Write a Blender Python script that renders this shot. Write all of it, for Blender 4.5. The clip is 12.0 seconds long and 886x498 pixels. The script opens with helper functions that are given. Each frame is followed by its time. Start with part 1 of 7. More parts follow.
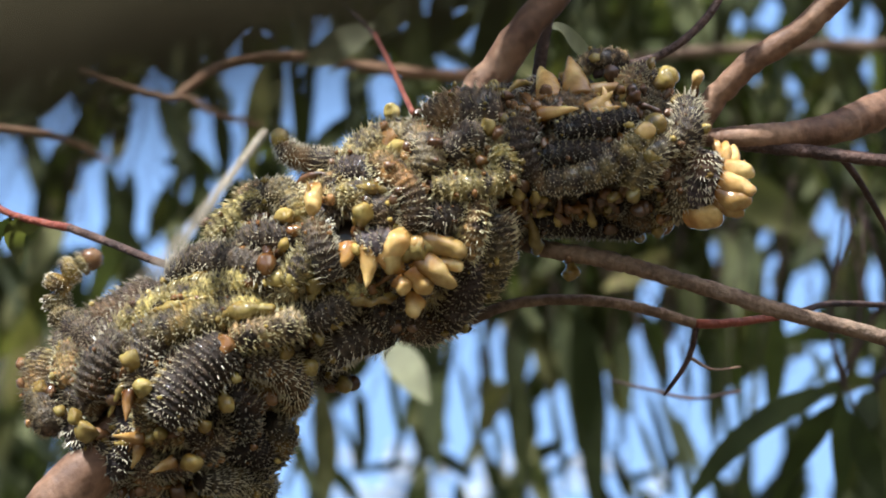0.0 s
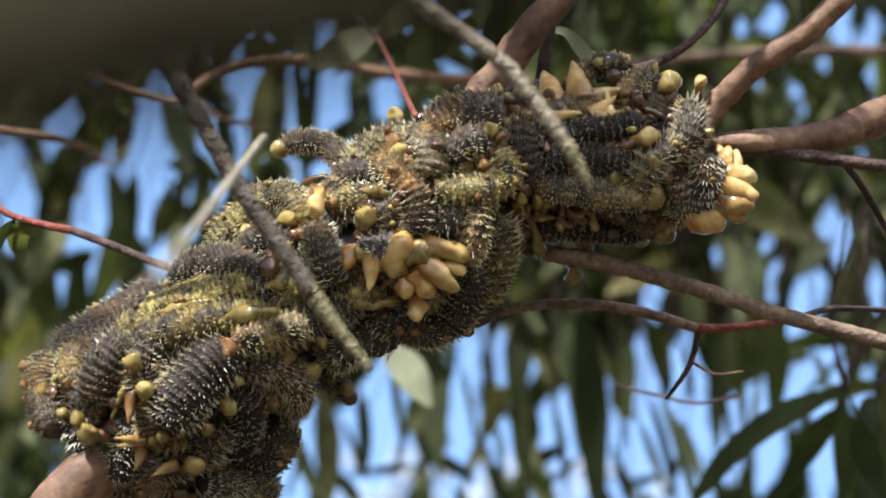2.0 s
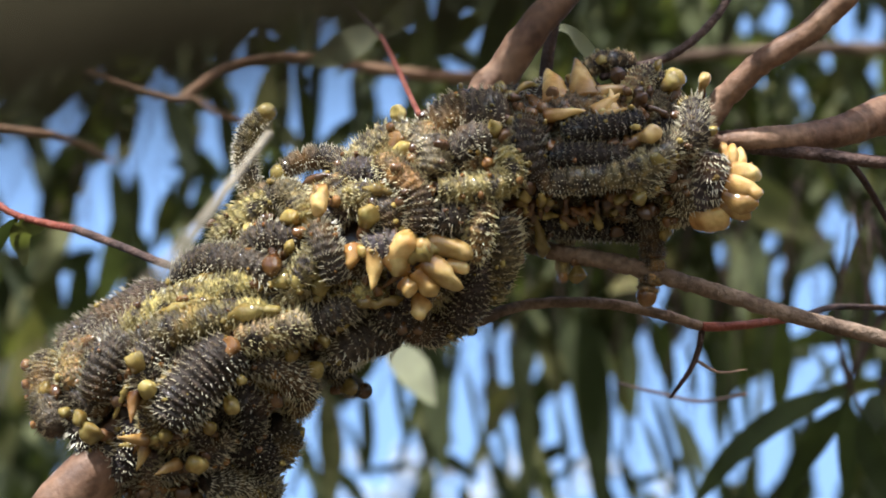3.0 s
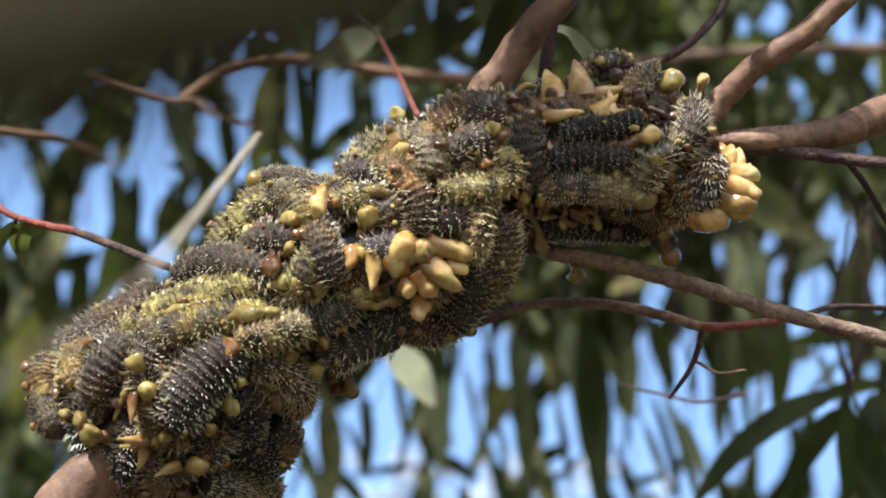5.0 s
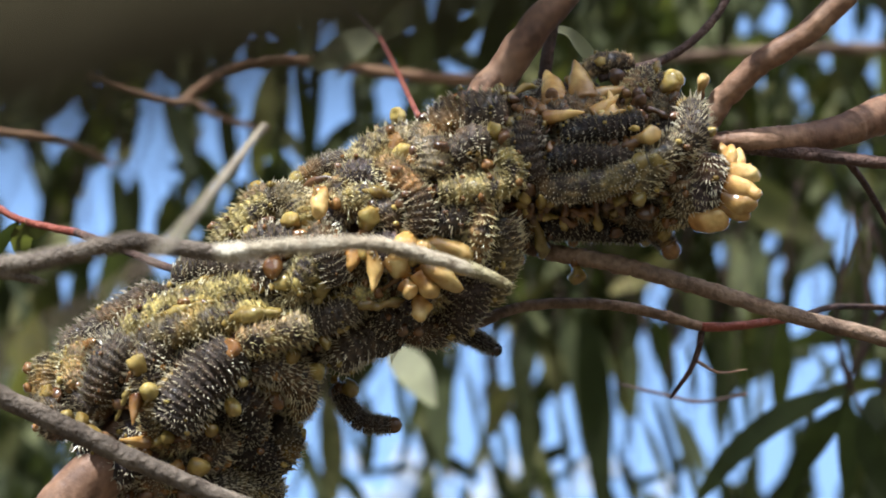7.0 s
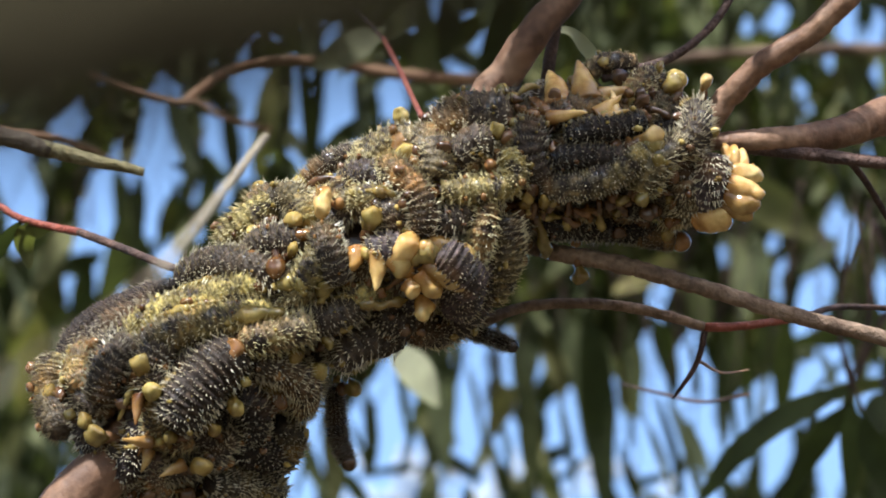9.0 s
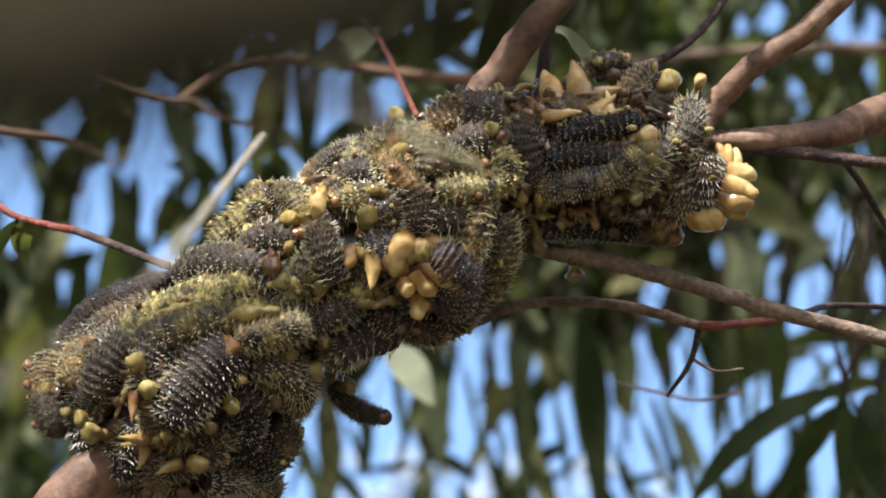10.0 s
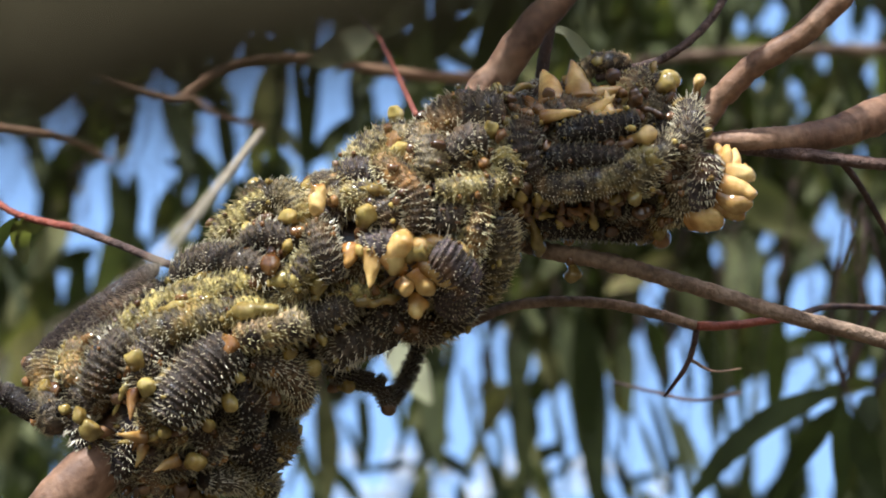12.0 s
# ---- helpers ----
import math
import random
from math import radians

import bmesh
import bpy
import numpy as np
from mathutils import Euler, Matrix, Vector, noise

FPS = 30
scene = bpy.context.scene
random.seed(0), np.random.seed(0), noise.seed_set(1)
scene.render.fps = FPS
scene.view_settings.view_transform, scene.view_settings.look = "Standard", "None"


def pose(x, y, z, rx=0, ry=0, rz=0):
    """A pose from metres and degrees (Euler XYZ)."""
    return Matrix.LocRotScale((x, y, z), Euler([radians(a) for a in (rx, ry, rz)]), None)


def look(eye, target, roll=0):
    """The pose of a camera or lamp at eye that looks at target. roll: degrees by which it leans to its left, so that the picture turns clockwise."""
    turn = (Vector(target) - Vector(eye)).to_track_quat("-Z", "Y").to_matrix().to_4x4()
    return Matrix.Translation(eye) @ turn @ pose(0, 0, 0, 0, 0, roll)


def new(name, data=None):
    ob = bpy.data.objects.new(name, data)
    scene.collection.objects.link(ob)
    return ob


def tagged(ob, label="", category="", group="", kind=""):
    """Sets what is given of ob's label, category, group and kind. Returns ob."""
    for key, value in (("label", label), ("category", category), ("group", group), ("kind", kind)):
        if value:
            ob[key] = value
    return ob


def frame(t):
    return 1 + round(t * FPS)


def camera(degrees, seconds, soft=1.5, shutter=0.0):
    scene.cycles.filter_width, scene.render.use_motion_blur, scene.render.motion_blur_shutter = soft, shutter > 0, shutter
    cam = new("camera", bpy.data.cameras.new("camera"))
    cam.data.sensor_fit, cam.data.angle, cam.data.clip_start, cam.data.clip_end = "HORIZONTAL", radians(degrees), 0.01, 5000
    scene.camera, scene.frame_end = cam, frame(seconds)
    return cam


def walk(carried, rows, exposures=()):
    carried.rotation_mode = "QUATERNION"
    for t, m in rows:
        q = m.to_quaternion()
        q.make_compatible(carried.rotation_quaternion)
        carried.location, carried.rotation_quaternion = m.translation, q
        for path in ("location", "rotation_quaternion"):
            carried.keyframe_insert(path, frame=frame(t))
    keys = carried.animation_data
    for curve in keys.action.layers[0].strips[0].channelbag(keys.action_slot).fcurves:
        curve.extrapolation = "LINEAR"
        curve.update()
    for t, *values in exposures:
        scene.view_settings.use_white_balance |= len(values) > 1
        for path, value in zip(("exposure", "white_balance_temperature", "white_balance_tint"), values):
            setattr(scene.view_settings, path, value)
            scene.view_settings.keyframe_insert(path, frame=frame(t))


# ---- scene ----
cam = camera(10.45, 12.0, soft=1.9, shutter=0.5)

# All places below are in centimetres in the plane of the larva-covered bough:
# u to the right, v up, w towards the eye. PLANE turns them into world metres.
TILT = 25.0
EYE = Vector((0.0, 0.0, 1.6))
REACH = 1.2
PLANE = Matrix.Translation(EYE) @ pose(0, 0, 0, 90 + TILT) @ Matrix.Translation((0, 0, -REACH)) @ Matrix.Diagonal((0.01, 0.01, 0.01, 1))
TURNED = pose(0, 0, 0, 90 + TILT)


def at(p):
    return PLANE @ Vector(p)


cam.data.dof.use_dof = True
cam.data.dof.focus_distance = 1.185
cam.data.dof.aperture_fstop = 36.0

# seconds, tilt, pan, lean in degrees, dolly in centimetres
DRIFT = (
    (0, -0.041, -0.067, -0.02, -0.12),
    (0.5, 0.018, -0.037, 0.22, 0.15),
    (1, 0.015, 0.031, 0.32, -0.59),
    (1.5, -0.027, -0.024, 0.10, -0.38),
    (2, 0.003, -0.035, 0.16, 0.03),
    (2.5, 0.004, 0.006, 0.27, -0.26),
    (3, -0.017, 0.004, 0.11, -0.34),
    (5, -0.004, -0.004, -0.02, -0.17),
    (5.5, 0.000, 0.000, 0.00, -0.00),
    (6, 0.006, 0.019, -0.01, -0.25),
    (6.5, 0.006, 0.010, -0.06, -0.04),
    (7, 0.003, 0.006, -0.13, 0.03),
    (9, 0.003, 0.040, -0.08, 0.04),
    (9.5, -0.007, 0.018, -0.16, 0.02),
    (10, -0.013, -0.019, -0.05, 0.59),
    (10.5, 0.020, 0.037, 0.07, 0.21),
    (11, 0.025, 0.083, 0.35, -0.64),
    (11.5, -0.022, -0.004, 0.18, 0.34),
    (12, -0.023, -0.034, 0.23, 0.74),
)
walk(cam, [(t, Matrix.Translation(EYE) @ TURNED @ pose(0, 0, dolly / 100, tilt, pan, lean)) for t, tilt, pan, lean, dolly in DRIFT])

# ---- light ----
SUN_UP, SUN_TURN = 47.0, -34.0
world = bpy.data.worlds.new("sky")
scene.world = world
world.use_nodes = True
sky = world.node_tree.nodes.new("ShaderNodeTexSky")
sky.sky_type = "NISHITA"
sky.sun_disc = False
sky.sun_elevation = radians(SUN_UP)
sky.sun_rotation = radians(180 + SUN_TURN)
sky.air_density, sky.dust_density, sky.ozone_density = 1.0, 2.4, 0.5
back = world.node_tree.nodes["Background"]
back.inputs["Strength"].default_value = 0.15
world.node_tree.links.new(sky.outputs[0], back.inputs["Color"])

sun_data = bpy.data.lights.new("sun", "SUN")
sun_data.energy = 4.5
sun_data.angle = radians(0.6)
sun_data.color = (1.0, 0.96, 0.90)
sun = new("sun", sun_data)
from_sun = Vector((math.sin(radians(SUN_TURN)) * math.cos(radians(SUN_UP)), -math.cos(radians(SUN_TURN)) * math.cos(radians(SUN_UP)), math.sin(radians(SUN_UP))))
sun.matrix_world = look(from_sun * 20 + at((0, 0, 0)), at((0, 0, 0)))
scene.view_settings.exposure = 1.21
scene.view_settings.use_white_balance = True
scene.view_settings.white_balance_temperature = 5700
scene.view_settings.white_balance_tint = 7


# ---- materials ----
def material(name, rough=0.6, spec=0.5):
    m = bpy.data.materials.new(name)
    m.use_nodes = True
    b = m.node_tree.nodes["Principled BSDF"]
    b.inputs["Roughness"].default_value = rough
    b.inputs["Specular IOR Level"].default_value = spec
    return m, m.node_tree.nodes, m.node_tree.links, b


def noise_node(nodes, links, scale, detail=4.0, coord=None):
    n = nodes.new("ShaderNodeTexNoise")
    n.inputs["Scale"].default_value = scale
    n.inputs["Detail"].default_value = detail
    if coord is not None:
        links.new(coord, n.inputs["Vector"])
    return n


def ramp(nodes, links, source, stops):
    r = nodes.new("ShaderNodeValToRGB")
    e = r.color_ramp.elements
    while len(e) < len(stops):
        e.new(0.5)
    for el, (pos, col) in zip(e, stops):
        el.position, el.color = pos, (*col, 1)
    links.new(source, r.inputs[0])
    return r


def bump(nodes, links, b, height, strength, distance):
    n = nodes.new("ShaderNodeBump")
    n.inputs["Strength"].default_value = strength
    n.inputs["Distance"].default_value = distance
    links.new(height, n.inputs["Height"])
    links.new(n.outputs[0], b.inputs["Normal"])


def mix(nodes, links, kind, fac, a, c):
    n = nodes.new("ShaderNodeMix")
    n.data_type, n.blend_type = "RGBA", kind
    for sock, val in ((n.inputs[0], fac), (n.inputs[6], a), (n.inputs[7], c)):
        if isinstance(val, (int, float)):
            sock.default_value = val
        elif isinstance(val, tuple):
            sock.default_value = (*val, 1)
        else:
            links.new(val, sock)
    return n.outputs[2]


def geo_position(nodes):
    return nodes.new("ShaderNodeNewGeometry").outputs["Position"]


def skin_material():
    m, nodes, links, b = material("larva_skin", 0.5, 0.15)
    pos = geo_position(nodes)
    pig = nodes.new("ShaderNodeAttribute")
    pig.attribute_name = "pigment"
    coat = noise_node(nodes, links, 190, 6, pos)
    coat.inputs["Roughness"].default_value = 0.65
    cover = ramp(nodes, links, coat.outputs[0], [(0.40, (0, 0, 0)), (0.56, (1, 1, 1))])
    dim = mix(nodes, links, "DARKEN", 1.0, pig.outputs["Color"], (0.045, 0.033, 0.026))
    col = mix(nodes, links, "MIX", cover.outputs[0], dim, pig.outputs["Color"])
    blot = noise_node(nodes, links, 620, 5, pos)
    tone = ramp(nodes, links, blot.outputs[0], [(0.3, (0.45, 0.43, 0.40)), (0.52, (1, 1, 1)), (0.72, (2.0, 1.8, 1.5))])
    col = mix(nodes, links, "MULTIPLY", 1.0, col, tone.outputs[0])
    stain = noise_node(nodes, links, 75, 4, pos)
    where = ramp(nodes, links, stain.outputs[0], [(0.56, (0, 0, 0)), (0.70, (0.75, 0.75, 0.75))])
    caked = mix(nodes, links, "MULTIPLY", 1.0, pig.outputs["Color"], (2.4, 1.75, 0.85))
    caked = mix(nodes, links, "DARKEN", 1.0, caked, (0.40, 0.30, 0.11))
    col = mix(nodes, links, "MIX", where.outputs[0], col, caked)
    links.new(col, b.inputs["Base Color"])
    wet = noise_node(nodes, links, 230, 3, pos)
    wr = ramp(nodes, links, wet.outputs[0], [(0.42, (0.68, 0.68, 0.68)), (0.60, (0.24, 0.24, 0.24))])
    links.new(wr.outputs[0], b.inputs["Roughness"])
    spots = ramp(nodes, links, wet.outputs[0], [(0.58, (0, 0, 0)), (0.66, (0.8, 0.8, 0.8))])
    links.new(spots.outputs[0], b.inputs["Coat Weight"])
    b.inputs["Coat Roughness"].default_value = 0.06
    fine = noise_node(nodes, links, 1300, 4, pos)
    bump(nodes, links, b, fine.outputs[0], 0.9, 0.0007)
    return m


def bristle_material():
    m, nodes, links, b = material("bristle_horn", 0.4, 0.5)
    pig = nodes.new("ShaderNodeAttribute")
    pig.attribute_name = "pigment"
    links.new(pig.outputs["Color"], b.inputs["Base Color"])
    return m


def fluid_material(name, dark, light, rough):
    m, nodes, links, b = material(name, rough, 0.42)
    pos = geo_position(nodes)
    obj = nodes.new("ShaderNodeObjectInfo")
    n = noise_node(nodes, links, 260, 4, pos)
    c = ramp(nodes, links, n.outputs[0], [(0.3, dark), (0.7, light)])
    big = noise_node(nodes, links, 110, 3, pos)
    seep = ramp(nodes, links, big.outputs[0], [(0.42, (1, 1, 1)), (0.66, (0.68, 0.55, 0.42))])
    shade = ramp(nodes, links, obj.outputs["Random"], [(0.0, (0.62, 0.58, 0.50)), (0.6, (1.0, 0.97, 0.9)), (1.0, (1.25, 1.22, 1.15))])
    col = mix(nodes, links, "MULTIPLY", 1.0, c.outputs[0], shade.outputs[0])
    col = mix(nodes, links, "MULTIPLY", 1.0, col, seep.outputs[0])
    pig = nodes.new("ShaderNodeAttribute")
    pig.attribute_name = "pigment"
    col = mix(nodes, links, "MULTIPLY", 1.0, col, pig.outputs["Color"])
    links.new(col, b.inputs["Base Color"])
    b.inputs["Coat Weight"].default_value = 0.18
    b.inputs["Coat Roughness"].default_value = 0.03
    b.inputs["Subsurface Weight"].default_value = 0.3
    b.inputs["Subsurface Radius"].default_value = (0.003, 0.0022, 0.0011)
    b.inputs["Subsurface Scale"].default_value = 0.4
    fine = noise_node(nodes, links, 380, 5, pos)
    bump(nodes, links, b, fine.outputs[0], 0.18, 0.0010)
    return m


def bark_material(name, dark, mid, light, scale, rough=0.75, spec=0.3, relief_depth=0.8):
    m, nodes, links, b = material(name, rough, spec)
    pos = geo_position(nodes)
    n = noise_node(nodes, links, scale, 6, pos)
    c = ramp(nodes, links, n.outputs[0], [(0.28, dark), (0.5, mid), (0.74, light)])
    f = noise_node(nodes, links, scale * 7, 4, pos)
    t = ramp(nodes, links, f.outputs[0], [(0.35, (0.72, 0.7, 0.68)), (0.65, (1.12, 1.1, 1.08))])
    col = mix(nodes, links, "MULTIPLY", 1.0, c.outputs[0], t.outputs[0])
    links.new(col, b.inputs["Base Color"])
    mid = noise_node(nodes, links, scale * 2.6, 3, pos)
    pits = ramp(nodes, links, mid.outputs[0], [(0.30, (0.55, 0.5, 0.46)), (0.42, (1, 1, 1)), (0.66, (1, 1, 1)), (0.72, (1.3, 1.25, 1.2))])
    col = mix(nodes, links, "MULTIPLY", 1.0, col, pits.outputs[0])
    links.new(col, b.inputs["Base Color"])
    relief = mix(nodes, links, "MIX", 0.5, f.outputs[0], mid.outputs[0])
    bump(nodes, links, b, relief, relief_depth, 0.0022)
    return m


def leaf_material(name, low, high, back_light, glow=(1.3, 1.5, 0.6)):
    m, nodes, links, b = material(name, 0.7, 0.12)
    obj = nodes.new("ShaderNodeObjectInfo")
    geo = nodes.new("ShaderNodeNewGeometry")
    rnd = nodes.new("ShaderNodeMath")
    rnd.operation = "FRACT"
    add = nodes.new("ShaderNodeMath")
    links.new(obj.outputs["Random"], add.inputs[0])
    links.new(geo.outputs["Random Per Island"], add.inputs[1])
    links.new(add.outputs[0], rnd.inputs[0])
    c = ramp(nodes, links, rnd.outputs[0], [(0.0, low), (0.75, high), (1.0, (high[0] * 1.9, high[1] * 1.6, high[2] * 1.5))])
    n = noise_node(nodes, links, 60, 4, geo.outputs["Position"])
    t = ramp(nodes, links, n.outputs[0], [(0.3, (0.7, 0.7, 0.7)), (0.7, (1.2, 1.2, 1.1))])
    col = mix(nodes, links, "MULTIPLY", 1.0, c.outputs[0], t.outputs[0])
    links.new(col, b.inputs["Base Color"])
    tr = nodes.new("ShaderNodeBsdfTranslucent")
    tint = mix(nodes, links, "MULTIPLY", 1.0, col, glow)
    links.new(tint, tr.inputs["Color"])
    ms = nodes.new("ShaderNodeMixShader")
    ms.inputs[0].default_value = back_light
    links.new(b.outputs[0], ms.inputs[1])
    links.new(tr.outputs[0], ms.inputs[2])
    links.new(ms.outputs[0], nodes["Material Output"].inputs["Surface"])
    return m


SKIN = skin_material()
BRISTLE = bristle_material()
HEAD = fluid_material("head_capsule", (0.02, 0.012, 0.008), (0.06, 0.03, 0.015), 0.25)
DROP = fluid_material("olive_fluid", (0.19, 0.140, 0.040), (0.46, 0.365, 0.125), 0.08)
CREAM = fluid_material("cream_skin", (0.46, 0.30, 0.105), (0.80, 0.62, 0.275), 0.12)
HONEY = fluid_material("honey_skin", (0.40, 0.25, 0.085), (0.72, 0.51, 0.21), 0.10)
AMBER = fluid_material("amber_fluid", (0.13, 0.062, 0.020), (0.30, 0.165, 0.060), 0.12)
BROWN = fluid_material("brown_residue", (0.055, 0.028, 0.015), (0.19, 0.102, 0.045), 0.24)
# filler of the core, dark so that the gaps look shaded
CORE = fluid_material("shaded_gap_fill", (0.026, 0.015, 0.009), (0.07, 0.040, 0.020), 0.4)
BARK = bark_material("pink_bark", (0.095, 0.045, 0.024), (0.205, 0.112, 0.064), (0.32, 0.198, 0.122), 60, 0.6, 0.3, 0.4)
GREYBARK = bark_material("grey_bark", (0.080, 0.048, 0.030), (0.185, 0.122, 0.080), (0.290, 0.205, 0.140), 90)
DARKBARK = bark_material("dark_bark", (0.03, 0.018, 0.014), (0.07, 0.04, 0.03), (0.13, 0.075, 0.055), 120)
REDBARK = bark_material("red_bark", (0.154, 0.035, 0.021), (0.252, 0.070, 0.042), (0.315, 0.119, 0.070), 90, 0.5)
ORANGE = bark_material("orange_bark", (0.24, 0.13, 0.075), (0.36, 0.21, 0.125), (0.45, 0.29, 0.18), 60)
PALE = bark_material("pale_wood", (0.235, 0.185, 0.120), (0.350, 0.290, 0.200), (0.455, 0.395, 0.290), 80)
WHITEWOOD = bark_material("bare_wood", (0.46, 0.40, 0.30), (0.58, 0.52, 0.40), (0.68, 0.62, 0.50), 80)
# bark of the near bough, with the shade over it put into the colour
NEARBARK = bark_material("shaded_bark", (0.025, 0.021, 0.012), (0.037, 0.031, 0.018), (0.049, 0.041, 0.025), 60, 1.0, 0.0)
STICK = bark_material("stick_bark", (0.062, 0.045, 0.031), (0.125, 0.096, 0.070), (0.195, 0.158, 0.118), 110)
TIP = bark_material("stick_tip", (0.168, 0.140, 0.059), (0.266, 0.224, 0.112), (0.350, 0.308, 0.182), 120)
LEAF = leaf_material("gum_leaf", (0.038, 0.043, 0.020), (0.064, 0.070, 0.030), 0.32)
OLIVELEAF = leaf_material("olive_gum_leaf", (0.085, 0.090, 0.042), (0.135, 0.138, 0.066), 0.35)
PALELEAF = leaf_material("pale_gum_leaf", (0.20, 0.195, 0.12), (0.32, 0.31, 0.20), 0.35, (1.15, 1.15, 0.75))
SOIL = bark_material("dry_soil", (0.045, 0.036, 0.022), (0.08, 0.065, 0.04), (0.13, 0.11, 0.07), 3, 0.95)
CLOUD = material("cloud_white", 1.0, 0.0)[0]
CLOUD.node_tree.nodes["Principled BSDF"].inputs["Base Color"].default_value = (0.42, 0.44, 0.47, 1)


# ---- building blocks ----
PIGMENTED = (SKIN, BRISTLE, HEAD, DROP, CREAM, HONEY, AMBER, BROWN, CORE)


def mesh_of(name, verts, faces, mat, smooth=True, pigment=None):
    me = bpy.data.meshes.new(name)
    me.from_pydata(np.asarray(verts, float).tolist(), [], faces)
    me.materials.append(mat)
    if smooth:
        me.polygons.foreach_set("use_smooth", [True] * len(me.polygons))
    if pigment is None:
        pigment = np.ones((len(verts), 3))
    if mat in PIGMENTED:
        a = me.attributes.new("pigment", "FLOAT_COLOR", "POINT")
        a.data.foreach_set("color", np.c_[pigment, np.ones(len(pigment))].astype(np.float32).ravel())
    me.update()
    return me


def part(name, verts, faces, mat, parent, label="", smooth=True, pigment=None, kind=""):
    """One mesh under a thing or part; verts are in world metres."""
    inv = np.array(world_of(parent).inverted())
    v = np.asarray(verts) @ inv[:3, :3].T + inv[:3, 3]
    ob = new(name, mesh_of(name, v, faces, mat, smooth, pigment))
    ob.parent = parent
    return tagged(ob, label, kind=kind)


def world_of(ob):
    m = ob.matrix_basis.copy()
    while ob.parent:
        ob = ob.parent
        m = ob.matrix_basis @ m
    return m


def thing(name, place, label, category, group="", kind=""):
    ob = new(name)
    ob.empty_display_size = 0.01
    ob.matrix_basis = Matrix.Translation(place)
    return tagged(ob, label, category, group, kind)


def spline(points, n):
    """Points of a smooth curve through the given ones."""
    p = np.array([tuple(q) for q in points], float)
    if len(p) == 2:
        p = np.array([p[0], (p[0] + p[1]) / 2, p[1]])
    p = np.vstack([2 * p[0] - p[1], p, 2 * p[-1] - p[-2]])
    seg = len(p) - 3
    t = np.linspace(0, seg - 1e-6, n)
    i = t.astype(int)
    f = (t - i)[:, None]
    a, b, c, d = p[i], p[i + 1], p[i + 2], p[i + 3]
    return 0.5 * (2 * b + (c - a) * f + (2 * a - 5 * b + 4 * c - d) * f ** 2 + (3 * b - a - 3 * c + d) * f ** 3)


def frames(c):
    """Tangents and two cross directions along a curve, without twist."""
    t = np.gradient(c, axis=0)
    t /= np.linalg.norm(t, axis=1)[:, None] + 1e-12
    x = np.cross(t[0], (0.3, 0.5, 0.81))
    xs = []
    for k in t:
        x = x - k * np.dot(x, k)
        x /= np.linalg.norm(x) + 1e-12
        xs.append(x)
    xs = np.array(xs)
    return t, xs, np.cross(t, xs)


def tube(c, r, sides=10, wobble=None):
    """Skin round a curve c with radius r at each of its points; ends closed."""
    n = len(c)
    t, x, y = frames(c)
    ang = np.linspace(0, 2 * np.pi, sides, endpoint=False)
    rr = np.repeat(np.asarray(r, float)[:, None], sides, 1)
    if wobble is not None:
        rr = rr * wobble
    v = c[:, None, :] + rr[..., None] * (np.cos(ang)[None, :, None] * x[:, None, :] + np.sin(ang)[None, :, None] * y[:, None, :])
    v = v.reshape(-1, 3)
    f = []
    for i in range(n - 1):
        for j in range(sides):
            k = (j + 1) % sides
            f.append((i * sides + j, i * sides + k, (i + 1) * sides + k, (i + 1) * sides + j))
    f.append(tuple(range(sides - 1, -1, -1)))
    f.append(tuple((n - 1) * sides + j for j in range(sides)))
    return v, f


def to_world(points):
    return np.array([tuple(at(p)) for p in points])


def branch_part(name, points, r0, r1, mat, parent, label="", sides=12, knots=0.06, seed=0):
    """A stem through plane points, r0 to r1 centimetres thick in radius, with swellings at nodes."""
    rng = np.random.default_rng(seed)
    length = sum((Vector(b) - Vector(a)).length for a, b in zip(points, points[1:]))
    n = int(min(160, max(16, length / max(0.12, r0 * 0.6))))
    c = spline(to_world(points), n)
    k = np.linspace(0, 1, n)
    r = (r0 + (r1 - r0) * k) * 0.01
    for _ in range(int(length / 2.2)):
        q, a = rng.random(), rng.uniform(0.5, 1.0) * knots * 2
        r = r * (1 + a * np.exp(-((k - q) * length / (0.5 * max(r0, 0.25))) ** 2))
    wob = 1 + knots * rng.normal(size=(n, sides)) * 0.5
    c = c + rng.normal(size=c.shape) * r0 * 0.01 * knots * 0.6
    v, f = tube(c, r, sides, wob)
    return part(name, v, f, mat, parent, label)


# ---- ground ----
def build_ground():
    me = mesh_of("ground", [(-3000, -3000, 0), (3000, -3000, 0), (3000, 3000, 0), (-3000, 3000, 0)], [(0, 1, 2, 3)], SOIL, False)
    tagged(new("ground", me), "dark leaf-littered soil under the gum trees", "ground", kind="structure")


build_ground()


# ---- clouds ----
def build_cloud(centre, size, seed):
    rng = random.Random(seed)
    bm = bmesh.new()
    for _ in range(34):
        p = Vector(centre) + Vector((rng.gauss(0, size * 1.5), rng.gauss(0, size), rng.gauss(0, size * 0.4)))
        bmesh.ops.create_icosphere(bm, subdivisions=2, radius=size * rng.uniform(0.10, 0.30), matrix=Matrix.Translation(p))
    for v in bm.verts:
        v.co += Vector((noise.noise(v.co / size), noise.noise(v.co / size + Vector((9, 0, 0))), noise.noise(v.co / size + Vector((0, 9, 0))))) * size * 0.3
    me = bpy.data.meshes.new("cloud")
    bm.to_mesh(me)
    bm.free()
    me.materials.append(CLOUD)
    me.polygons.foreach_set("use_smooth", [True] * len(me.polygons))
    tagged(new("cloud", me), "white fair-weather cloud low in a blue sky", "cloud", "clouds", "structure")


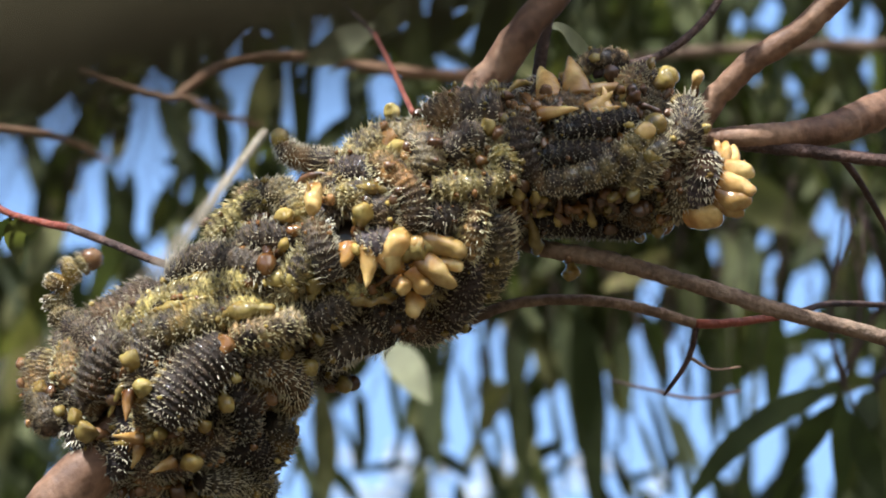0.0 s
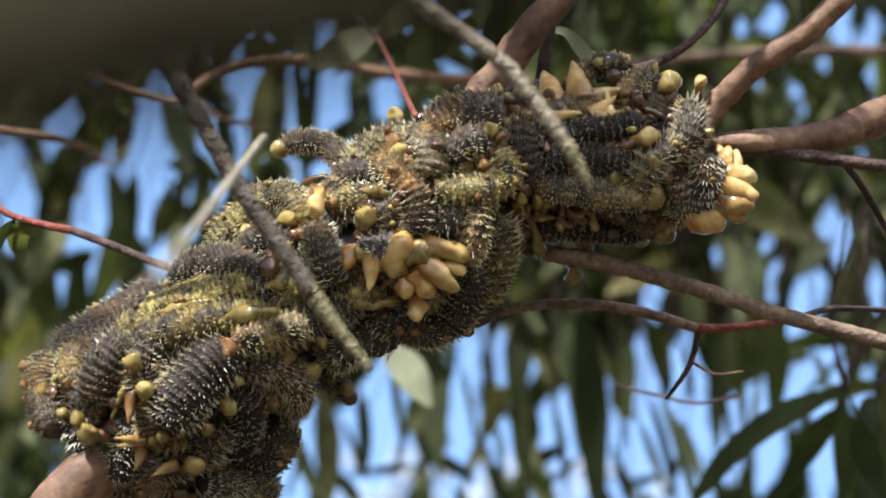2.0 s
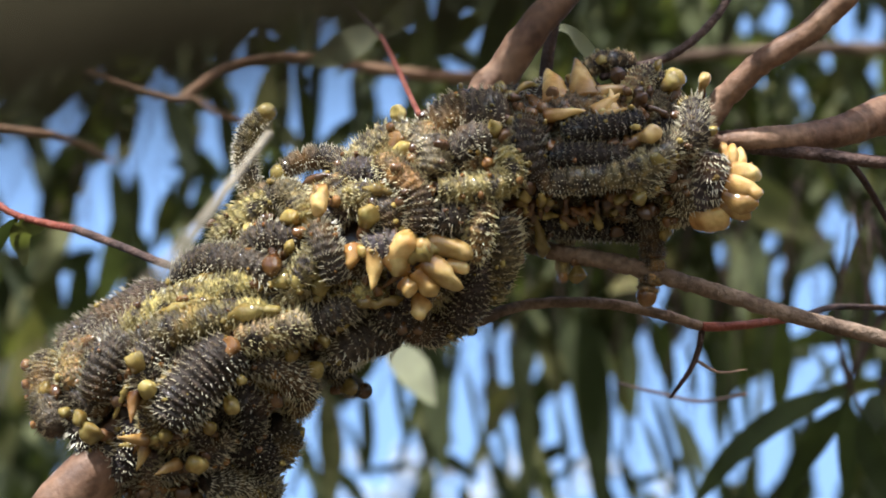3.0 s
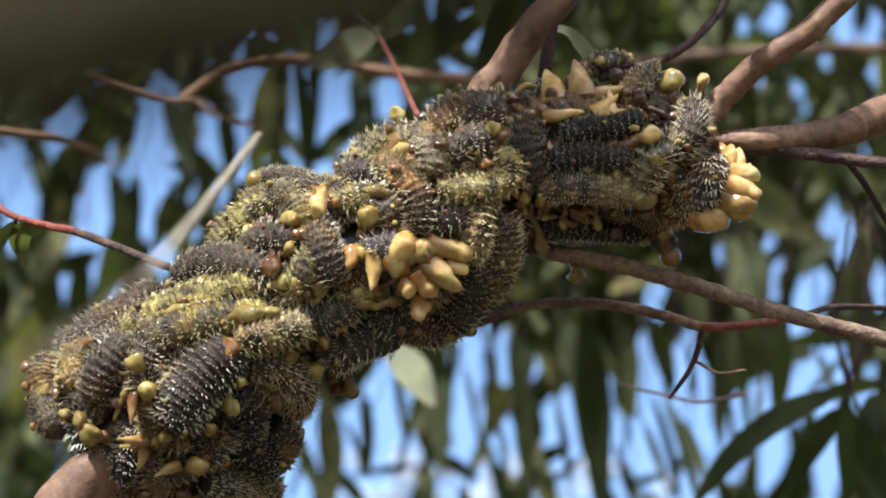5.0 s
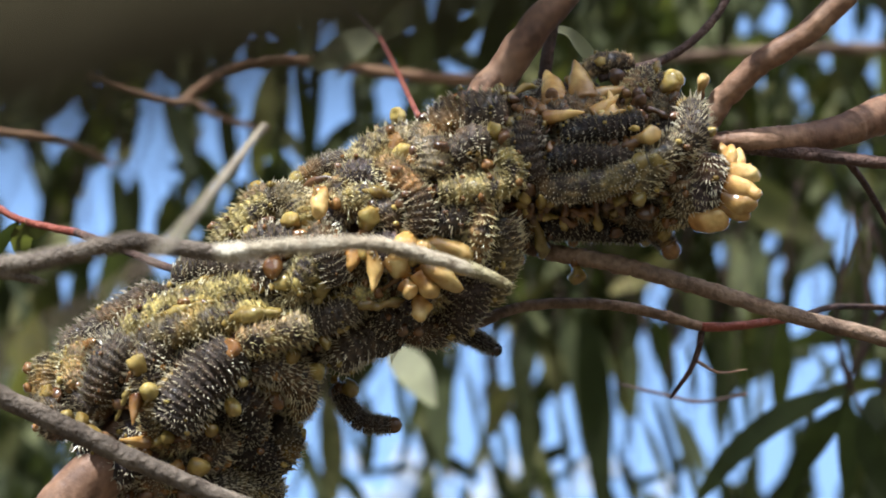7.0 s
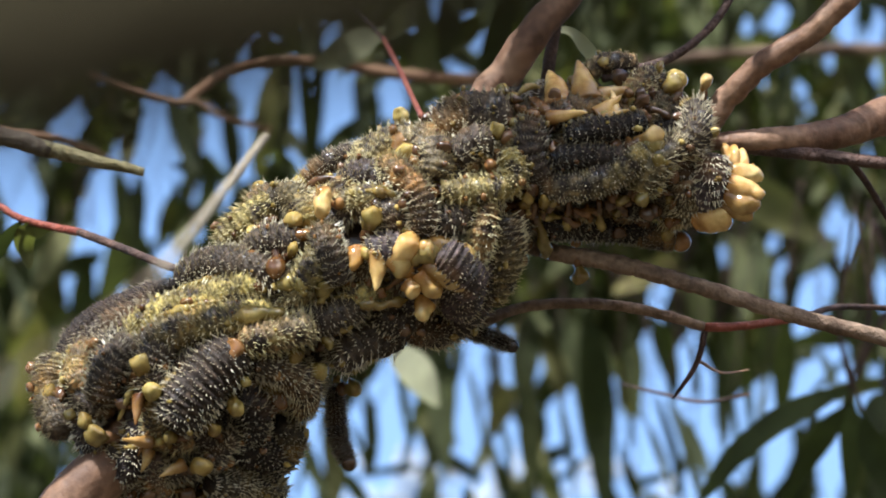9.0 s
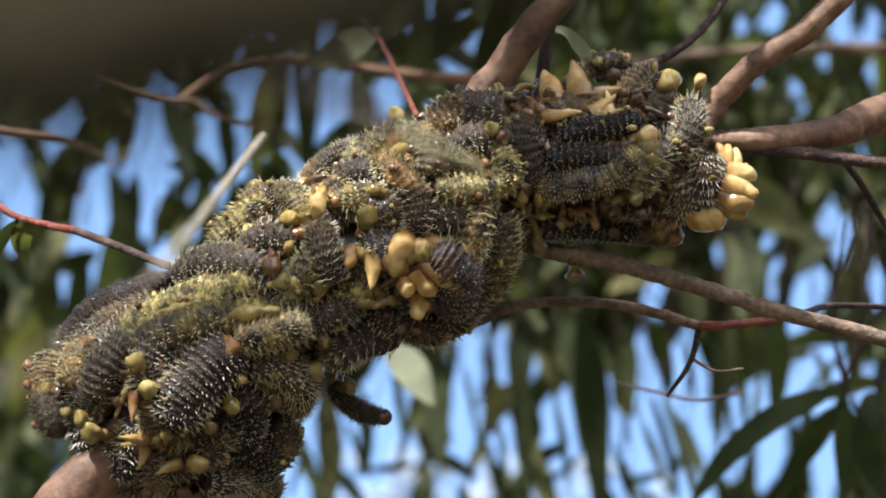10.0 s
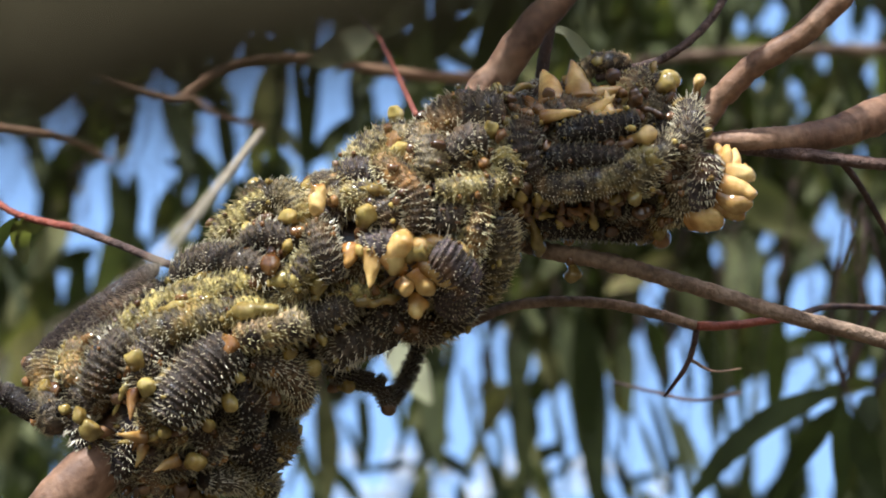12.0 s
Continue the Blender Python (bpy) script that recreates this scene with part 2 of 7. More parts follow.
def far(u, v, d):
    """World place d metres off in the direction of the plane point (u, v)."""
    return EYE + (at((u, v, 0)) - EYE).normalized() * d


build_cloud(far(-0.9, -5.7, 600), 4.5, 1)
build_cloud(far(2.6, -6.2, 620), 4.5, 2)


# ---- the gum sapling that carries the larvae ----
sapling = thing("gum_sapling", (at((-17.14, -13.65, -2.00))[0] - 0.25, at((0, 0, 0))[1], 0), "young gum tree with smooth pinkish brown bark standing in soil", "tree")


def build_sapling():
    foot = PLANE.inverted() @ sapling.location
    branch_part("trunk", [tuple(foot), tuple(foot.lerp(Vector((-33, -45, -9)), 0.5) + Vector((-3, 0, 0))), (-33.00, -45.00, -9.00), (-24.00, -22.00, -4.50), (-17.00, -13.52, -2.00)], 1.50, 0.84, BARK, sapling, "", 16, 0.03, 2)
    branch_part("stem", [(-17.14, -13.65, -2.00), (-10.73, -7.89, 1.20), (-9.04, -6.10, 1.50), (-8.02, -4.98, 1.20), (-6.89, -3.82, 0.40), (-5.10, -2.23, 0.00), (-2.02, -0.13, 0.00), (-0.20, 1.97, 0.00), (1.06, 3.79, 0.00), (2.11, 5.26, 0.00), (3.61, 7.21, -1.00), (5.68, 11.06, -3.00)], 0.82, 0.33, BARK, sapling, "pinkish brown bough", 20, 0.03, 3)
    branch_part("side_branch", [(-0.34, 1.55, 0.00), (1.62, 2.25, 0.00), (4.14, 2.51, 0.00), (6.24, 2.65, 0.00), (7.08, 2.66, 0.00), (7.92, 2.70, 0.00), (8.90, 2.74, -0.30), (10.05, 2.97, -1.00), (11.30, 3.45, -2.00), (16.41, 5.20, -6.00)], 0.04, 0.52, BARK, sapling, "", 14, 0.05, 4)
    branch_part("side_branch", [(6.38, 2.74, 0.00), (6.73, 3.44, 0.00), (7.62, 4.41, 0.30), (8.87, 5.24, 0.50), (9.83, 6.14, 0.60), (11.98, 8.41, 0.00)], 0.31, 0.30, BARK, sapling, "", 14, 0.06, 5)
    branch_part("twig", [(7.08, 2.60, 0.00), (7.78, 2.48, 0.00), (9.32, 2.31, 0.00), (11.14, 2.09, 0.00), (15.75, 1.71, -1.00)], 0.18, 0.15, DARKBARK, sapling, "thin dark twig", 10, 0.06, 6)
    branch_part("twig", [(9.90, 2.33, -0.20), (10.42, 1.70, -0.50), (10.81, 1.14, -1.00), (11.47, 0.16, -2.00)], 0.10, 0.08, DARKBARK, sapling, "thin dark twig", 8, 0.06, 7)
    branch_part("twig", [(1.62, 0.29, 0.20), (2.67, -0.08, 0.20), (4.42, -0.41, 0.10), (6.38, -0.97, 0.00), (8.48, -1.61, 0.00), (11.00, -2.26, -0.30), (15.75, -3.52, -1.00)], 0.22, 0.20, GREYBARK, sapling, "long grey-brown twig", 12, 0.07, 8)
    branch_part("twig", [(-0.20, -2.39, -1.00), (0.93, -1.82, -1.00), (2.07, -1.43, -1.50), (3.79, -1.38, -2.00), (5.23, -1.60, -2.50), (6.54, -1.99, -3.00)], 0.15, 0.13, GREYBARK, sapling, "thin arching twig", 10, 0.06, 9)
    branch_part("twig", [(6.54, -1.99, -3.00), (7.40, -1.97, -3.00), (8.70, -1.81, -3.50)], 0.13, 0.10, REDBARK, sapling, "thin reddish twig", 8, 0.05, 10)
    branch_part("twig", [(8.62, -1.82, -3.45), (9.30, -1.70, -4.00), (10.20, -1.52, -6.00), (12.40, -1.60, -9.00)], 0.10, 0.07, DARKBARK, sapling, "thin dark twig", 8, 0.05, 32)
    branch_part("twig", [(6.57, -2.02, -3.00), (6.43, -2.71, -3.00), (6.18, -3.20, -3.00), (5.95, -3.55, -3.20), (5.78, -3.80, -3.50)], 0.09, 0.04, DARKBARK, sapling, "thin dark twig", 8, 0.05, 11)
    branch_part("twig", [(3.86, 4.21, 0.20), (4.56, 4.42, 0.00), (5.57, 4.75, -0.50), (6.44, 5.38, -1.00), (7.10, 6.25, -1.50), (7.77, 7.84, -2.00)], 0.11, 0.10, DARKBARK, sapling, "thin dark twig", 8, 0.05, 12)
    branch_part("twig", [(2.49, 3.84, -1.40), (2.61, 4.83, -1.40), (2.78, 5.83, -1.60), (2.93, 7.13, -2.00)], 0.18, 0.14, DARKBARK, sapling, "thin dark twig", 8, 0.05, 31)
    branch_part("twig", [(-6.42, -0.55, -1.20), (-7.03, -0.41, -2.00), (-8.30, 0.04, -4.00), (-9.54, 0.46, -6.00)], 0.10, 0.11, DARKBARK, sapling, "thin dark twig", 8, 0.05, 13)
    branch_part("twig", [(-9.54, 0.46, -6.00), (-10.36, 0.61, -7.00), (-11.26, 0.84, -8.00), (-12.10, 1.29, -9.00), (-13.82, 2.15, -11.00)], 0.11, 0.08, REDBARK, sapling, "thin red twig", 8, 0.06, 14)
    branch_part("twig", [(-0.62, 3.33, -1.00), (-0.94, 4.12, -8.00), (-1.41, 5.30, -18.00), (-1.93, 6.50, -28.00)], 0.075, 0.07, REDBARK, sapling, "thin red twig", 8, 0.06, 15)
    branch_part("twig", [(-1.90, 6.42, -27.50), (-2.30, 7.00, -32.00), (-3.20, 8.30, -44.00), (-5.12, 10.80, -66.00)], 0.07, 0.07, DARKBARK, sapling, "thin dark twig", 8, 0.06, 18)


build_sapling()


def build_whip():
    low = branch_part("whip", [(-17.14, -13.65, -2.00), (-8.99, -4.61, 60.00), (-3.92, -1.51, 84.00), (-3.42, -1.14, 84.00), (-3.24, -0.93, 80.00), (-3.27, -0.68, 72.00), (-3.34, -0.30, 62.00)], 0.032, 0.028, GREYBARK, sapling, "long thin whippy twig", 8, 0.05, 16)
    branch_part("whip_end", [(-3.35, -0.34, 62.50), (-3.59, 0.19, 50.00), (-3.58, 0.91, 40.00), (-3.49, 1.51, 33.00), (-3.32, 2.15, 27.00)], 0.045, 0.085, PALE, low, "bleached broken end", 8, 0.05, 17)
    return low


whip = build_whip()


# ---- larvae ----
DARK, GREY, OLIVE, GOLD, OCHRE, PURPLE, BUFF = (0.042, 0.030, 0.022), (0.096, 0.071, 0.047), (0.23, 0.180, 0.072), (0.40, 0.318, 0.105), (0.27, 0.165, 0.068), (0.090, 0.068, 0.070), (0.31, 0.248, 0.146)
WHITE_HAIR, YELLOW_HAIR = np.array((0.68, 0.585, 0.39)), np.array((0.64, 0.535, 0.26))


def body_shape(n, blunt=0.16):
    """Radius along a larva from tail to head, 1 in the middle."""
    k = np.linspace(0, 1, n)
    a = np.clip(k / blunt, 0, 1)
    b = np.clip((1 - k) / (blunt * 0.9), 0, 1)
    return np.sqrt(1 - (1 - a) ** 2 * 0.995) * np.sqrt(1 - (1 - b) ** 2 * 0.995) * (1 - 0.12 * np.abs(2 * k - 1))


def larva_meshes(c_points, r, tail, head, seed, hair, pale=1.0):
    """World meshes of a larva's body and bristles along plane points."""
    rng = np.random.default_rng(seed)
    pts = to_world(c_points)
    rough = spline(pts, 40)
    length = np.linalg.norm(np.diff(rough, axis=0), axis=1).sum()
    rings = max(7, int(length / 0.0017))
    n = rings * 4 + 1
    c = spline(pts, n)
    k = np.linspace(0, 1, n)
    ph = np.arange(n) % 4
    rad = r * 0.01 * body_shape(n) * np.where(ph == 2, 1.05, np.where(ph == 0, 0.93, 1.0))
    seg = np.floor(k * rings / 3.0)
    rad = rad * (1 + 0.025 * np.sin(seg * 2.4))
    sides = 14
    lump = rng.normal(size=(n // 6 + 3, 7))
    gi = np.linspace(0, lump.shape[0] - 1.001, n)
    i0 = gi.astype(int)
    rowmix = lump[i0] * (1 - (gi - i0))[:, None] + lump[i0 + 1] * (gi - i0)[:, None]
    wob = 1 + 0.035 * np.repeat(rowmix, 2, 1) + 0.03 * rng.normal(size=(n, sides))
    v, f = tube(c, rad, sides, wob)
    core = np.array(DARK) * 0.5 + np.minimum(tail, head) * 0.5
    w = (4 * k * (1 - k))[:, None]
    base = np.array(tail)[None] * (1 - k)[:, None] + np.array(head)[None] * k[:, None]
    pig = base * (1 - 0.25 * w) + core * 0.25 * w
    pig = np.where((ph == 2)[:, None], pig * 1.12 + 0.004, np.where((ph == 0)[:, None], pig * 0.8, pig))
    pigment = np.repeat(pig, sides, 0) * rng.uniform(0.85, 1.15, size=(n * sides, 1))
    t, x, y = frames(c)
    bald, phase, sweep = rng.uniform(0.0, 0.15), rng.uniform(0, 9), rng.choice((-1, 1)) * rng.uniform(0.1, 0.7)
    row, ang = [], []
    for i in range(2, n - 2, 2):
        cnt = 42 if i % 4 == 2 else 20
        row.append(np.full(cnt, i))
        ang.append((np.arange(cnt) + rng.uniform(-0.3, 0.3, cnt) + (0.5 if (i // 4) % 2 else 0)) * 2 * np.pi / cnt)
    row, ang = np.concatenate(row), np.concatenate(ang)
    patch = 0.5 + 0.5 * np.sin(row * 0.35 + phase) * np.cos(ang * 1.5 + phase)
    keep = rng.random(len(row)) >= bald + 0.25 * patch
    row, ang = row[keep], ang[keep]
    m = len(row)
    crest = (row % 4 == 2)[:, None]
    d = np.cos(ang)[:, None] * x[row] + np.sin(ang)[:, None] * y[row]
    p = c[row] + d * rad[row][:, None] * 0.96 + t[row] * rng.normal(0, 0.00022, (m, 1))
    long = hair * 0.01 * rng.uniform(0.45, 1.1, (m, 1)) * np.where(crest, 0.95, 0.7)
    lean = d + t[row] * rng.normal(sweep, 0.22, (m, 1)) + np.cross(d, t[row]) * rng.normal(0, 0.28, (m, 1))
    lean /= np.linalg.norm(lean, axis=1)[:, None]
    s = np.cross(lean, t[row])
    s /= np.linalg.norm(s, axis=1)[:, None] + 1e-9
    q = np.cross(lean, s)
    b = 0.00021 * np.where(crest, 1.0, 0.75)
    hv = np.stack([p + s * b, p - s * b * 0.5 + q * b * 0.87, p - s * b * 0.5 - q * b * 0.87, p + lean * long], 1).reshape(-1, 3)
    o = np.arange(m)[:, None] * 4
    hf = np.stack([o + (0, 1, 3), o + (1, 2, 3), o + (2, 0, 3)], 1).reshape(-1, 3).tolist()
    yl = np.clip((pig[row][:, :1] - 0.07) / 0.2, 0, 1)
    # pale below 1 dims the bristles; on the outer arm this stands for shade
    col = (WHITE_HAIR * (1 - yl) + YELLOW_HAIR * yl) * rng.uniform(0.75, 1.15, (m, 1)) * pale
    hp = np.stack([col * 0.7, col * 0.7, col * 0.7, col], 1).reshape(-1, 3)
    return v, f, pigment, hv, hf, hp, c, rad


COUNT = [0]
BALL = bmesh.new()
bmesh.ops.create_icosphere(BALL, subdivisions=2, radius=1)
BALL_V = np.array([tuple(q.co) for q in BALL.verts])
BALL_F = [tuple(x.index for x in q.verts) for q in BALL.faces]
BALL.free()


def wet_beads(ob, c, rad, seed):
    """Small beads of sticky fluid sitting on a larva's skin."""
    rng = np.random.default_rng(seed + 5000)
    t, x, y = frames(c)
    vs, fs = [], []
    for _ in range(rng.integers(8, 20)):
        i = rng.integers(3, len(c) - 3)
        a = rng.uniform(0, 2 * np.pi)
        d = np.cos(a) * x[i] + np.sin(a) * y[i]
        s = rng.choice((0.0003, 0.0005, 0.0008, 0.0013), p=(0.4, 0.35, 0.18, 0.07)) * rng.uniform(0.8, 1.25)
        o = len(vs) * len(BALL_V)
        vs.append(c[i] + d * (rad[i] + s * 0.35) + BALL_V * s * rng.uniform(0.75, 1.25, 3) * (1 + 0.12 * rng.normal(size=(len(BALL_V), 1))))
        fs += [tuple(o + q for q in face) for face in BALL_F]
    part("slime", np.vstack(vs), fs, (DROP, DROP, BROWN, AMBER)[seed % 4], ob, "tiny glossy beads of fluid", True, None, "stuff")


HUES = {"black": "black", "dark": "blackish", "grey": "dark grey", "olive": "olive-tinged", "gold": "yellow-coated", "ochre": "ochre-stained", "purple": "purplish black", "buff": "buff-coated"}
TONES = {"black": (0.016, 0.011, 0.009), "dark": DARK, "grey": GREY, "olive": OLIVE, "gold": GOLD, "ochre": OCHRE, "purple": PURPLE, "buff": BUFF}


def larva(points, r, tail="dark", head="dark", hair=0.20, capsule=False, label="", pale=1.0):
    """A sawfly larva through plane points from tail to head, r centimetres in radius."""
    COUNT[0] += 1
    v, f, pig, hv, hf, hp, c, rad = larva_meshes(points, r, TONES[tail], TONES[head], COUNT[0], hair, pale)
    words = HUES[tail] if tail == head else HUES[tail] + " and " + HUES[head]
    words += " sawfly larva with pale bristles"
    words += " on the bough" if len(words.split()) < 10 else ""
    ob = thing("sawfly_larva", tuple(c[len(c) // 2]), label or words, "larva", "larvae on the bough")
    part("body", v, f, SKIN, ob, "", True, pig)
    part("bristle_coat", hv, hf, BRISTLE, ob, "short pale bristles in rows", False, hp, "stuff")
    wet_beads(ob, c, rad, COUNT[0])
    if capsule:
        e, d = c[-1], c[-1] - c[-5]
        d /= np.linalg.norm(d)
        k = np.linspace(-0.8, 0.95, 9)
        hc = e[None] + d[None] * (k[:, None] * r * 0.0075)
        hvv, hff = tube(hc, r * 0.0085 * np.sqrt(1 - k ** 2), 12)
        part("head", hvv, hff, HEAD, ob, "glossy dark brown head capsule")
    return ob


def bulb(base, tip, r, neck=0.45, point=0.0, sides=14, seed=0, lump=1.0):
    """A drop-shaped solid from base to tip, r centimetres at its widest."""
    rng = np.random.default_rng(seed)
    a, b = to_world([base, tip])
    n = 17
    k = np.linspace(0, 1, n)
    bend = np.cross(b - a, (0.3, 0.9, 0.2)) * 0.10 * rng.uniform(-1, 1) * (1 - 0.7 * point)
    c = a[None] + (b - a)[None] * k[:, None] + bend[None] * (np.sin(k * np.pi))[:, None]
    round_end = np.sqrt(np.clip(1 - np.clip((k - 0.55) / 0.45, 0, 1) ** 2, 0.0004, 1))
    swell = neck + (1 - neck) * np.clip(k / 0.55, 0, 1) ** 1.3
    sharp = (1 - k) ** 0.8 + 0.03
    prof = (1 - point) * round_end * swell + point * np.minimum(sharp, 1)
    v, f = tube(c, r * 0.01 * prof, sides, 1 + 0.10 * np.sin(k * rng.uniform(4, 9) + rng.uniform(0, 6))[:, None] * (1 - point))
    off = Vector(rng.uniform(-9, 9, 3))
    v = np.array([p + np.array(noise.noise_vector(Vector(p) / (r * 0.016) + off)) * r * 0.0040 * lump + np.array(noise.noise_vector(Vector(p) / (r * 0.006) + off)) * r * 0.0008 for p in v])
    return v, f


def stain_of(v, root=(0.38, 0.28, 0.20)):
    """Brown staining that fades from the base to the tip of a drop-shaped solid."""
    k = np.clip(np.arange(len(v)) / len(v) * 1.7, 0, 1)[:, None]
    return np.array(root) * (1 - k) + np.ones(3) * k


def droplet(base, tip, r, mat=None, neck=0.45, stalk=True):
    """A bead of regurgitated fluid, swelling towards its tip, on a brown stalk."""
    COUNT[0] += 1
    mat = mat or DROP
    ob = thing("fluid_droplet", at(base), {DROP: "glossy olive-yellow droplet of fluid", CREAM: "pale cream-yellow droplet of fluid", HONEY: "honey-coloured droplet of fluid", AMBER: "glossy amber droplet of sticky fluid", BROWN: "dark brown scrap of sticky residue"}[mat] + " on a larva", "droplet", "droplets on the larvae")
    v, f = bulb(base, tip, r, neck, 0, 16, COUNT[0])
    part("bead", v, f, mat, ob, "", True, stain_of(v))
    if stalk:
        d = Vector(tip) - Vector(base)
        v, f = bulb(Vector(base) - d * 0.35, Vector(base) + d * 0.3, r * 0.7, 0.9, 0, 8, COUNT[0] + 1)
        part("stalk", v, f, BROWN, ob, "brown sticky stalk")
    return ob


def spike(base, tip, r, mat=None):
    """A pointed cone of dried fluid."""
    COUNT[0] += 1
    ob = thing("fluid_spike", at(base), "pale yellow pointed cone of sticky fluid on the larvae", "droplet", "spikes on the larvae")
    v, f = bulb(base, tip, r, 0.8, 1.0, 16, COUNT[0], 0.4)
    part("cone", v, f, mat or CREAM, ob, "", True, stain_of(v))
    return ob


def prolegs(ob, rows, mat=None, fat=1.0):
    """Stubby pale legs of a larva seen from below: rows of base, tip, radius."""
    for base, tip, r in rows:
        COUNT[0] += 1
        v, f = bulb(base, tip, r * fat * 1.08, 0.9, 0.3, 16, COUNT[0], 0.8)
        part("proleg", v, f, mat or CREAM, ob, "stubby cream-yellow proleg", True, stain_of(v, (0.66, 0.47, 0.30)))


# hidden middle of the mass: larvae packed round the bough on all sides
AXIS = [(-8.60, -4.89, 0.00), (-6.92, -3.98, 0.00), (-4.40, -1.88, 0.00), (-2.02, -0.13, 0.00), (-0.06, 0.99, 0.00), (1.34, 1.97, 0.00), (3.02, 2.25, 0.00), (4.70, 2.34, 0.00), (6.17, 2.31, 0.00)]
GIRTH = [1.75, 2.35, 1.85, 2.15, 2.05, 1.70, 1.70, 1.70, 1.25]


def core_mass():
    """Added filler round the bough; closes holes, its dark colour stands for gap shade."""
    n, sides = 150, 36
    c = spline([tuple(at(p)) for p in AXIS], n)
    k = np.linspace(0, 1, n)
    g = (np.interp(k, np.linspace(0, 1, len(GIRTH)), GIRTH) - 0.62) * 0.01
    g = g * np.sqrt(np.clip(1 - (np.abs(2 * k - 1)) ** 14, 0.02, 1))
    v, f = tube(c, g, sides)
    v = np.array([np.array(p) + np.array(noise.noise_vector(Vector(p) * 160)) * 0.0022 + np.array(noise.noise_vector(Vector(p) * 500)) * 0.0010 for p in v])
    ob = thing("gap_filler", tuple(c[n // 2]), "dark filler added between the larvae, standing for shaded gaps", "residue")
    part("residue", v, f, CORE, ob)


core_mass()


def pack():
    rng = np.random.default_rng(7)
    n = 240
    c = spline(AXIS, n)
    g = np.interp(np.linspace(0, 1, n), np.linspace(0, 1, len(GIRTH)), GIRTH)
    t, x, y = frames(c)
    tones = ["dark", "grey", "olive", "dark", "olive", "grey", "purple", "buff", "buff", "ochre"]
    spots = [(s, ang) for s in np.linspace(0.02, 0.98, 21) for ang in np.arange(9) * 40.0]
    for s, ang in spots:
        r = rng.uniform(0.30, 0.43)
        length = rng.uniform(1.5, 2.7)
        turn = rng.normal(0, 1.0)
        curl = rng.normal(0, 1.1)
        lift = rng.uniform(-0.75, 0.05) - (0.14 if s > 0.62 else 0.0)
        rear = rng.uniform(0, 0.5) if rng.random() < 0.35 else 0
        a0 = math.radians(ang + rng.uniform(-16, 16) + s * 160)
        i0 = s * (n - 1) + rng.uniform(-6, 6)
        pts = []
        for q in np.linspace(-0.5, 0.5, 5):
            way = turn + curl * q
            along = math.cos(way) * q * length
            i = int(min(n - 1, max(0, i0 + along / 17.0 * n)))
            rr = g[i] + lift + 0.12 * math.sin(q * 5 + ang) + rear * max(0, q) ** 2 * 4 * 0.6
            a = a0 + math.sin(way) * q * length / max(rr, 0.8)
            p = c[i] + rr * (math.cos(a) * x[i] + math.sin(a) * y[i])
            pts.append(tuple(p))
        if sum((Vector(b) - Vector(a)).length for a, b in zip(pts, pts[1:])) < 0.9:
            continue
        # beyond 0.62, the outer arm's shade is put into blacker tones and dimmer bristles
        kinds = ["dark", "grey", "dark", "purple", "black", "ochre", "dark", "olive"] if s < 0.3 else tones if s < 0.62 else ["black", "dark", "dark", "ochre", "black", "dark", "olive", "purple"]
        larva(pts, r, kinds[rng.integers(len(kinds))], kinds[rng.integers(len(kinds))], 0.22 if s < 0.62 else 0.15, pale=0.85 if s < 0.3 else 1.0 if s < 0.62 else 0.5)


pack()


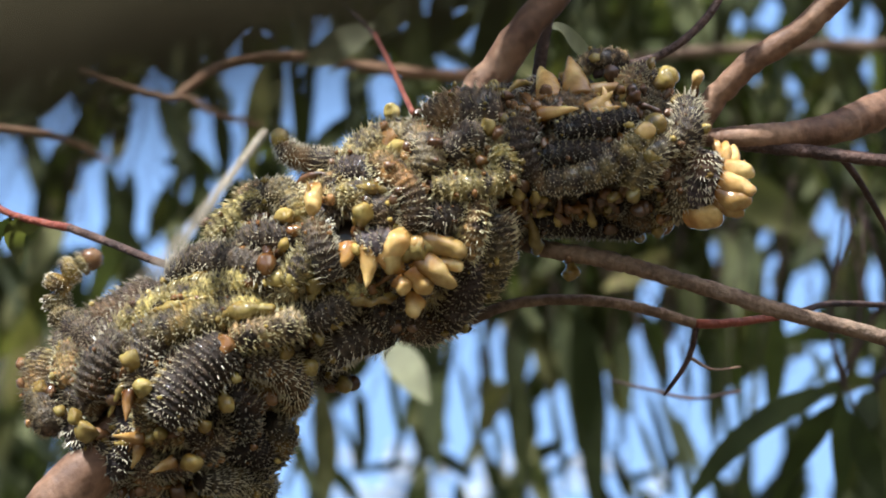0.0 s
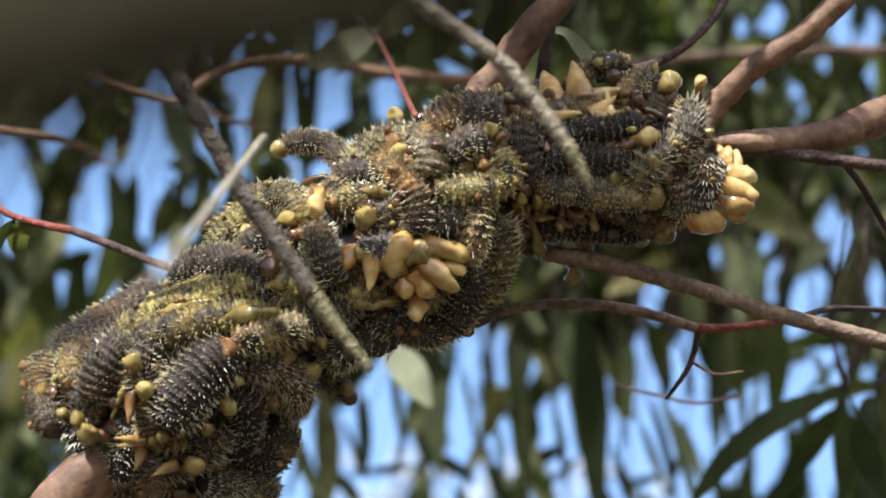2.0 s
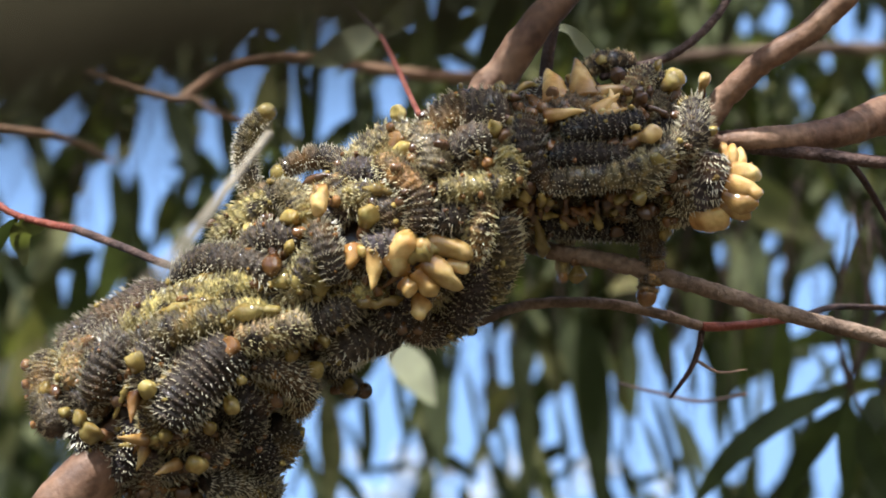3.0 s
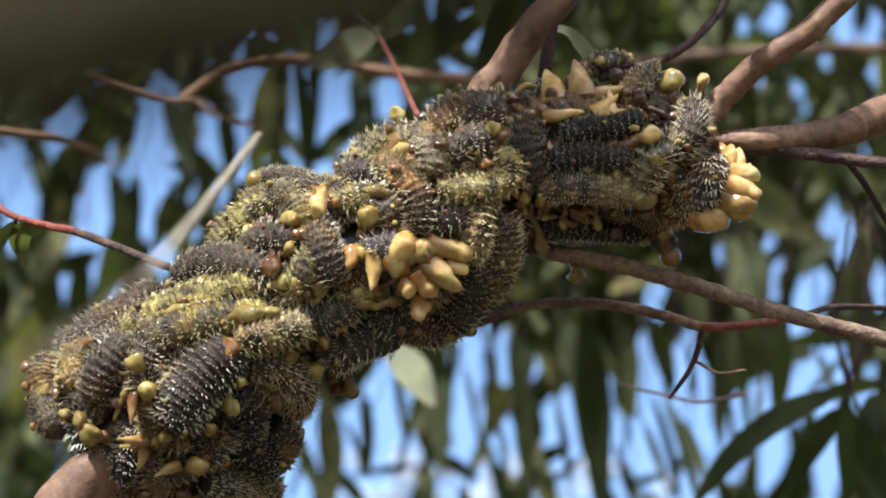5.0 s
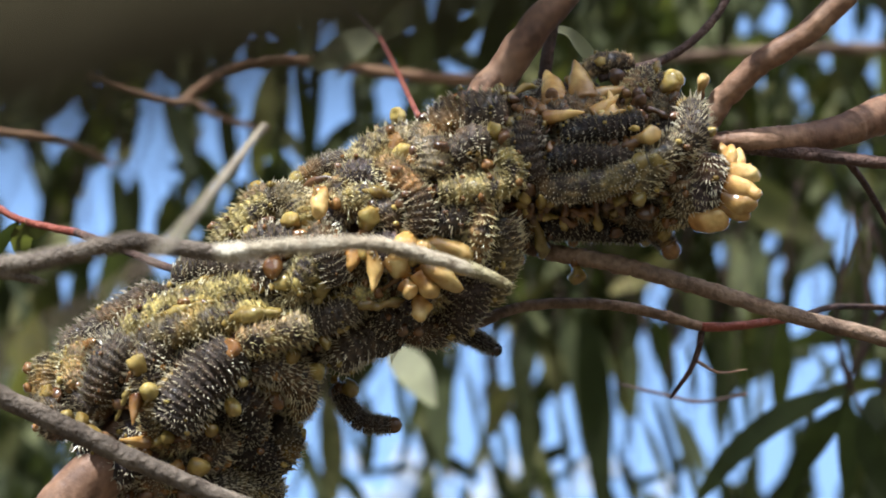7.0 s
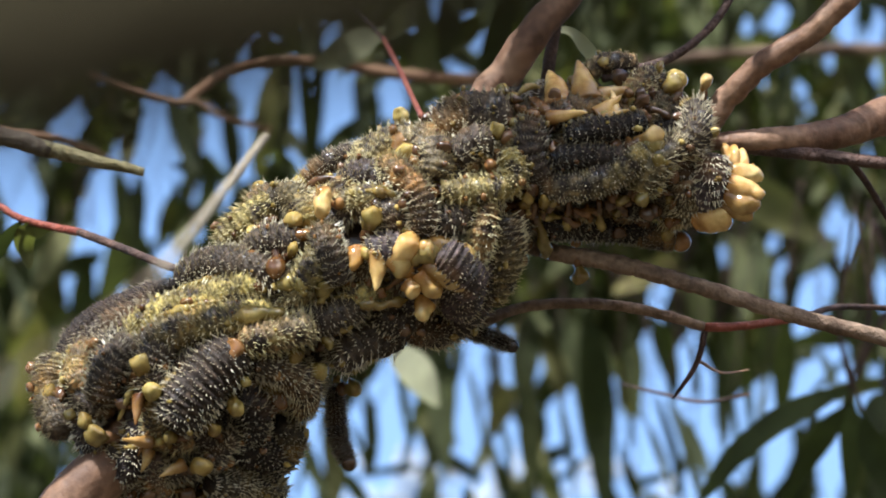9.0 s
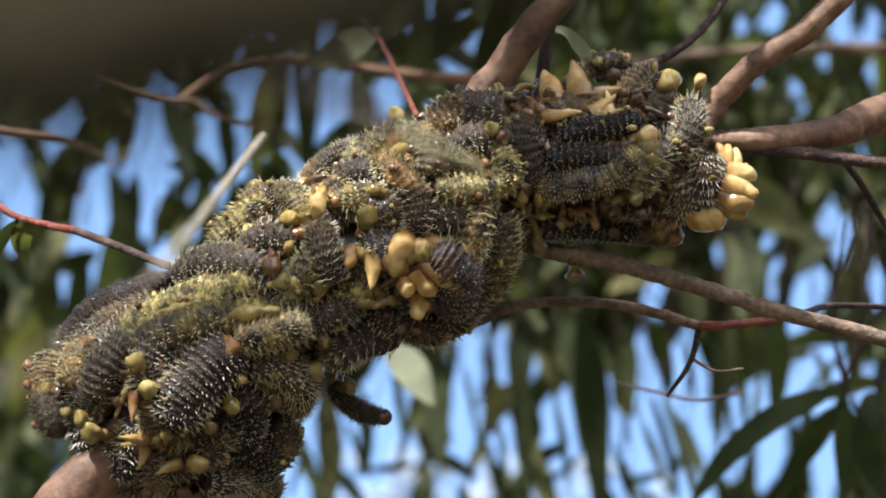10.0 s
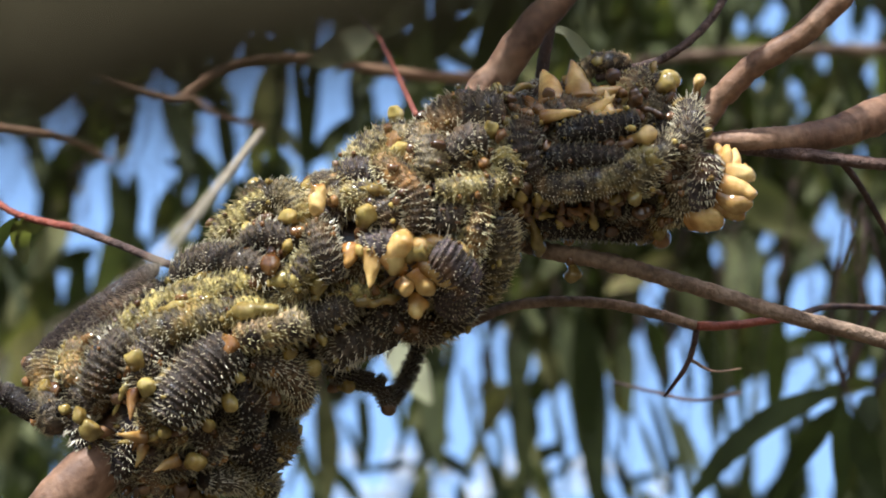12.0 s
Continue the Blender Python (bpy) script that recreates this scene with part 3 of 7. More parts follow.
def left_lobe():
    larva([(-8.01, -2.20, 1.42), (-6.69, -1.48, 1.48), (-5.44, -1.12, 1.72), (-4.40, -0.79, 1.84)], 0.43, "gold", "gold", pale=0.85)
    larva([(-7.57, -2.36, 1.83), (-6.39, -1.98, 2.01), (-5.28, -1.71, 2.11), (-4.18, -1.58, 2.08)], 0.50, "dark", "gold", 0.22, pale=0.85)
    larva([(-5.07, -2.25, 2.47), (-4.18, -2.08, 2.44), (-3.15, -1.84, 2.35)], 0.45, "ochre", "buff", 0.24, pale=0.85)
    larva([(-4.95, -2.33, 2.17), (-5.96, -3.28, 2.57), (-6.71, -4.38, 2.58)], 0.70, "dark", "dark", 0.20, pale=0.9)
    larva([(-8.47, -3.78, 1.79), (-8.18, -2.88, 1.89), (-7.58, -2.20, 1.60)], 0.50, "dark", "grey", 0.22, pale=0.65)
    larva([(-9.64, -2.57, 0.10), (-9.75, -3.47, 0.49), (-9.39, -4.55, 1.51)], 0.50, "olive", "grey", pale=0.65)
    larva([(-9.50, -2.57, 0.10), (-8.30, -1.80, 0.20), (-6.91, -0.94, 0.10)], 0.42, "grey", "dark", 0.24, pale=0.65)
    larva([(-6.69, -0.82, 0.20), (-5.77, -0.40, 0.47), (-4.75, -0.47, 1.57), (-3.77, -0.95, 1.92)], 0.48, "dark", "grey", 0.26, pale=0.85)
    larva([(-5.58, 0.01, 0.20), (-4.94, 0.64, 0.30), (-4.11, 1.27, 0.20)], 0.50, "olive", "gold", 0.22, pale=0.85)
    larva([(-3.02, 0.63, 2.13), (-2.83, -0.12, 2.53), (-2.53, -0.88, 2.44)], 0.39, "grey", "dark", 0.22, pale=0.85)
    larva([(-3.84, -1.78, 1.88), (-2.95, -1.71, 1.94), (-1.98, -1.23, 1.98)], 0.45, "dark", "grey", 0.24, pale=0.85)
    larva([(-2.69, -2.76, 0.96), (-2.13, -2.27, 1.37), (-1.10, -2.07, 0.70)], 0.53, "grey", "dark", 0.26, pale=0.85)
    larva([(-4.87, -2.81, 2.09), (-4.05, -2.88, 1.90), (-3.52, -3.38, 1.25), (-3.69, -4.11, 0.20)], 0.45, "dark", "ochre", 0.22, pale=0.85)
    # black larvae; the shade under the lobe is also put into their tones
    larva([(-5.03, -4.55, 1.52), (-4.53, -5.16, 0.20), (-4.67, -6.00, 0.10)], 0.59, "black", "black", 0.19, pale=0.7)
    larva([(-5.87, -5.73, 1.43), (-4.94, -5.71, 0.30), (-3.97, -6.14, 0.10)], 0.45, "black", "olive", 0.19, pale=0.7)
    larva([(-4.22, -4.29, 0.92), (-3.90, -4.74, 0.10), (-4.25, -5.44, 0.10)], 0.45, "black", "olive", 0.19, pale=0.7)
    larva([(-5.28, -3.43, 2.05), (-4.74, -3.85, 1.84), (-4.77, -4.70, 1.19)], 0.45, "black", "black", 0.19, pale=0.7)
    larva([(-6.27, -1.64, 1.65), (-7.21, -2.74, 2.05), (-7.06, -3.56, 2.21)], 0.48, "grey", "dark", 0.24, pale=0.85)
    larva([(-9.05, -3.45, 1.40), (-9.09, -2.91, 0.86), (-8.86, -2.22, 0.20)], 0.36, "ochre", "ochre", 0.2, pale=0.65)
    larva([(-3.64, -0.95, 2.22), (-3.29, -0.54, 2.44), (-3.08, 0.01, 2.30)], 0.36, "gold", "olive", 0.22, pale=0.85)


def middle():
    larva([(-0.54, 0.29, 2.52), (-0.60, 1.11, 2.55), (-1.02, 1.73, 2.26), (-1.58, 2.16, 1.55)], 0.38, "dark", "ochre", 0.2)
    larva([(-0.19, 1.42, 2.38), (0.91, 1.42, 2.29), (1.67, 1.74, 2.15), (1.46, 2.47, 2.01)], 0.36, "olive", "gold", 0.18)
    larva([(-0.26, 2.86, 1.09), (0.57, 3.27, 1.11), (1.61, 3.27, 1.23)], 0.64, "grey", "grey", 0.2)
    larva([(0.22, 2.08, 1.86), (0.63, 2.57, 1.72), (1.19, 2.64, 1.66)], 0.45, "dark", "grey", 0.2)
    larva([(-0.33, 1.67, 2.03), (-0.26, 2.29, 1.85), (-0.61, 2.86, 1.07)], 0.48, "buff", "grey", 0.2)
    larva([(-2.20, 1.82, 1.19), (-1.58, 2.45, 0.87), (-0.68, 2.79, 0.95)], 0.50, "olive", "buff", 0.22)
    larva([(0.75, -0.33, 1.96), (0.91, 0.43, 2.36), (0.99, 1.18, 2.23)], 0.31, "ochre", "ochre", 0.22)
    larva([(1.40, 0.91, 1.79), (1.40, -0.12, 1.45), (0.99, -1.31, 0.38)], 0.50, "grey", "olive", 0.24)
    larva([(-0.54, 0.49, 2.16), (0.08, 0.70, 2.23), (0.70, 0.91, 2.02)], 0.41, "dark", "grey", 0.2)
    larva([(-2.68, 1.23, 1.68), (-1.84, 1.32, 2.03), (-0.95, 1.22, 2.07)], 0.27, "buff", "gold", 0.16)
    larva([(2.16, 3.20, 1.37), (2.01, 2.50, 1.74), (2.36, 1.53, 1.60)], 0.46, "dark", "dark", 0.15, pale=0.5)
    larva([(-1.85, 1.25, 1.81), (-1.29, 0.84, 2.18), (-1.16, 0.29, 2.08)], 0.39, "dark", "grey", 0.22)
    larva([(-2.55, 1.54, 1.29), (-1.99, 1.81, 1.40), (-1.16, 1.53, 1.74)], 0.42, "dark", "purple", 0.2)
    larva([(-5.04, -0.40, 1.25), (-4.35, 0.22, 1.36), (-3.36, 0.15, 1.80)], 0.42, "grey", "dark", 0.22)
    larva([(-4.39, 1.27, 0.10), (-3.67, 1.20, 0.82), (-3.30, 0.57, 1.66)], 0.42, "dark", "olive", 0.2)
    ob = larva([(-1.98, -0.19, 2.30), (-1.29, 0.01, 2.33), (-0.61, -0.40, 2.00), (-0.54, -1.37, 1.28)], 0.50, "purple", "purple", 0.16, label="purplish black sawfly larva turned over, showing cream-yellow prolegs")
    prolegs(ob, [((-2.18, 0.01, 2.40), (-2.27, -0.52, 2.75), 0.20), ((-1.18, -0.29, 2.30), (-0.78, 0.32, 2.75), 0.48), ((-0.69, -0.13, 2.40), (-0.39, 0.13, 2.80), 0.28)], HONEY)
    prolegs(ob, [((-0.45, 0.07, 2.35), (0.76, -0.24, 2.45), 0.27), ((-0.50, -0.24, 2.50), (0.50, -0.90, 2.60), 0.27), ((-0.59, -0.52, 2.45), (-0.17, -1.22, 2.50), 0.24), ((-0.95, -0.83, 2.50), (-0.64, -1.13, 2.65), 0.20), ((-0.50, -1.25, 2.00), (-0.64, -1.75, 2.20), 0.22), ((0.08, -0.41, 2.30), (0.59, -0.57, 2.40), 0.21), ((-1.18, 0.01, 2.30), (-1.09, -0.63, 2.75), 0.34)], None, 1.1)
    spike((-1.65, -0.05, 2.45), (-1.74, -1.02, 2.86), 0.32, HONEY)
    larva([(0.63, 0.15, 1.79), (0.80, -0.68, 1.21), (0.36, -1.66, 0.30), (-0.62, -2.22, 0.10)], 0.50, "purple", "dark", 0.24)
    larva([(-1.85, -1.64, 1.55), (-1.16, -1.72, 1.31), (-0.34, -2.08, 0.10)], 0.48, "dark", "dark", 0.2)
    larva([(-2.53, -1.09, 2.07), (-1.98, -1.14, 2.16), (-1.30, -1.23, 1.89)], 0.25, "gold", "gold", 0.14)


def crest():
    larva([(-4.95, 1.00, 0.10), (-4.45, 1.25, 0.20), (-4.00, 1.05, 0.30)], 0.36, "ochre", "grey", 0.26, pale=0.55)
    larva([(-2.50, 1.35, 0.90), (-2.86, 1.55, 0.80), (-3.06, 1.62, 0.75)], 0.23, "black", "black", 0.1, capsule=True, pale=0.5, label="black sawfly larva with a glossy dark head raised")
    spike((-3.08, 1.20, 2.35), (-3.16, 1.58, 2.35), 0.08, CREAM)


def right_arm():
    # black tones and dim bristles here carry the arm's shade
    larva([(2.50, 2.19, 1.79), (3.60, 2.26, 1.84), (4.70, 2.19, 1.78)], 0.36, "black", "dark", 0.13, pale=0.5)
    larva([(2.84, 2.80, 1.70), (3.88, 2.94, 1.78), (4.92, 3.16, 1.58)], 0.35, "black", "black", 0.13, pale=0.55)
    larva([(4.78, 1.33, 1.50), (5.11, 2.08, 1.86), (5.89, 2.71, 1.40)], 0.41, "olive", "grey", 0.22)
    larva([(5.75, 2.23, 1.48), (6.10, 2.85, 1.39), (6.15, 3.57, 0.46)], 0.41, "grey", "dark", 0.26)
    larva([(5.33, 0.71, 0.20), (5.92, 1.13, 0.81), (5.83, 1.81, 1.38)], 0.41, "olive", "grey", 0.2)
    larva([(3.44, 4.35, 0.00), (4.00, 4.60, 0.10), (4.77, 4.61, 0.00)], 0.29, "buff", "ochre", 0.09, pale=0.6)
    larva([(4.39, 3.76, 0.95), (4.98, 4.14, 0.20), (5.68, 3.86, 0.10)], 0.36, "ochre", "dark", 0.16)
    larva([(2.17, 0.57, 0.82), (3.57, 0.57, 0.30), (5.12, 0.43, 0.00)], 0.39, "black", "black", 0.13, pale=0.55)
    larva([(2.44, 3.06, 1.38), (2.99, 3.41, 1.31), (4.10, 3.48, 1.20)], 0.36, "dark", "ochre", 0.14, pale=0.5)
    ob = larva([(6.37, 0.85, 0.20), (6.46, 1.54, 1.21), (6.53, 2.37, 1.23)], 0.46, "purple", "purple", 0.22, label="purplish black sawfly larva fanning out cream-yellow prolegs at the bough's end")
    prolegs(ob, [((6.89, 2.03, 1.10), (6.83, 2.59, 0.90), 0.13), ((7.08, 1.97, 1.15), (7.06, 2.56, 0.90), 0.13), ((7.28, 1.95, 1.10), (7.29, 2.51, 0.80), 0.13), ((7.00, 1.81, 1.20), (7.76, 1.78, 1.20), 0.24), ((7.45, 1.97, 1.00), (7.73, 1.67, 1.10), 0.15)], None, 1.15)
    prolegs(ob, [((6.92, 1.55, 1.25), (7.81, 1.30, 1.35), 0.29), ((6.89, 1.27, 1.20), (7.67, 1.02, 1.40), 0.27), ((6.83, 1.02, 1.00), (7.48, 0.71, 1.30), 0.22), ((6.19, 0.80, 0.70), (7.00, 0.80, 1.20), 0.31), ((6.69, 1.81, 1.20), (7.22, 1.97, 1.00), 0.17)], HONEY, 1.15)


left_lobe()
middle()
crest()
right_arm()

PIECES = 8


def wriggler(length, r, tail="dark", head="dark", hair=0.2, end=None):
    """A larva in short rigid pieces that can bend: returned with its pieces, tail first."""
    COUNT[0] += 1
    label = HUES[tail] + " sawfly larva rearing and swaying on the bough"
    ob = thing("sawfly_larva", at((-1.98, -0.12, 1.90)), label, "larva", "larvae on the bough")
    shape = body_shape(PIECES * 8 + 1, 0.2)
    half = 0.5 * length / PIECES
    made = []
    for i in range(PIECES):
        k0 = (i + 0.5) / PIECES
        rng = np.random.default_rng(900 + COUNT[0] * 10 + i)
        n = 13
        c = np.array([(q, 0, 0) for q in np.linspace(-half * 1.45, half * 1.45, n)]) * 0.01
        kk = np.clip(k0 + np.linspace(-0.72, 0.72, n) / PIECES, 0, 1)
        rad = r * 0.01 * np.interp(kk, np.linspace(0, 1, len(shape)), shape)
        rad *= np.sqrt(np.clip(1 - np.abs(np.linspace(-1, 1, n)) ** 6, 0.25, 1)) * np.where(np.arange(n) % 3 == 1, 1.05, 0.97)
        v, f = tube(c, rad, 14, 1 + 0.03 * rng.normal(size=(n, 14)))
        col = np.array(TONES[tail]) * (1 - k0) + np.array(TONES[head]) * k0
        pig = np.repeat(col[None], len(v), 0) * rng.uniform(0.85, 1.15, (len(v), 1))
        seg = new("body_segment", mesh_of("body_segment", v, f, SKIN, True, pig))
        seg.parent = ob
        hv, hf = [], []
        for j in range(1, n, 2):
            for a in (np.arange(16) + rng.uniform(-0.3, 0.3, 16)) * 2 * np.pi / 16:
                d = np.array((rng.normal(0, 0.25), math.cos(a), math.sin(a)))
                p = c[j] + np.array((0, math.cos(a), math.sin(a))) * rad[j] * 0.95
                s = np.array((0.00018, 0, 0))
                q = np.cross(d, s)
                o = len(hv)
                hv += [p + s, p - s * 0.5 + q * 0.87, p - s * 0.5 - q * 0.87, p + d * hair * 0.01 * rng.uniform(0.5, 1.1)]
                hf += [(o, o + 1, o + 3), (o + 1, o + 2, o + 3), (o + 2, o, o + 3)]
        coat = new("bristle_coat", mesh_of("bristle_coat", hv, hf, BRISTLE, False, np.repeat(WHITE_HAIR[None] * (0.75 + 0.25 * (k0 < 0.5)) * (0.35 if tail == "black" else 1.0), len(hv), 0)))
        coat.parent = seg
        tagged(coat, "short pale bristles in rows", kind="stuff")
        if i == PIECES - 1 and end is not None:
            kx = np.linspace(-0.9, 0.97, 9)
            hc = np.array([(half * 0.9 + q * r * 0.8, 0, 0) for q in kx]) * 0.01
            hv2, hf2 = tube(hc, r * 0.0078 * np.sqrt(1 - kx ** 2), 12)
            cap = new("head", mesh_of("head", hv2, hf2, end))
            cap.parent = seg
        made.append(seg)
    return ob, made


def wriggle(larva_and_pieces, rows):
    """Key the bends: rows of seconds and four plane points from tail to head."""
    ob, made = larva_and_pieces
    inv = ob.matrix_basis.inverted()
    eye = Vector(TURNED.col[2][:3])
    keys = [[] for _ in made]
    for t, *pts in rows:
        c = spline(to_world(pts), 81)
        arc = np.r_[0, np.cumsum(np.linalg.norm(np.diff(c, axis=0), axis=1))]
        arc /= arc[-1]
        for i, seg in enumerate(made):
            p, a, b = [Vector([np.interp(k, arc, c[:, m]) for m in range(3)]) for k in ((i + 0.5) / PIECES, i / PIECES, (i + 1) / PIECES)]
            x = (b - a).normalized()
            y = eye.cross(x).normalized()
            z = x.cross(y)
            m = Matrix((x, y, z)).transposed().to_4x4()
            keys[i].append((t, inv @ Matrix.Translation(p) @ m))
    for seg, k in zip(made, keys):
        walk(seg, k)


rearing_tail = wriggler(2.4, 0.37, "dark", "olive", 0.12, BROWN)
edge_larva = wriggler(3.6, 0.31, "black", "black", 0.07, HEAD)
low_larva = wriggler(2.2, 0.35, "black", "black", 0.07, HEAD)
arching_larva = wriggler(2.3, 0.32, "dark", "grey", 0.16, DROP)
standing_larva = wriggler(2.2, 0.32, "grey", "olive", 0.16, DROP)
hanging_larva = wriggler(1.7, 0.27, "black", "dark", 0.14, BROWN)
under_larva = wriggler(1.4, 0.22, "black", "black", 0.14, HEAD)
swinging_larva = wriggler(3.0, 0.40, "grey", "olive", 0.12, DROP)
drooping_larva = wriggler(1.9, 0.34, "black", "ochre", 0.10, AMBER)
thin_larva = wriggler(1.5, 0.20, "dark", "olive", 0.08, AMBER)


def beads():
    droplet((-7.53, -3.12, 2.23), (-7.42, -2.52, 2.69), 0.24)
    droplet((-7.26, -3.83, 2.40), (-7.04, -3.29, 3.06), 0.25)
    droplet((-6.65, -4.80, 2.19), (-6.75, -4.47, 2.88), 0.20)
    droplet((-6.25, -5.36, 1.97), (-5.75, -5.28, 2.43), 0.27)
    droplet((-8.66, -4.39, 1.99), (-8.87, -4.04, 2.34), 0.22)
    droplet((-8.25, -4.60, 2.01), (-8.72, -4.44, 2.46), 0.29)
    droplet((-9.10, -4.13, 1.67), (-9.31, -3.98, 1.90), 0.17)
    droplet((-9.49, -3.59, 1.11), (-9.90, -3.43, 0.80), 0.27)
    droplet((-5.21, -3.42, 2.13), (-5.10, -4.03, 2.57), 0.22)
    droplet((-5.56, -4.53, 2.08), (-5.72, -4.26, 2.71), 0.18)
    droplet((-3.78, -2.88, 1.76), (-3.60, -2.48, 2.34), 0.20)
    droplet((-4.63, 0.15, 1.28), (-4.81, 0.54, 0.90), 0.21)
    droplet((-3.79, 0.43, 1.58), (-3.74, 0.91, 1.80), 0.24)
    droplet((-3.85, -0.19, 1.84), (-3.68, 0.12, 2.28), 0.17)
    droplet((-3.08, 1.45, 2.05), (-3.05, 0.78, 2.50), 0.23, CREAM, 0.8, False)
    droplet((-1.87, 0.43, 2.26), (-1.74, 1.04, 2.71), 0.27)
    droplet((-3.08, -1.22, 2.16), (-2.89, -0.81, 2.71), 0.20)
    droplet((-3.35, -0.54, 2.25), (-3.55, -0.97, 2.65), 0.24)
    droplet((1.30, 2.63, 1.77), (1.16, 3.11, 1.98), 0.17)
    droplet((-0.97, 3.02, 0.10), (-1.15, 3.51, 0.30), 0.21)
    droplet((-0.47, 1.11, 2.33), (-0.29, 1.45, 2.69), 0.13, AMBER)
    droplet((2.02, 0.98, 1.46), (1.97, 1.39, 2.07), 0.14)
    droplet((2.37, 0.91, 1.36), (2.37, 1.32, 2.02), 0.13)
    droplet((2.23, 0.78, 1.26), (2.48, -0.26, 0.50), 0.17)
    droplet((2.99, 0.98, 1.33), (3.01, 0.32, 0.60), 0.13)
    droplet((3.75, 0.98, 1.27), (3.84, 0.40, 0.60), 0.11)
    droplet((4.64, 1.32, 1.71), (4.90, 1.09, 2.00), 0.22)
    droplet((5.66, 3.78, 0.41), (5.78, 4.41, 0.40), 0.24)
    droplet((6.38, 3.86, 0.10), (6.44, 4.34, 0.30), 0.18, CREAM)
    droplet((6.39, 2.85, 1.24), (6.65, 2.87, 1.55), 0.17)
    droplet((5.39, 0.57, 0.20), (5.55, 0.22, 0.40), 0.17)
    droplet((3.23, -0.29, 0.20), (3.30, -0.89, 0.20), 0.22)
    droplet((4.60, 2.60, 1.87), (5.30, 2.86, 2.13), 0.24, HONEY)
    droplet((5.25, 1.94, 1.85), (5.09, 2.28, 2.33), 0.17)
    droplet((-4.13, -0.12, 1.70), (-4.20, -0.67, 2.37), 0.22, AMBER)
    droplet((-4.87, -2.74, 2.09), (-5.12, -2.18, 2.59), 0.24, AMBER)
    droplet((-4.32, -2.88, 2.02), (-3.90, -3.08, 2.16), 0.21, AMBER)
    droplet((-6.54, -1.44, 1.67), (-6.18, -1.22, 2.05), 0.18, AMBER)
    droplet((-3.38, -3.03, 1.29), (-2.96, -2.91, 1.64), 0.20)
    droplet((-2.57, -3.48, 0.10), (-2.12, -3.37, 0.30), 0.21)
    droplet((-5.68, -3.42, 2.35), (-5.90, -3.27, 2.89), 0.21)
    droplet((-4.20, -3.86, 1.47), (-3.98, -3.64, 1.82), 0.21, AMBER)
    spike((-7.16, -4.68, 2.40), (-7.88, -4.58, 2.71), 0.19, HONEY)
    spike((-7.22, -4.86, 2.34), (-7.42, -5.42, 2.49), 0.18, HONEY)
    spike((-6.41, -5.24, 2.07), (-7.00, -5.50, 2.42), 0.18, HONEY)
    droplet((0.50, 3.65, 0.10), (0.22, 3.71, 0.40), 0.21, AMBER)
    droplet((-1.16, 1.95, 1.72), (-1.54, 2.08, 1.85), 0.20, AMBER)
    droplet((-6.14, -0.55, 0.10), (-6.06, -0.29, 0.40), 0.17)
    droplet((-4.73, -3.43, 2.06), (-4.64, -4.18, 2.03), 0.17, BROWN)
    droplet((1.89, 3.41, 1.15), (2.22, 3.26, 1.73), 0.20, AMBER)
    droplet((-3.09, -2.05, 1.94), (-2.74, -2.35, 2.07), 0.18)
    spike((2.79, 3.41, 1.20), (2.56, 4.42, 0.30), 0.46, HONEY)
    spike((3.48, 3.48, 1.18), (3.25, 4.66, 0.30), 0.50, HONEY)
    spike((3.76, 3.69, 1.09), (4.56, 4.02, 0.91), 0.28, HONEY)
    spike((4.16, 3.12, 1.61), (4.07, 3.89, 1.21), 0.24, HONEY)
    spike((2.50, 3.19, 1.61), (3.46, 3.32, 1.98), 0.19, HONEY)
    spike((3.68, 3.26, 1.53), (4.30, 3.77, 1.50), 0.26, HONEY)
    spike((3.81, 3.12, 1.71), (4.47, 3.38, 1.88), 0.2, HONEY)
    spike((-7.45, -3.55, 2.64), (-7.53, -4.25, 3.00), 0.18, AMBER)
    droplet((-5.61, -3.00, 2.53), (-5.90, -3.54, 3.00), 0.20, AMBER)
    droplet((-4.97, -2.07, 2.36), (-5.27, -2.61, 2.96), 0.24, AMBER)


beads()


def lumps():
    """Smaller scraps of half-dried fluid all over the front of the mass."""
    rng = np.random.default_rng(31)
    n = 200
    c = spline(AXIS, n)
    g = np.interp(np.linspace(0, 1, n), np.linspace(0, 1, len(GIRTH)), GIRTH)
    t, x, y = frames(c)
    for q in range(190):
        i = rng.integers(4, n - 4) if q < 130 else rng.integers(int(n * 0.6), n - 4)
        a = rng.uniform(0, 2 * np.pi)
        d = math.cos(a) * x[i] + math.sin(a) * y[i]
        if d[2] < -0.25:
            continue
        base = c[i] + d * (g[i] + rng.uniform(-0.05, 0.2))
        lean = d * 0.6 + t[i] * rng.normal(0, 0.7) + np.cross(d, t[i]) * rng.normal(0, 0.7)
        lean /= np.linalg.norm(lean)
        r = rng.uniform(0.09, 0.23)
        mat = (DROP, BROWN, BROWN, AMBER, BROWN, DROP, BROWN)[rng.integers(7)]
        droplet(tuple(base), tuple(base + lean * r * rng.uniform(1.6, 3.4)), r, mat, rng.uniform(0.4, 0.9), False)


lumps()


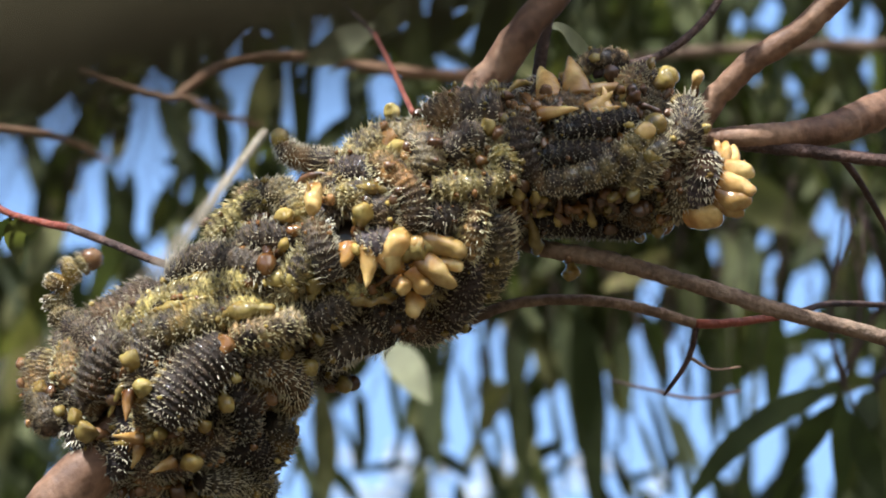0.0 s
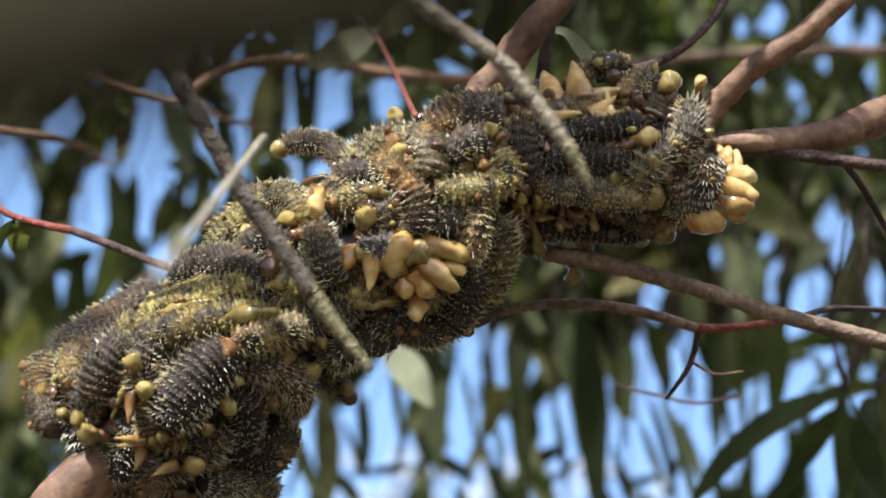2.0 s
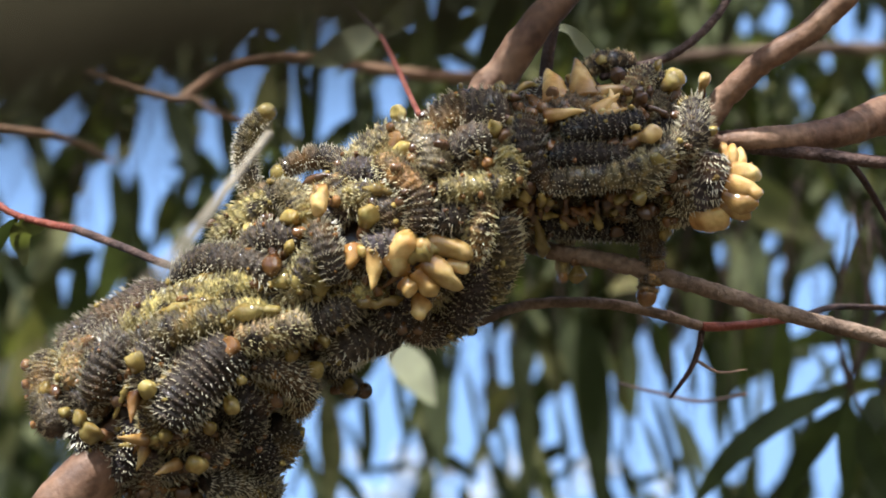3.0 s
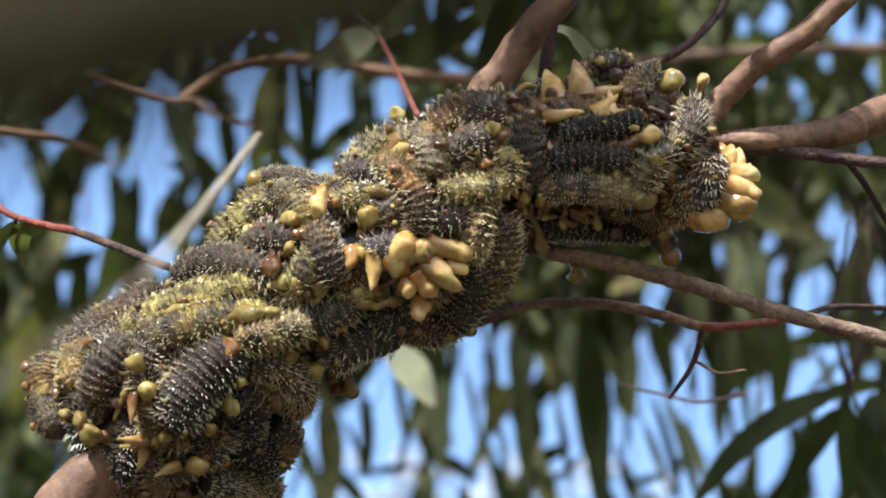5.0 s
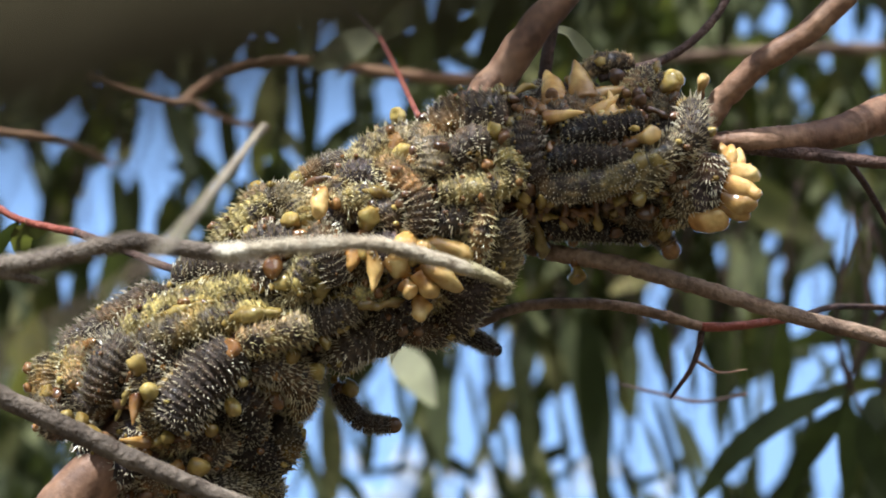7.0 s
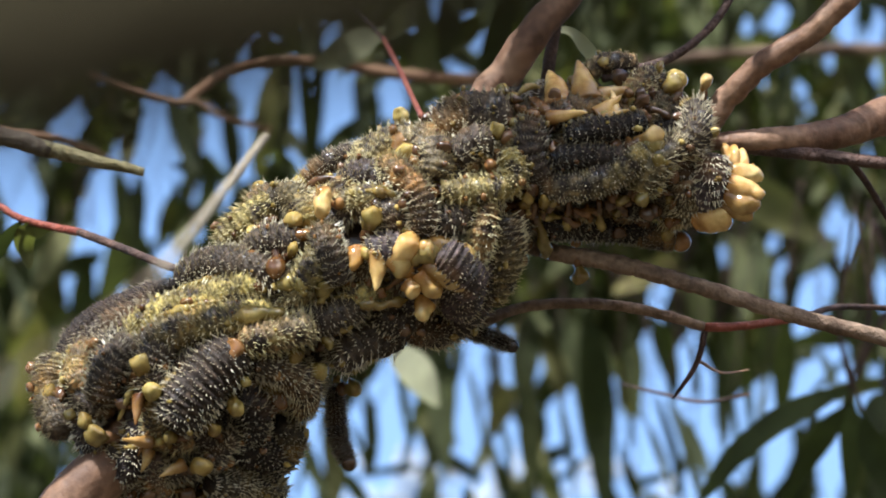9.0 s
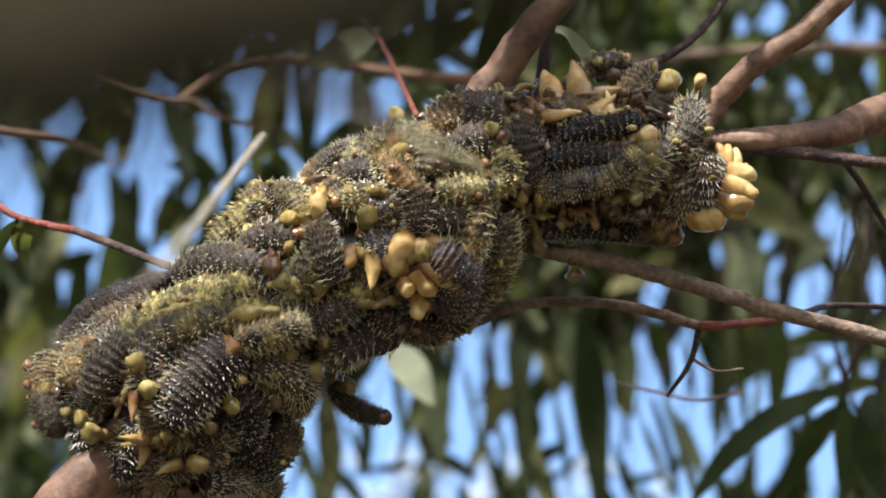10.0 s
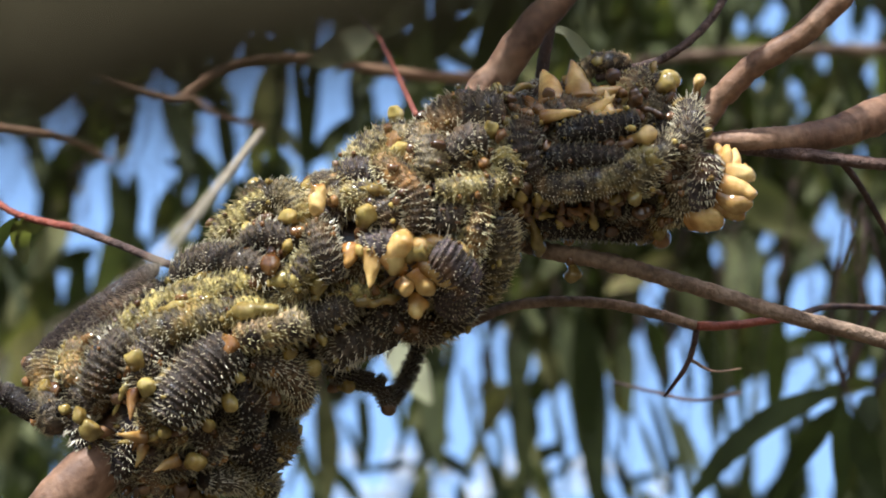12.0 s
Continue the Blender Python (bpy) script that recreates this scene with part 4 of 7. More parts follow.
def smear(points, r, mat=None):
    """A ragged dribble of thick fluid lying along a larva's back."""
    COUNT[0] += 1
    rng = np.random.default_rng(COUNT[0])
    mat = mat or DROP
    n = 22
    c = spline(to_world(points), n)
    k = np.linspace(0, 1, n)
    rad = r * 0.01 * np.sqrt(np.clip(1 - np.abs(2 * k - 1) ** 3, 0.01, 1)) * (1 + 0.28 * np.sin(k * 11 + rng.uniform(0, 6)) + 0.12 * rng.normal(size=n))
    v, f = tube(c, np.maximum(rad, r * 0.001) * 0.85, 12)
    v = np.array([p + np.array(noise.noise_vector(Vector(p) * 420)) * r * 0.004 for p in v])
    ob = thing("fluid_smear", tuple(c[n // 2]), {DROP: "glossy mustard-yellow smear of fluid over larvae", AMBER: "glossy amber smear of fluid over larvae", BROWN: "dark brown strand of half-dried sticky fluid"}[mat], "fluid", "smears on the larvae")
    part("fluid", v, f, mat, ob, "", True, np.ones((len(v), 3)) * rng.uniform(0.75, 1.05))


def smears():
    smear([(-7.51, -1.81, 1.59), (-6.39, -1.47, 1.99), (-5.49, -1.25, 2.15)], 0.14)
    smear([(-5.40, -1.80, 2.54), (-4.71, -1.58, 2.55), (-3.89, -1.52, 2.51)], 0.20)
    smear([(-4.88, -1.09, 1.88), (-3.90, -0.81, 2.17), (-3.29, -0.70, 2.17)], 0.18)
    smear([(-9.28, -2.92, 0.20), (-9.06, -2.50, 0.40), (-8.53, -2.21, 0.98)], 0.18, AMBER)
    smear([(-5.43, 0.15, 0.30), (-5.08, 0.57, 0.40), (-4.66, 0.85, 0.40)], 0.21)
    smear([(-2.54, 1.32, 1.86), (-1.84, 1.42, 2.23), (-1.02, 1.32, 2.34)], 0.14)
    smear([(0.63, 1.28, 2.38), (1.60, 1.53, 2.13), (1.80, 2.08, 2.14), (1.46, 2.47, 1.93)], 0.18)
    smear([(-1.99, 1.88, 1.33), (-1.30, 2.30, 1.47), (-0.54, 2.43, 1.69)], 0.20)
    smear([(-2.25, -1.29, 2.29), (-1.57, -1.36, 2.23), (-0.95, -1.22, 2.11)], 0.17)
    smear([(0.84, 0.84, 2.32), (0.93, 0.29, 2.22), (0.80, -0.26, 1.91)], 0.15, AMBER)
    smear([(2.03, 3.78, 0.56), (2.44, 3.33, 1.40), (2.77, 3.12, 1.67)], 0.17, AMBER)
    smear([(4.76, 1.94, 2.04), (5.24, 2.15, 2.08), (5.52, 1.94, 1.93)], 0.14)
    smear([(5.81, 3.71, 0.39), (6.27, 3.42, 0.79), (6.46, 2.99, 1.26)], 0.18, AMBER)
    smear([(-4.25, -2.74, 2.12), (-3.77, -2.95, 1.94), (-3.30, -2.89, 1.58)], 0.14, AMBER)
    smear([(-5.74, -3.55, 2.66), (-5.33, -3.14, 2.58), (-4.93, -2.73, 2.40)], 0.11)
    smear([(-3.15, -0.40, 2.17), (-2.94, -0.95, 2.40), (-3.08, -1.36, 2.24)], 0.17)
    smear([(-1.15, -0.40, 2.50), (-0.53, -0.12, 2.66), (-0.05, 0.01, 2.51)], 0.25, DROP)


def strands():
    """Sagging strands of half-dried fluid between neighbouring larvae."""
    rng = np.random.default_rng(57)
    n = 200
    c = spline(AXIS, n)
    g = np.interp(np.linspace(0, 1, n), np.linspace(0, 1, len(GIRTH)), GIRTH)
    t, x, y = frames(c)
    made = 0
    while made < 130:
        i = rng.integers(6, n - 6)
        a = rng.uniform(0, 2 * np.pi)
        turn, length = rng.uniform(-1.5, 1.5), rng.uniform(0.5, 1.3)
        pts = []
        for q in (-0.5, -0.15, 0.2, 0.5):
            j = int(np.clip(i + math.cos(turn) * q * length / 17.0 * n, 0, n - 1))
            b = a + math.sin(turn) * q * length / g[j]
            pts.append(tuple(c[j] + (g[j] + 0.12 - 0.25 * q * q + rng.uniform(-0.1, 0.1)) * (math.cos(b) * x[j] + math.sin(b) * y[j])))
        if pts[1][2] < 0.4:
            continue
        smear(pts, rng.uniform(0.07, 0.15), (BROWN, AMBER, BROWN, DROP)[made % 4])
        made += 1


smears()
strands()
dome_larva = larva([(-0.26, -0.06, 1.53), (0.22, -0.40, 1.46), (0.43, -0.82, 1.02), (0.22, -1.60, -0.20)], 0.59, "purple", "purple", 0.12, label="purplish black sawfly larva arching its back out of the mass")


# ---- the gum tree behind ----
def leaf_mesh(seed):
    """A sickle-shaped hanging leaf, stalk at the origin, tip down, about 15 cm long."""
    rng = np.random.default_rng(seed)
    length, width = 0.15 * rng.uniform(0.85, 1.2), 0.0070 * rng.uniform(0.65, 1.35)
    curve, cup, roll = rng.uniform(-0.03, 0.03), rng.uniform(-0.02, 0.02), rng.uniform(-0.5, 0.5)
    n = 12
    v, f = [], []
    for i in range(n + 1):
        k = i / n
        s = max(0.0, (k - 0.10) / 0.90)
        w = width * (math.sin(math.pi * min(1, s) ** 0.75) ** 0.85 if s > 0 else 0) + 0.0007 * (1 - k)
        cx, cy, cz = curve * math.sin(k * 2.6), cup * k * k * 2, -length * k
        ca, sa = math.cos(roll * k), math.sin(roll * k)
        fold = 0.22 * w
        for q, d in ((-1, fold), (0, 0.0), (1, fold)):
            v.append((cx + q * w * ca - d * sa, cy + q * w * sa + d * ca, cz))
    for i in range(n):
        a, b = i * 3, i * 3 + 3
        for p, q in ((0, 1), (1, 2)):
            f.append((a + p, a + q, b + q, b + p))
    return v, f


LEAVES = [mesh_of("leaf", *leaf_mesh(40 + i), PALELEAF if i % 7 == 3 else LEAF) for i in range(14)]


def build_tree():
    rng = random.Random(11)
    tree = thing("gum_tree", (1.9, 3.6, 0), "tall gum tree with dense drooping olive-green foliage", "tree")
    base = tree.location
    inv = PLANE.inverted()
    top = Vector((1.5, 3.5, 5.2))

    def stem(name, pts, r0, r1, mat, sides, seed, label=""):
        return branch_part(name, [tuple(inv @ Vector(p)) for p in pts], r0, r1, mat, tree, label, sides, 0.05, seed)

    stem("trunk", [base - Vector((0, 0, 0.1)), base + Vector((-0.05, 0, 1.5)), base + Vector((-0.15, 0, 3.2)), top], 9, 5, BARK, 18, 50, "pinkish brown trunk")
    twigs, spots, limbs = [], [], []
    # boughs above the view, each carrying drooping leafy twigs
    for b, (w, v) in enumerate(((-170, 50), (-215, 58), (-260, 66), (-310, 75), (-370, 86))):
        k = (REACH * 100 - w) / 120.0
        a = at((13 * k + 10, v, w))
        e = at((-13 * k - 6, v + 3, w))
        limbs.append((w, k, a, e))
        stem("limb", [base + Vector((-0.2, 0, 4.0 + b * 0.15)), a, a.lerp(e, 0.5) + Vector((0, 0, 0.04)), e], 2.2, 0.8, GREYBARK, 10, 60 + b)
    while len(twigs) < 110:
        w, k, a, e = limbs[rng.randrange(len(limbs))]
        u, v = rng.uniform(-13.5, 13.5), rng.uniform(15.5, 21.0)
        h = at((u * k, v * k, w + rng.uniform(-12, 12)))
        q = min(1.0, max(0.0, (h.x - a.x) / (e.x - a.x)))
        up = a.lerp(e, q)
        drop = rng.uniform(0.12, 0.24)
        side = rng.uniform(-0.07, 0.07)
        pts = [up, up.lerp(h, 0.6) + Vector((rng.uniform(-0.02, 0.02), 0, 0)), h, h + Vector((side * 0.5, rng.uniform(-0.03, 0.03), -drop * 0.5)), h + Vector((side, rng.uniform(-0.05, 0.05), -drop))]
        twigs.append(pts)
        m = rng.randint(4, 6)
        for i in range(m):
            s = 0.5 + 0.5 * (i + rng.random()) / m
            p = spline(pts, 20)[int(s * 19)]
            spots.append((0, Vector(p), rng.uniform(0, 360), rng.gauss(0, 26), rng.gauss(0, 26), rng.uniform(0.7, 1.3), rng.randrange(len(LEAVES))))
    for i, pts in enumerate(twigs):
        stem("twig", pts, 0.13, 0.08, DARKBARK, 6, 200 + i)
    rng.shuffle(spots)
    near = spots[:290]
    for b, p, turn, lean, nod, size, kind in near:
        ob = new("leaf", LEAVES[kind])
        ob.parent = tree
        ob.matrix_basis = Matrix.Translation(p - base) @ pose(0, 0, 0, nod, lean, turn) @ Matrix.Scale(size, 4)
    shapes = [(np.array([tuple(q.co) for q in me.vertices]), np.array([tuple(q.vertices) for q in me.polygons])) for me in LEAVES]
    rest_v, rest_f = [], []
    assert len(spots) > 300

    def scatter(m, kind):
        co, poly = shapes[kind]
        rest_f.extend((poly + len(rest_v) * len(co)).tolist())
        rest_v.append(co @ np.array(m)[:3, :3].T + np.array(m)[:3, 3])

    for b, p, turn, lean, nod, size, kind in spots[290:]:
        scatter(Matrix.Translation(p) @ pose(0, 0, 0, nod, lean, turn) @ Matrix.Scale(size, 4), kind)
    # unseen leaves added above the view to shade the foliage below
    # a rift is left that lets the sun through to one pale leaf
    lit = at((-1.4, -5.4, -90))
    for _ in range(4800):
        y = rng.uniform(1.35, 5.6)
        p = Vector((rng.uniform(-2.4, 1.5), y, 1.6 + y * math.tan(radians(TILT + 2.96)) + 0.30 + abs(rng.gauss(0, 0.9))))
        if (p - lit).cross(from_sun).length < 0.2:
            continue
        scatter(Matrix.Translation(p) @ pose(0, 0, 0, rng.gauss(0, 45), rng.gauss(0, 45), rng.uniform(0, 360)) @ Matrix.Scale(rng.uniform(0.9, 1.5), 4), rng.randrange(len(LEAVES)))
    # lower tiers, also unseen and added to shade the nearer leaves
    for _ in range(1300):
        p = Vector((rng.uniform(-1.1, 0.2), rng.uniform(0.64, 1.45), rng.uniform(3.15, 4.0)))
        if (p - lit).cross(from_sun).length < 0.2:
            continue
        scatter(Matrix.Translation(p) @ pose(0, 0, 0, rng.gauss(0, 45), rng.gauss(0, 45), rng.uniform(0, 360)) @ Matrix.Scale(rng.uniform(0.9, 1.5), 4), rng.randrange(len(LEAVES)))
    for _ in range(650):
        p = Vector((rng.uniform(-0.55, 0.25), rng.uniform(0.97, 1.5), rng.uniform(2.7, 3.15)))
        if (p - lit).cross(from_sun).length < 0.2:
            continue
        scatter(Matrix.Translation(p) @ pose(0, 0, 0, rng.gauss(0, 45), rng.gauss(0, 45), rng.uniform(0, 360)) @ Matrix.Scale(rng.uniform(0.8, 1.2), 4), rng.randrange(len(LEAVES)))
    part("foliage", np.vstack(rest_v), rest_f, LEAF, tree, "drooping sickle-shaped olive-green leaves", True, None, "stuff")


build_tree()


def ribbon(points, width, turn=0.4, seed=0, n=16):
    """The blade of a long gum leaf along plane points from stalk to tip, width centimetres across."""
    c = spline(to_world(points), n)
    t, x, y = frames(c)
    eye = np.array(TURNED.col[2][:3])
    v, f = [], []
    for i in range(n):
        k = i / (n - 1)
        s = max(0.0, (k - 0.06) / 0.94)
        w = 0.005 * width * (math.sin(math.pi * s ** 0.8) ** 0.8 if 0 < s < 1 else 0) + 0.0006
        side = np.cross(t[i], eye)
        side /= np.linalg.norm(side) + 1e-9
        up = np.cross(side, t[i])
        a = turn + 0.5 * math.sin(k * 3 + seed)
        side, up = side * math.cos(a) + up * math.sin(a), up * math.cos(a) - side * math.sin(a)
        for q, d in ((-1, 0.2 * w), (0, 0.0), (1, 0.2 * w)):
            v.append(c[i] + side * q * w + up * d)
    for i in range(n - 1):
        a, b = i * 3, i * 3 + 3
        for p, q in ((0, 1), (1, 2)):
            f.append((a + p, a + q, b + q, b + p))
    return np.array(v), f


def ribbon_leaf(parent, points, width, mat, label="", turn=0.4, seed=0):
    v, f = ribbon(points, width, turn, seed)
    return part("leaf", v, f, mat, parent, label)


def sapling_leaves():
    branch_part("twig", [(11.02, -2.26, -0.50), (13.33, -3.09, -20.00), (15.52, -4.12, -45.00), (16.19, -5.02, -60.00)], 0.16, 0.12, DARKBARK, sapling, "thin dark twig", 8, 0.05, 101)
    branch_part("twig", [(6.43, -2.86, -3.00), (7.09, -3.19, -5.00), (8.00, -3.20, -8.00)], 0.045, 0.02, ORANGE, sapling, "thin ochre twig", 6, 0.05, 103)
    branch_part("twig", [(9.40, -4.50, -30.00), (7.98, -4.74, -30.00), (6.75, -4.54, -32.00), (5.60, -4.30, -34.00)], 0.06, 0.05, DARKBARK, sapling, "thin dark twig", 6, 0.05, 104)
    ribbon_leaf(sapling, [(-10.28, 0.58, -7.00), (-11.04, 0.49, -8.00), (-11.23, 0.09, -9.00), (-11.12, -0.51, -9.00)], 0.55, LEAF, "", 0.3, 6)
    ribbon_leaf(sapling, [(-11.19, 0.79, -8.00), (-11.56, 0.46, -8.00), (-12.01, -0.13, -8.00), (-12.60, -0.58, -8.00)], 0.5, LEAF, "", 0.6, 7)
    ribbon_leaf(sapling, [(2.57, 5.41, -1.60), (3.09, 5.45, -2.50), (3.60, 5.04, -3.00), (3.99, 4.53, -3.00)], 0.36, PALELEAF, "small pale green leaf", 0.7, 8)


sapling_leaves()


def shade_leaves():
    """Unseen leafy twig added above the view to shade the bough's outer arm."""
    branch_part("twig", [(7.6, 10.8, -3), (6.0, 14.5, -1), (2.5, 18.0, 2.0), (-2.0, 20.0, 4.0), (-7.0, 21.5, 5.0)], 0.28, 0.12, BARK, sapling, "", 8, 0.06, 120)
    rng = random.Random(5)
    for i in range(10):
        u, w, a = rng.uniform(-2.6, -0.6), rng.uniform(1.2, 4.8), rng.uniform(-60, 60)
        d = Vector((math.cos(radians(a)) * -3.4, rng.uniform(-0.6, 0.8), math.sin(radians(a)) * 3.4))
        p = Vector((u, 18.6 + 0.15 * i, w))
        ribbon_leaf(sapling, [tuple(p), tuple(p + d * 0.5 + Vector((0, 0.3, 0))), tuple(p + d), tuple(p + d * 1.5 - Vector((0, 0.8, 0)))], 1.9, LEAF, "", 1.3, 30 + i)


    # more unseen leaves, added to shade the right-hand branches
    for i in range(12):
        u, w, a = rng.uniform(1.0, 4.6), rng.uniform(0.0, 4.0), rng.uniform(-70, 70)
        d = Vector((math.cos(radians(a)) * -3.0, rng.uniform(-0.6, 0.8), math.sin(radians(a)) * 3.0))
        p = Vector((u, 18.4 + 0.15 * i, w))
        ribbon_leaf(sapling, [tuple(p), tuple(p + d * 0.5 + Vector((0, 0.3, 0))), tuple(p + d), tuple(p + d * 1.4 - Vector((0, 0.8, 0)))], 1.5, LEAF, "", 1.3, 50 + i)


shade_leaves()


def tree_details():
    tree = bpy.data.objects["gum_tree"]
    branch_part("twig", [(-28.22, 7.71, -160.00), (-25.61, 7.06, -160.00), (-22.67, 6.63, -160.00), (-20.53, 5.89, -162.00), (-19.21, 4.97, -162.00)], 0.34, 0.16, ORANGE, tree, "ochre-brown twig", 8, 0.06, 110)
    branch_part("twig", [(-19.97, 10.11, -150.00), (-17.61, 9.17, -150.00), (-15.25, 8.47, -150.00), (-13.83, 8.41, -150.00), (-12.73, 7.65, -150.00), (-9.96, 6.82, -152.00)], 0.22, 0.16, ORANGE, tree, "ochre-brown twig", 8, 0.06, 111)
    branch_part("twig", [(-14.62, 8.41, -150.00), (-13.72, 9.26, -151.00), (-12.39, 10.29, -153.00), (-10.07, 10.94, -155.00), (-7.19, 10.88, -155.00), (-4.30, 10.36, -155.00), (-1.41, 9.91, -155.00), (2.13, 9.73, -157.00)], 0.30, 0.36, ORANGE, tree, "ochre-brown twig", 8, 0.06, 112)
    branch_part("twig", [(10.09, 9.60, -130.00), (13.30, 10.00, -130.00), (16.51, 10.18, -130.00), (20.30, 10.30, -130.00), (23.80, 10.41, -130.00), (32.81, 11.79, -132.00)], 0.25, 0.36, GREYBARK, tree, "grey twig", 8, 0.06, 113)
    branch_part("twig", [(24.74, 0.47, -70.00), (20.52, -0.65, -72.00), (17.83, -2.22, -72.00), (16.93, -3.56, -72.00), (15.81, -6.25, -72.00)], 0.20, 0.10, DARKBARK, tree, "thin dark twig", 8, 0.06, 114)


tree_details()


def hanging_leaf(parent, stalk, tip, bow, width, mat, depth):
    """A leaf w = depth behind the bough, by the directions of its stalk and tip; a thin stalk holds it from above."""
    HUNG[0] += 1
    rng = np.random.default_rng(4000 + HUNG[0])
    k = (REACH * 100 - depth) / (REACH * 100)
    a, b = np.array((*stalk, 0)) * k, np.array((*tip, 0)) * k
    a[2], b[2] = depth, depth + rng.uniform(-4, 4)
    d = b - a
    side = np.array((-d[1], d[0], 0)) / (np.linalg.norm(d) + 1e-9)
    mids = [a + d * q + side * bow * k * math.sin(q * math.pi) for q in (0.33, 0.67)]
    leaf = ribbon_leaf(parent, [tuple(p) for p in (a, *mids, b)], width * k, mat, "", rng.uniform(-0.3, 0.3), rng.uniform(0, 6))
    c = np.array([tuple(at(p)) for p in (a, a + np.array((rng.uniform(-1, 1), 3.0, 0.5)), a + np.array((rng.uniform(-2, 2), 7.0, 1.0)))])
    v, f = tube(spline(c, 6), np.full(6, 0.0006), 5)
    part("leaf_stalk", v, f, DARKBARK, leaf)


HUNG = [0]


def hanging_foliage():
    tree = bpy.data.objects["gum_tree"]

    def behind(*row):
        hanging_leaf(tree, *row)

    def beside(*row):
        hanging_leaf(sapling, *row)

    behind((-8.88, 2.88), (-9.83, 0.08), -0.07, 0.82, LEAF, -230)
    behind((-8.25, 2.25), (-7.92, -0.62), 0.04, 0.44, OLIVELEAF, -220)
    behind((-8.29, 4.35), (-8.74, 1.97), 0.0, 0.72, LEAF, -240)
    behind((-7.67, 3.79), (-7.98, 1.97), 0.0, 0.5, LEAF, -210)
    behind((-6.99, 3.93), (-6.15, 1.83), 0.13, 0.66, LEAF, -200)
    behind((-6.26, 3.79), (-6.43, 1.62), 0.06, 0.5, OLIVELEAF, -230)
    behind((-6.05, 2.95), (-6.8, 0.15), 0.0, 0.41, LEAF, -240)
    behind((-5.49, 3.86), (-5.26, 1.55), 0.06, 0.47, LEAF, -190)
    behind((-6.15, 2.51), (-5.71, 1.34), 0.0, 0.5, LEAF, -240)
    behind((-4.2, 4.84), (-4.65, 1.83), -0.08, 0.56, OLIVELEAF, -190)
    behind((-3.7, 5.75), (-3.42, 1.48), 0.04, 0.25, LEAF, -170)
    behind((-3.86, 5.05), (-4.14, 1.41), 0.0, 0.38, LEAF, -230)
    behind((-4.0, 3.07), (-3.53, 2.18), 0.06, 0.34, PALELEAF, -190)
    behind((-3.16, 5.47), (-3.33, 1.41), 0.0, 0.38, LEAF, -220)
    behind((-2.27, 4.49), (-1.99, 2.39), 0.04, 0.38, LEAF, -220)
    behind((-1.95, 3.44), (-3.49, 1.97), 0.07, 0.53, LEAF, -230)
    behind((-1.85, 4.21), (-1.62, 2.81), 0.0, 0.28, LEAF, -240)
    behind((-1.57, 5.61), (-3.35, 4.61), 0.08, 0.82, PALELEAF, -150)
    behind((-0.55, 6.31), (-2.02, 5.17), 0.06, 0.69, PALELEAF, -170)
    behind((-0.6, 6.73), (-0.53, 3.16), 0.04, 0.5, OLIVELEAF, -160)
    behind((0.15, 6.73), (-0.2, 4.7), 0.06, 0.66, LEAF, -200)
    behind((0.78, 6.59), (1.4, 5.05), 0.0, 0.66, LEAF, -210)
    behind((0.92, 5.96), (-0.13, 4.84), 0.04, 0.56, LEAF, -200)
    behind((1.69, 6.59), (0.81, 4.21), 0.0, 0.72, LEAF, -180)
    behind((-0.2, 5.33), (1.06, 4.21), 0.0, 0.56, LEAF, -220)
    behind((-1.32, 5.75), (-0.45, 4.35), 0.0, 0.53, LEAF, -230)
    behind((-2.58, 5.33), (-1.74, 4.07), 0.0, 0.47, LEAF, -240)
    behind((-4.96, 5.33), (-3.98, 4.63), 0.0, 0.78, LEAF, -220)
    behind((-9.27, 0.64), (-10.0, -0.9), -0.06, 0.72, OLIVELEAF, -200)
    behind((-7.87, 1.34), (-8.9, -1.95), 0.2, 0.66, OLIVELEAF, -190)
    behind((-7.59, 2.04), (-7.78, -0.55), 0.0, 0.5, LEAF, -220)
    behind((-8.53, 0.01), (-9.58, -0.62), 0.0, 0.56, LEAF, -230)
    behind((-10.14, 0.15), (-10.77, -1.88), 0.0, 1.0, LEAF, -240)
    behind((-9.58, -0.27), (-10.21, -2.79), -0.06, 0.85, LEAF, -230)
    behind((-8.93, 0.01), (-9.18, -2.44), 0.0, 0.69, LEAF, -240)
    behind((-10.67, -0.27), (-10.86, -3.63), 0.0, 1.0, LEAF, -210)
    behind((-7.22, -0.27), (-8.11, -1.81), 0.06, 0.63, LEAF, -220)
    behind((-6.75, 1.55), (-7.11, -0.06), 0.0, 0.41, LEAF, -230)
    behind((-6.3, 0.43), (-6.55, -0.69), 0.0, 0.41, OLIVELEAF, -200)
    behind((-10.11, -1.46), (-10.64, -4.19), 0.0, 0.85, OLIVELEAF, -200)
    behind((-9.38, -1.39), (-9.8, -3.21), 0.0, 0.69, OLIVELEAF, -210)
    behind((-5.68, 0.64), (-6.24, -0.55), 0.0, 0.53, LEAF, -220)
    behind((-10.64, -2.23), (-11.12, -6.29), 0.0, 0.94, LEAF, -230)
    behind((-10.5, -3.49), (-10.75, -6.57), 0.06, 0.94, LEAF, -240)
    behind((-7.76, 0.29), (-8.46, -0.41), 0.0, 0.47, LEAF, -240)
    behind((-6.78, 2.11), (-5.91, 1.97), 0.04, 0.38, LEAF, -220)
    behind((-4.82, 1.83), (-5.45, 0.29), 0.0, 0.63, LEAF, -230)
    behind((-2.97, -3.35), (-2.72, -6.57), 0.08, 0.63, LEAF, -200)
